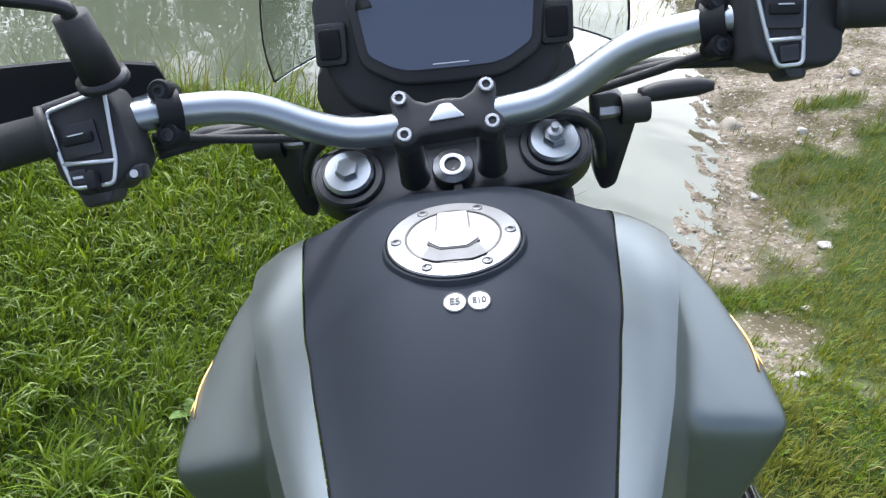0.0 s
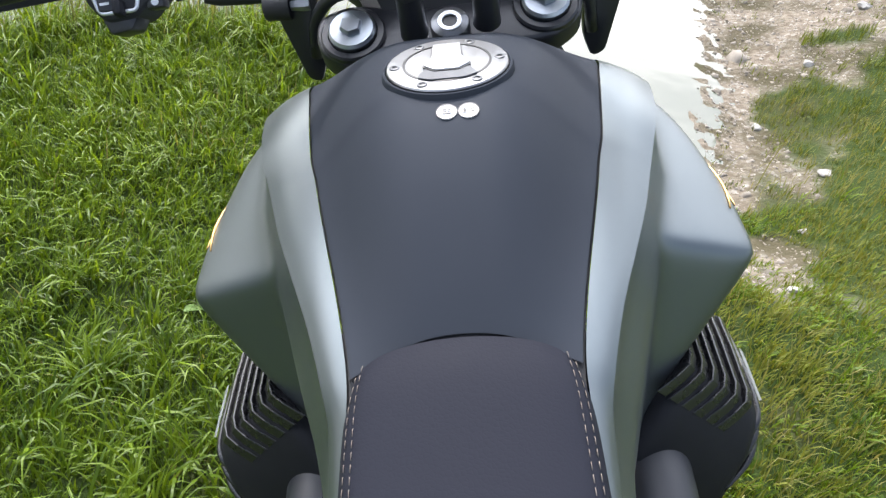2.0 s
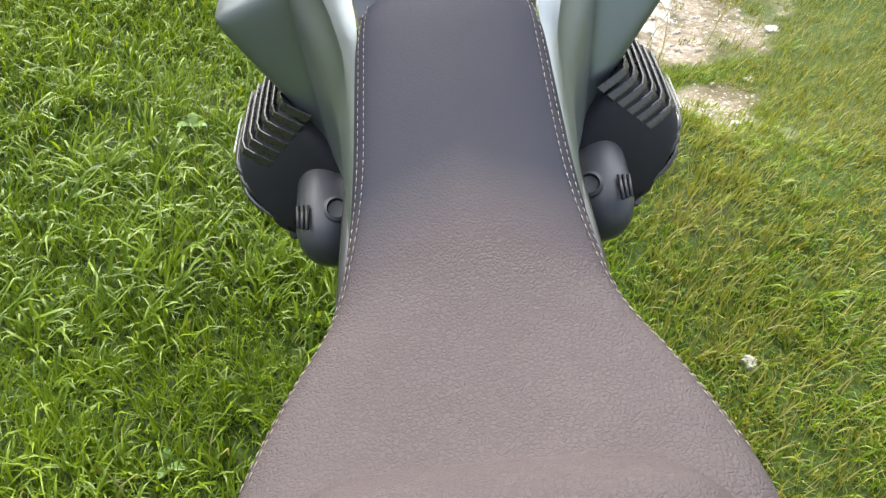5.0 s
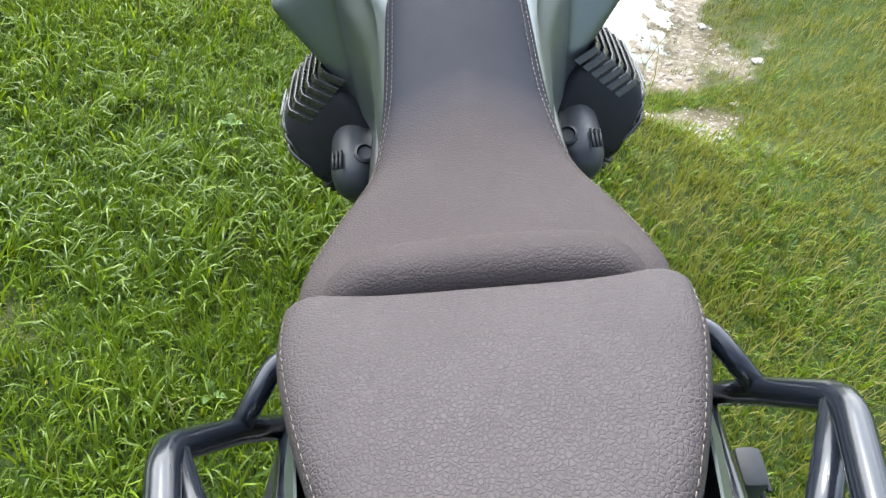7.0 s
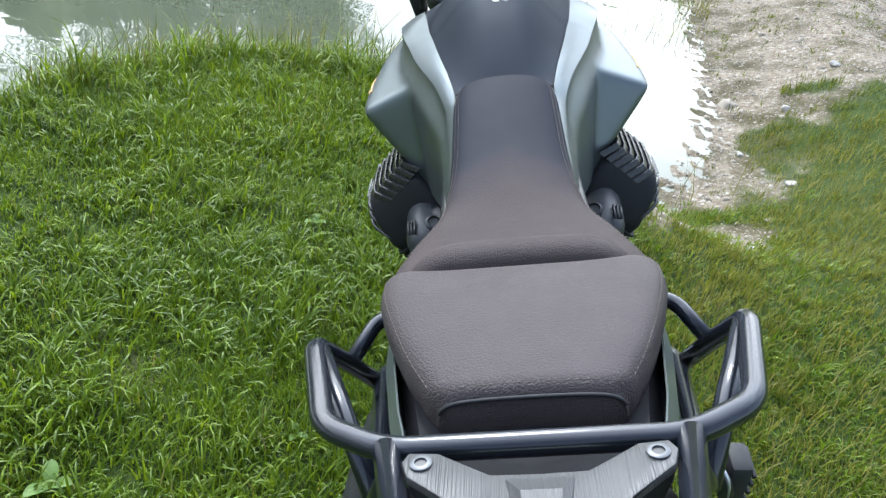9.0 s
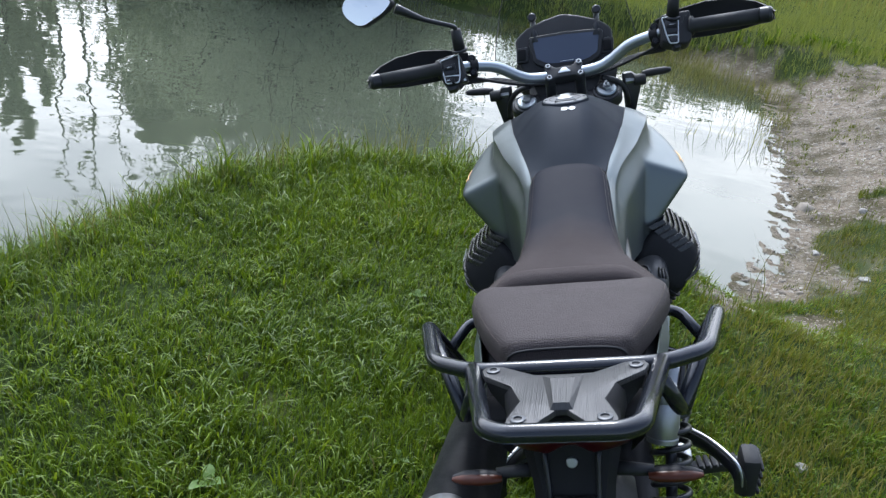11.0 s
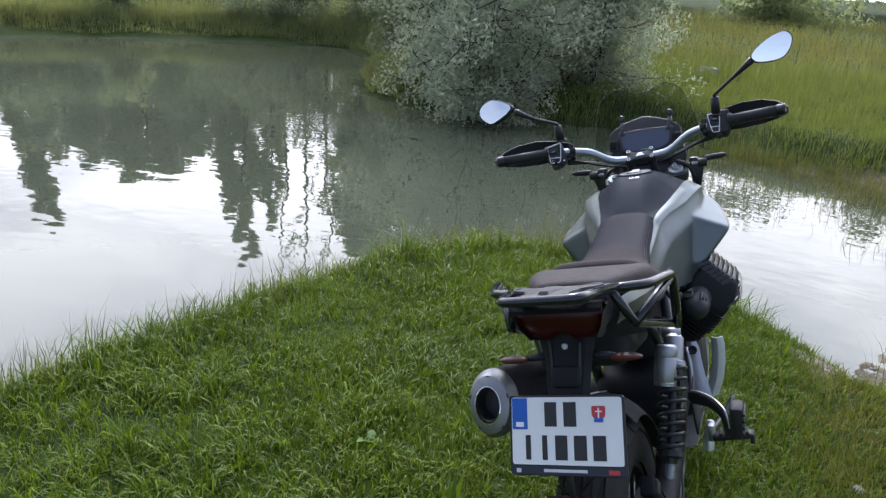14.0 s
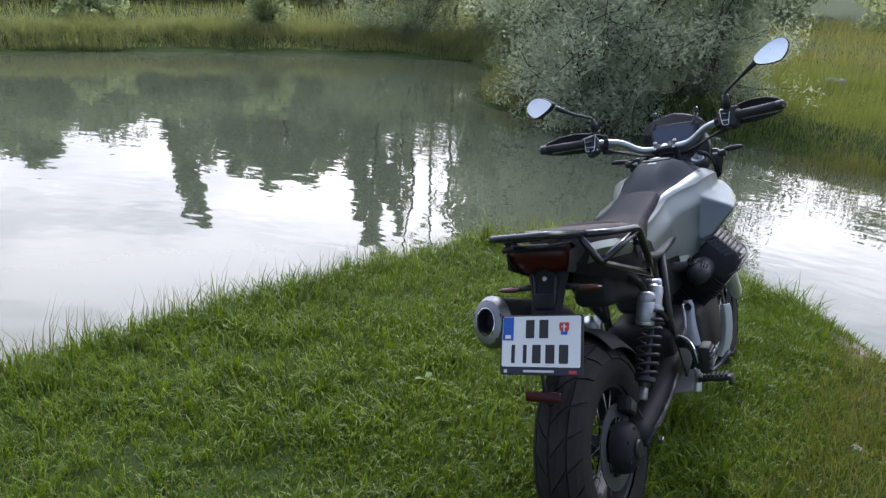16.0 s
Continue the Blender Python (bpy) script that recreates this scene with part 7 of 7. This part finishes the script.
# mirrors
LEFT_GLASS = ((0.067, 0.004), (0.052, 0.018), (0.027, 0.031), (-0.010, 0.042), (-0.038, 0.037), (-0.064, 0.016), (-0.068, -0.006), (-0.055, -0.026), (-0.028, -0.045), (-0.010, -0.046), (0.015, -0.034), (0.045, -0.018))
RIGHT_GLASS = ((-0.064, -0.026), (-0.052, -0.044), (-0.024, -0.050), (0.010, -0.050), (0.036, -0.044), (0.056, -0.020), (0.064, 0.003), (0.064, 0.018), (0.050, 0.036), (0.030, 0.036), (0.002, 0.028), (-0.032, 0.008), (-0.054, -0.010))
for side, centre, shape, rise, turn, stem in ((-1, (-0.436, 0.862, 1.328), LEFT_GLASS, 73, -9, [(-0.245, 0.936, 1.189), (-0.247, 0.930, 1.237), (-0.253, 0.925, 1.247), (-0.312, 0.894, 1.276), (-0.371, 0.868, 1.314)]),
                                              (1, (0.450, 0.935, 1.380), RIGHT_GLASS, 84, 6, [(0.2665, 0.985, 1.194), (0.270, 0.975, 1.246), (0.274, 0.972, 1.257), (0.330, 0.955, 1.299), (0.394, 0.942, 1.346)])):
    mm = Matrix.Translation(centre) @ pose(0, 0, 0, rise, 0, turn)
    outline = round_outline(shape, 0.012, 3)
    bm = slab(outline, 0.020, mm, 0.002, 2)
    bmesh.ops.recalc_face_normals(bm, faces=bm.faces)
    mirror = part("mirror", bm, M["matte_black"], label="black teardrop rear-view mirror")
    dome = [[mm @ Vector((x * 0.94 * f, y * 0.93 * f, 0.0040 - ((x * f) ** 2 + (y * f) ** 2) / (2 * 1.5))) for x, y in outline + outline[:1]] for f in (0.02, 0.2, 0.4, 0.6, 0.8, 1.0)]
    part("mirror_glass", sheet(dome), M["mirror"], mirror, "slightly domed mirror glass")
    part("mirror_stem", tube(stem[1:], [0.0062, 0.0055, 0.0058, 0.012], 10, 4), M["gloss_black"], mirror)
    part("stem_base", tube([Vector(stem[0]), Vector(stem[1])], [0.0150, 0.0125], 18), M["rubber"], mirror)
    part("stem_flange", tube([Vector(stem[0]) - (Vector(stem[1]) - Vector(stem[0])) * 0.12, Vector(stem[0])], [0.0195, 0.0190], 20), M["gloss_black"], mirror)

# -- instrument, fairing and screen (fixed to the frame)
DS = Matrix.Translation((0.008, 1.138, 1.108)) @ pose(0, 0, 0, 62, 0, 0)
dash_half = [(0.0, -0.045), (0.052, -0.043), (0.090, -0.022), (0.100, 0.050), (0.0, 0.054)]
dash = part("instrument", slab(round_outline([(x, y) for x, y in dash_half] + [(-x, y) for x, y in dash_half[-2:0:-1]], 0.012), 0.035, DS, 0.004, 3), M["matte_black"], label="black instrument with a flat colour screen")
scr = [(0.0, -0.030), (0.042, -0.0295), (0.058, -0.025), (0.081, -0.011), (0.088, 0.042), (0.0, 0.045)]
part("display", slab(round_outline(scr + [(-x, y) for x, y in scr[-2:0:-1]], 0.006), 0.002, DS @ pose(0, 0, 0.0015)), M["screen"], dash, "dark blue-grey switched-off display")
part("print_bar", block((0.036, 0.0010, 0.0003), DS @ pose(0, -0.0255, 0.0018)), M["light_grey_print"], dash)
part("dash_bracket", slab(round_outline([(-0.095, 0.045), (0.095, 0.045), (0.060, -0.040), (-0.060, -0.040)], 0.012), 0.010, DS @ pose(-0.006, -0.105, -0.024), 0.003), M["matte_black"], dash)
shroud_half = [(0.0, -0.078), (0.055, -0.076), (0.100, -0.060), (0.116, -0.035), (0.128, 0.000), (0.130, 0.052), (0.098, 0.078), (0.050, 0.096), (0.0, 0.108)]
part("shroud", slab(round_outline(shroud_half + [(-x, y) for x, y in shroud_half[-2:0:-1]], 0.014), 0.030, DS @ pose(-0.006, 0, -0.012), 0.008, 3), M["matte_black"], dash, "black plastic shroud round the screen")
for side in (-1, 1):
    part("socket_rim", slab(round_outline([(-0.016, -0.021), (0.016, -0.021), (0.018, 0.021), (-0.014, 0.021)], 0.006), 0.012, DS @ pose(side * 0.113 - 0.006, 0.004, -0.004), 0.003), M["matte_black"], dash)
    part("socket", slab(round_outline([(-0.011, -0.015), (0.011, -0.015), (0.012, 0.015), (-0.010, 0.015)], 0.005), 0.004, DS @ pose(side * 0.113 - 0.006, 0.004, -0.0005), 0.002), M["plastic_black"], dash)
shell = []
for y, w, hi, lo in ((1.13, 0.100, 1.06, 0.96), (1.17, 0.140, 1.13, 0.95), (1.22, 0.135, 1.15, 0.95), (1.27, 0.100, 1.12, 0.97), (1.30, 0.055, 1.07, 1.00)):
    shell.append([(w * math.cos(a), y, (hi + lo) / 2 + (hi - lo) / 2 * math.sin(a)) for a in np.linspace(-math.pi, math.pi, 25)])
part("headlight_fairing", sheet(shell), M["matte_black"], label="black headlight fairing")
# the screen is a shallow curve, widest low down, with two bumps along its top
SCREEN_TOP = ((0.000, 1.276), (0.030, 1.279), (0.058, 1.296), (0.088, 1.304), (0.122, 1.293), (0.148, 1.268), (0.160, 1.225))
rows = []
for s in np.linspace(0, 1, 14):
    row = []
    for u in np.linspace(-1, 1, 41):
        top_z = float(np.interp(abs(u) * 0.160, [p[0] for p in SCREEN_TOP], [p[1] for p in SCREEN_TOP]))
        low_z = 1.075 - 0.025 * abs(u) ** 3
        z = low_z + (top_z - low_z) * s
        x = u * (0.160 + 0.034 * float(smooth01((1.27 - z) / 0.20)))
        row.append((0.004 + x, 1.258 - 1.85 * x * x - 0.28 * (z - 1.10), z))
    rows.append(row)
screen = part("windscreen", sheet(rows, 0.003), M["smoke"], label="smoked clear windscreen with a scalloped top")
screen.visible_shadow = False
rim = [row[0] for row in rows] + rows[-1] + [row[-1] for row in rows[::-1]] + rows[0][::-1]
part("edge", tube([Vector(p) for p in rim], 0.0013, 6), M["gloss_black"], screen, "dark polished edge of the screen")
for side in (-1, 1):
    knob = part("screen_mount", tube([(0.008 + side * 0.080, 1.155, 1.135), (0.008 + side * 0.084, 1.195, 1.165), (0.008 + side * 0.086, 1.212, 1.188)], [0.010, 0.009, 0.007], 10), M["gloss_black"], label="black screen mount")
    part("mount_knob", lathe([(0.012, 0.0), (0.012, 0.010), (0.009, 0.013), (0.0, 0.013)], along((0.008 + side * 0.086, 1.214, 1.190), (0, -0.85, 0.5)), 16), M["gloss_black"], knob)
    # front indicators on their stays
    blade = round_outline([(0.148, 1.032), (0.176, 1.032), (0.198, 0.998), (0.178, 0.916), (0.162, 0.910), (0.152, 0.935)], 0.008)
    bm = slab([(side * x, z) for x, z in (blade if side > 0 else blade[::-1])], 0.016, Matrix.Translation((0, 1.132, 0)) @ pose(0, 0, 0, 90, 0, 0), 0.004)
    bmesh.ops.recalc_face_normals(bm, faces=bm.faces)
    stay = part("fairing_stay", bm, M["gloss_black"], label="flat black fairing stay")
    part("stay_boss", lathe([(0.0155, -0.014), (0.0155, 0.013), (0.0135, 0.016), (0.0, 0.016)], along((side * 0.193, 1.134, 1.010), (side, 0, 0)), 22), M["rubber"], stay)
    part("bolt", lathe([(0.0, -0.036), (0.008, -0.036), (0.008, -0.026), (0.006, -0.014)], along((side * 0.193, 1.134, 1.010), (side, 0, 0)), 6), M["cast_alu"], stay)
    part("front_indicator", tube([(side * 0.200, 1.138, 1.022), (side * 0.222, 1.140, 1.024), (side * 0.258, 1.138, 1.026), (side * 0.275, 1.135, 1.027)], [0.008, 0.0105, 0.0098, 0.005], 12, 3), M["matte_black"], stay, "black flat front indicator")
    part("frame_loop", bent([(side * 0.095, 1.100, 1.035), (side * 0.132, 1.115, 1.022), (side * 0.156, 1.128, 0.990), (side * 0.162, 1.134, 0.945)], 0.0075, 0.03), M["gloss_black"], stay)
    part("radiator_trim", block((0.05, 0.05, 0.10), pose(side * 0.10, 1.10, 0.90, 20, 0, 0), 0.012), M["matte_black"])

# front wheel and fender, below the tank
FRONT = Vector((0, 0.020 + 0.335, -0.672))
wheel("front_tyre", FRONT, 0.330, 0.085, 0.055, STEER, "black block-tread front tyre", 24)
part("front_fender", sheet([[(x, FRONT.y + 0.375 * math.sin(a), FRONT.z + 0.375 * math.cos(a) - 0.05 * (abs(x) / 0.07) ** 2) for x in np.linspace(-0.07, 0.07, 9)] for a in np.radians(np.linspace(-70, 45, 14))], 0.003), M["olive_green"], m=STEER, label="olive-grey front fender")
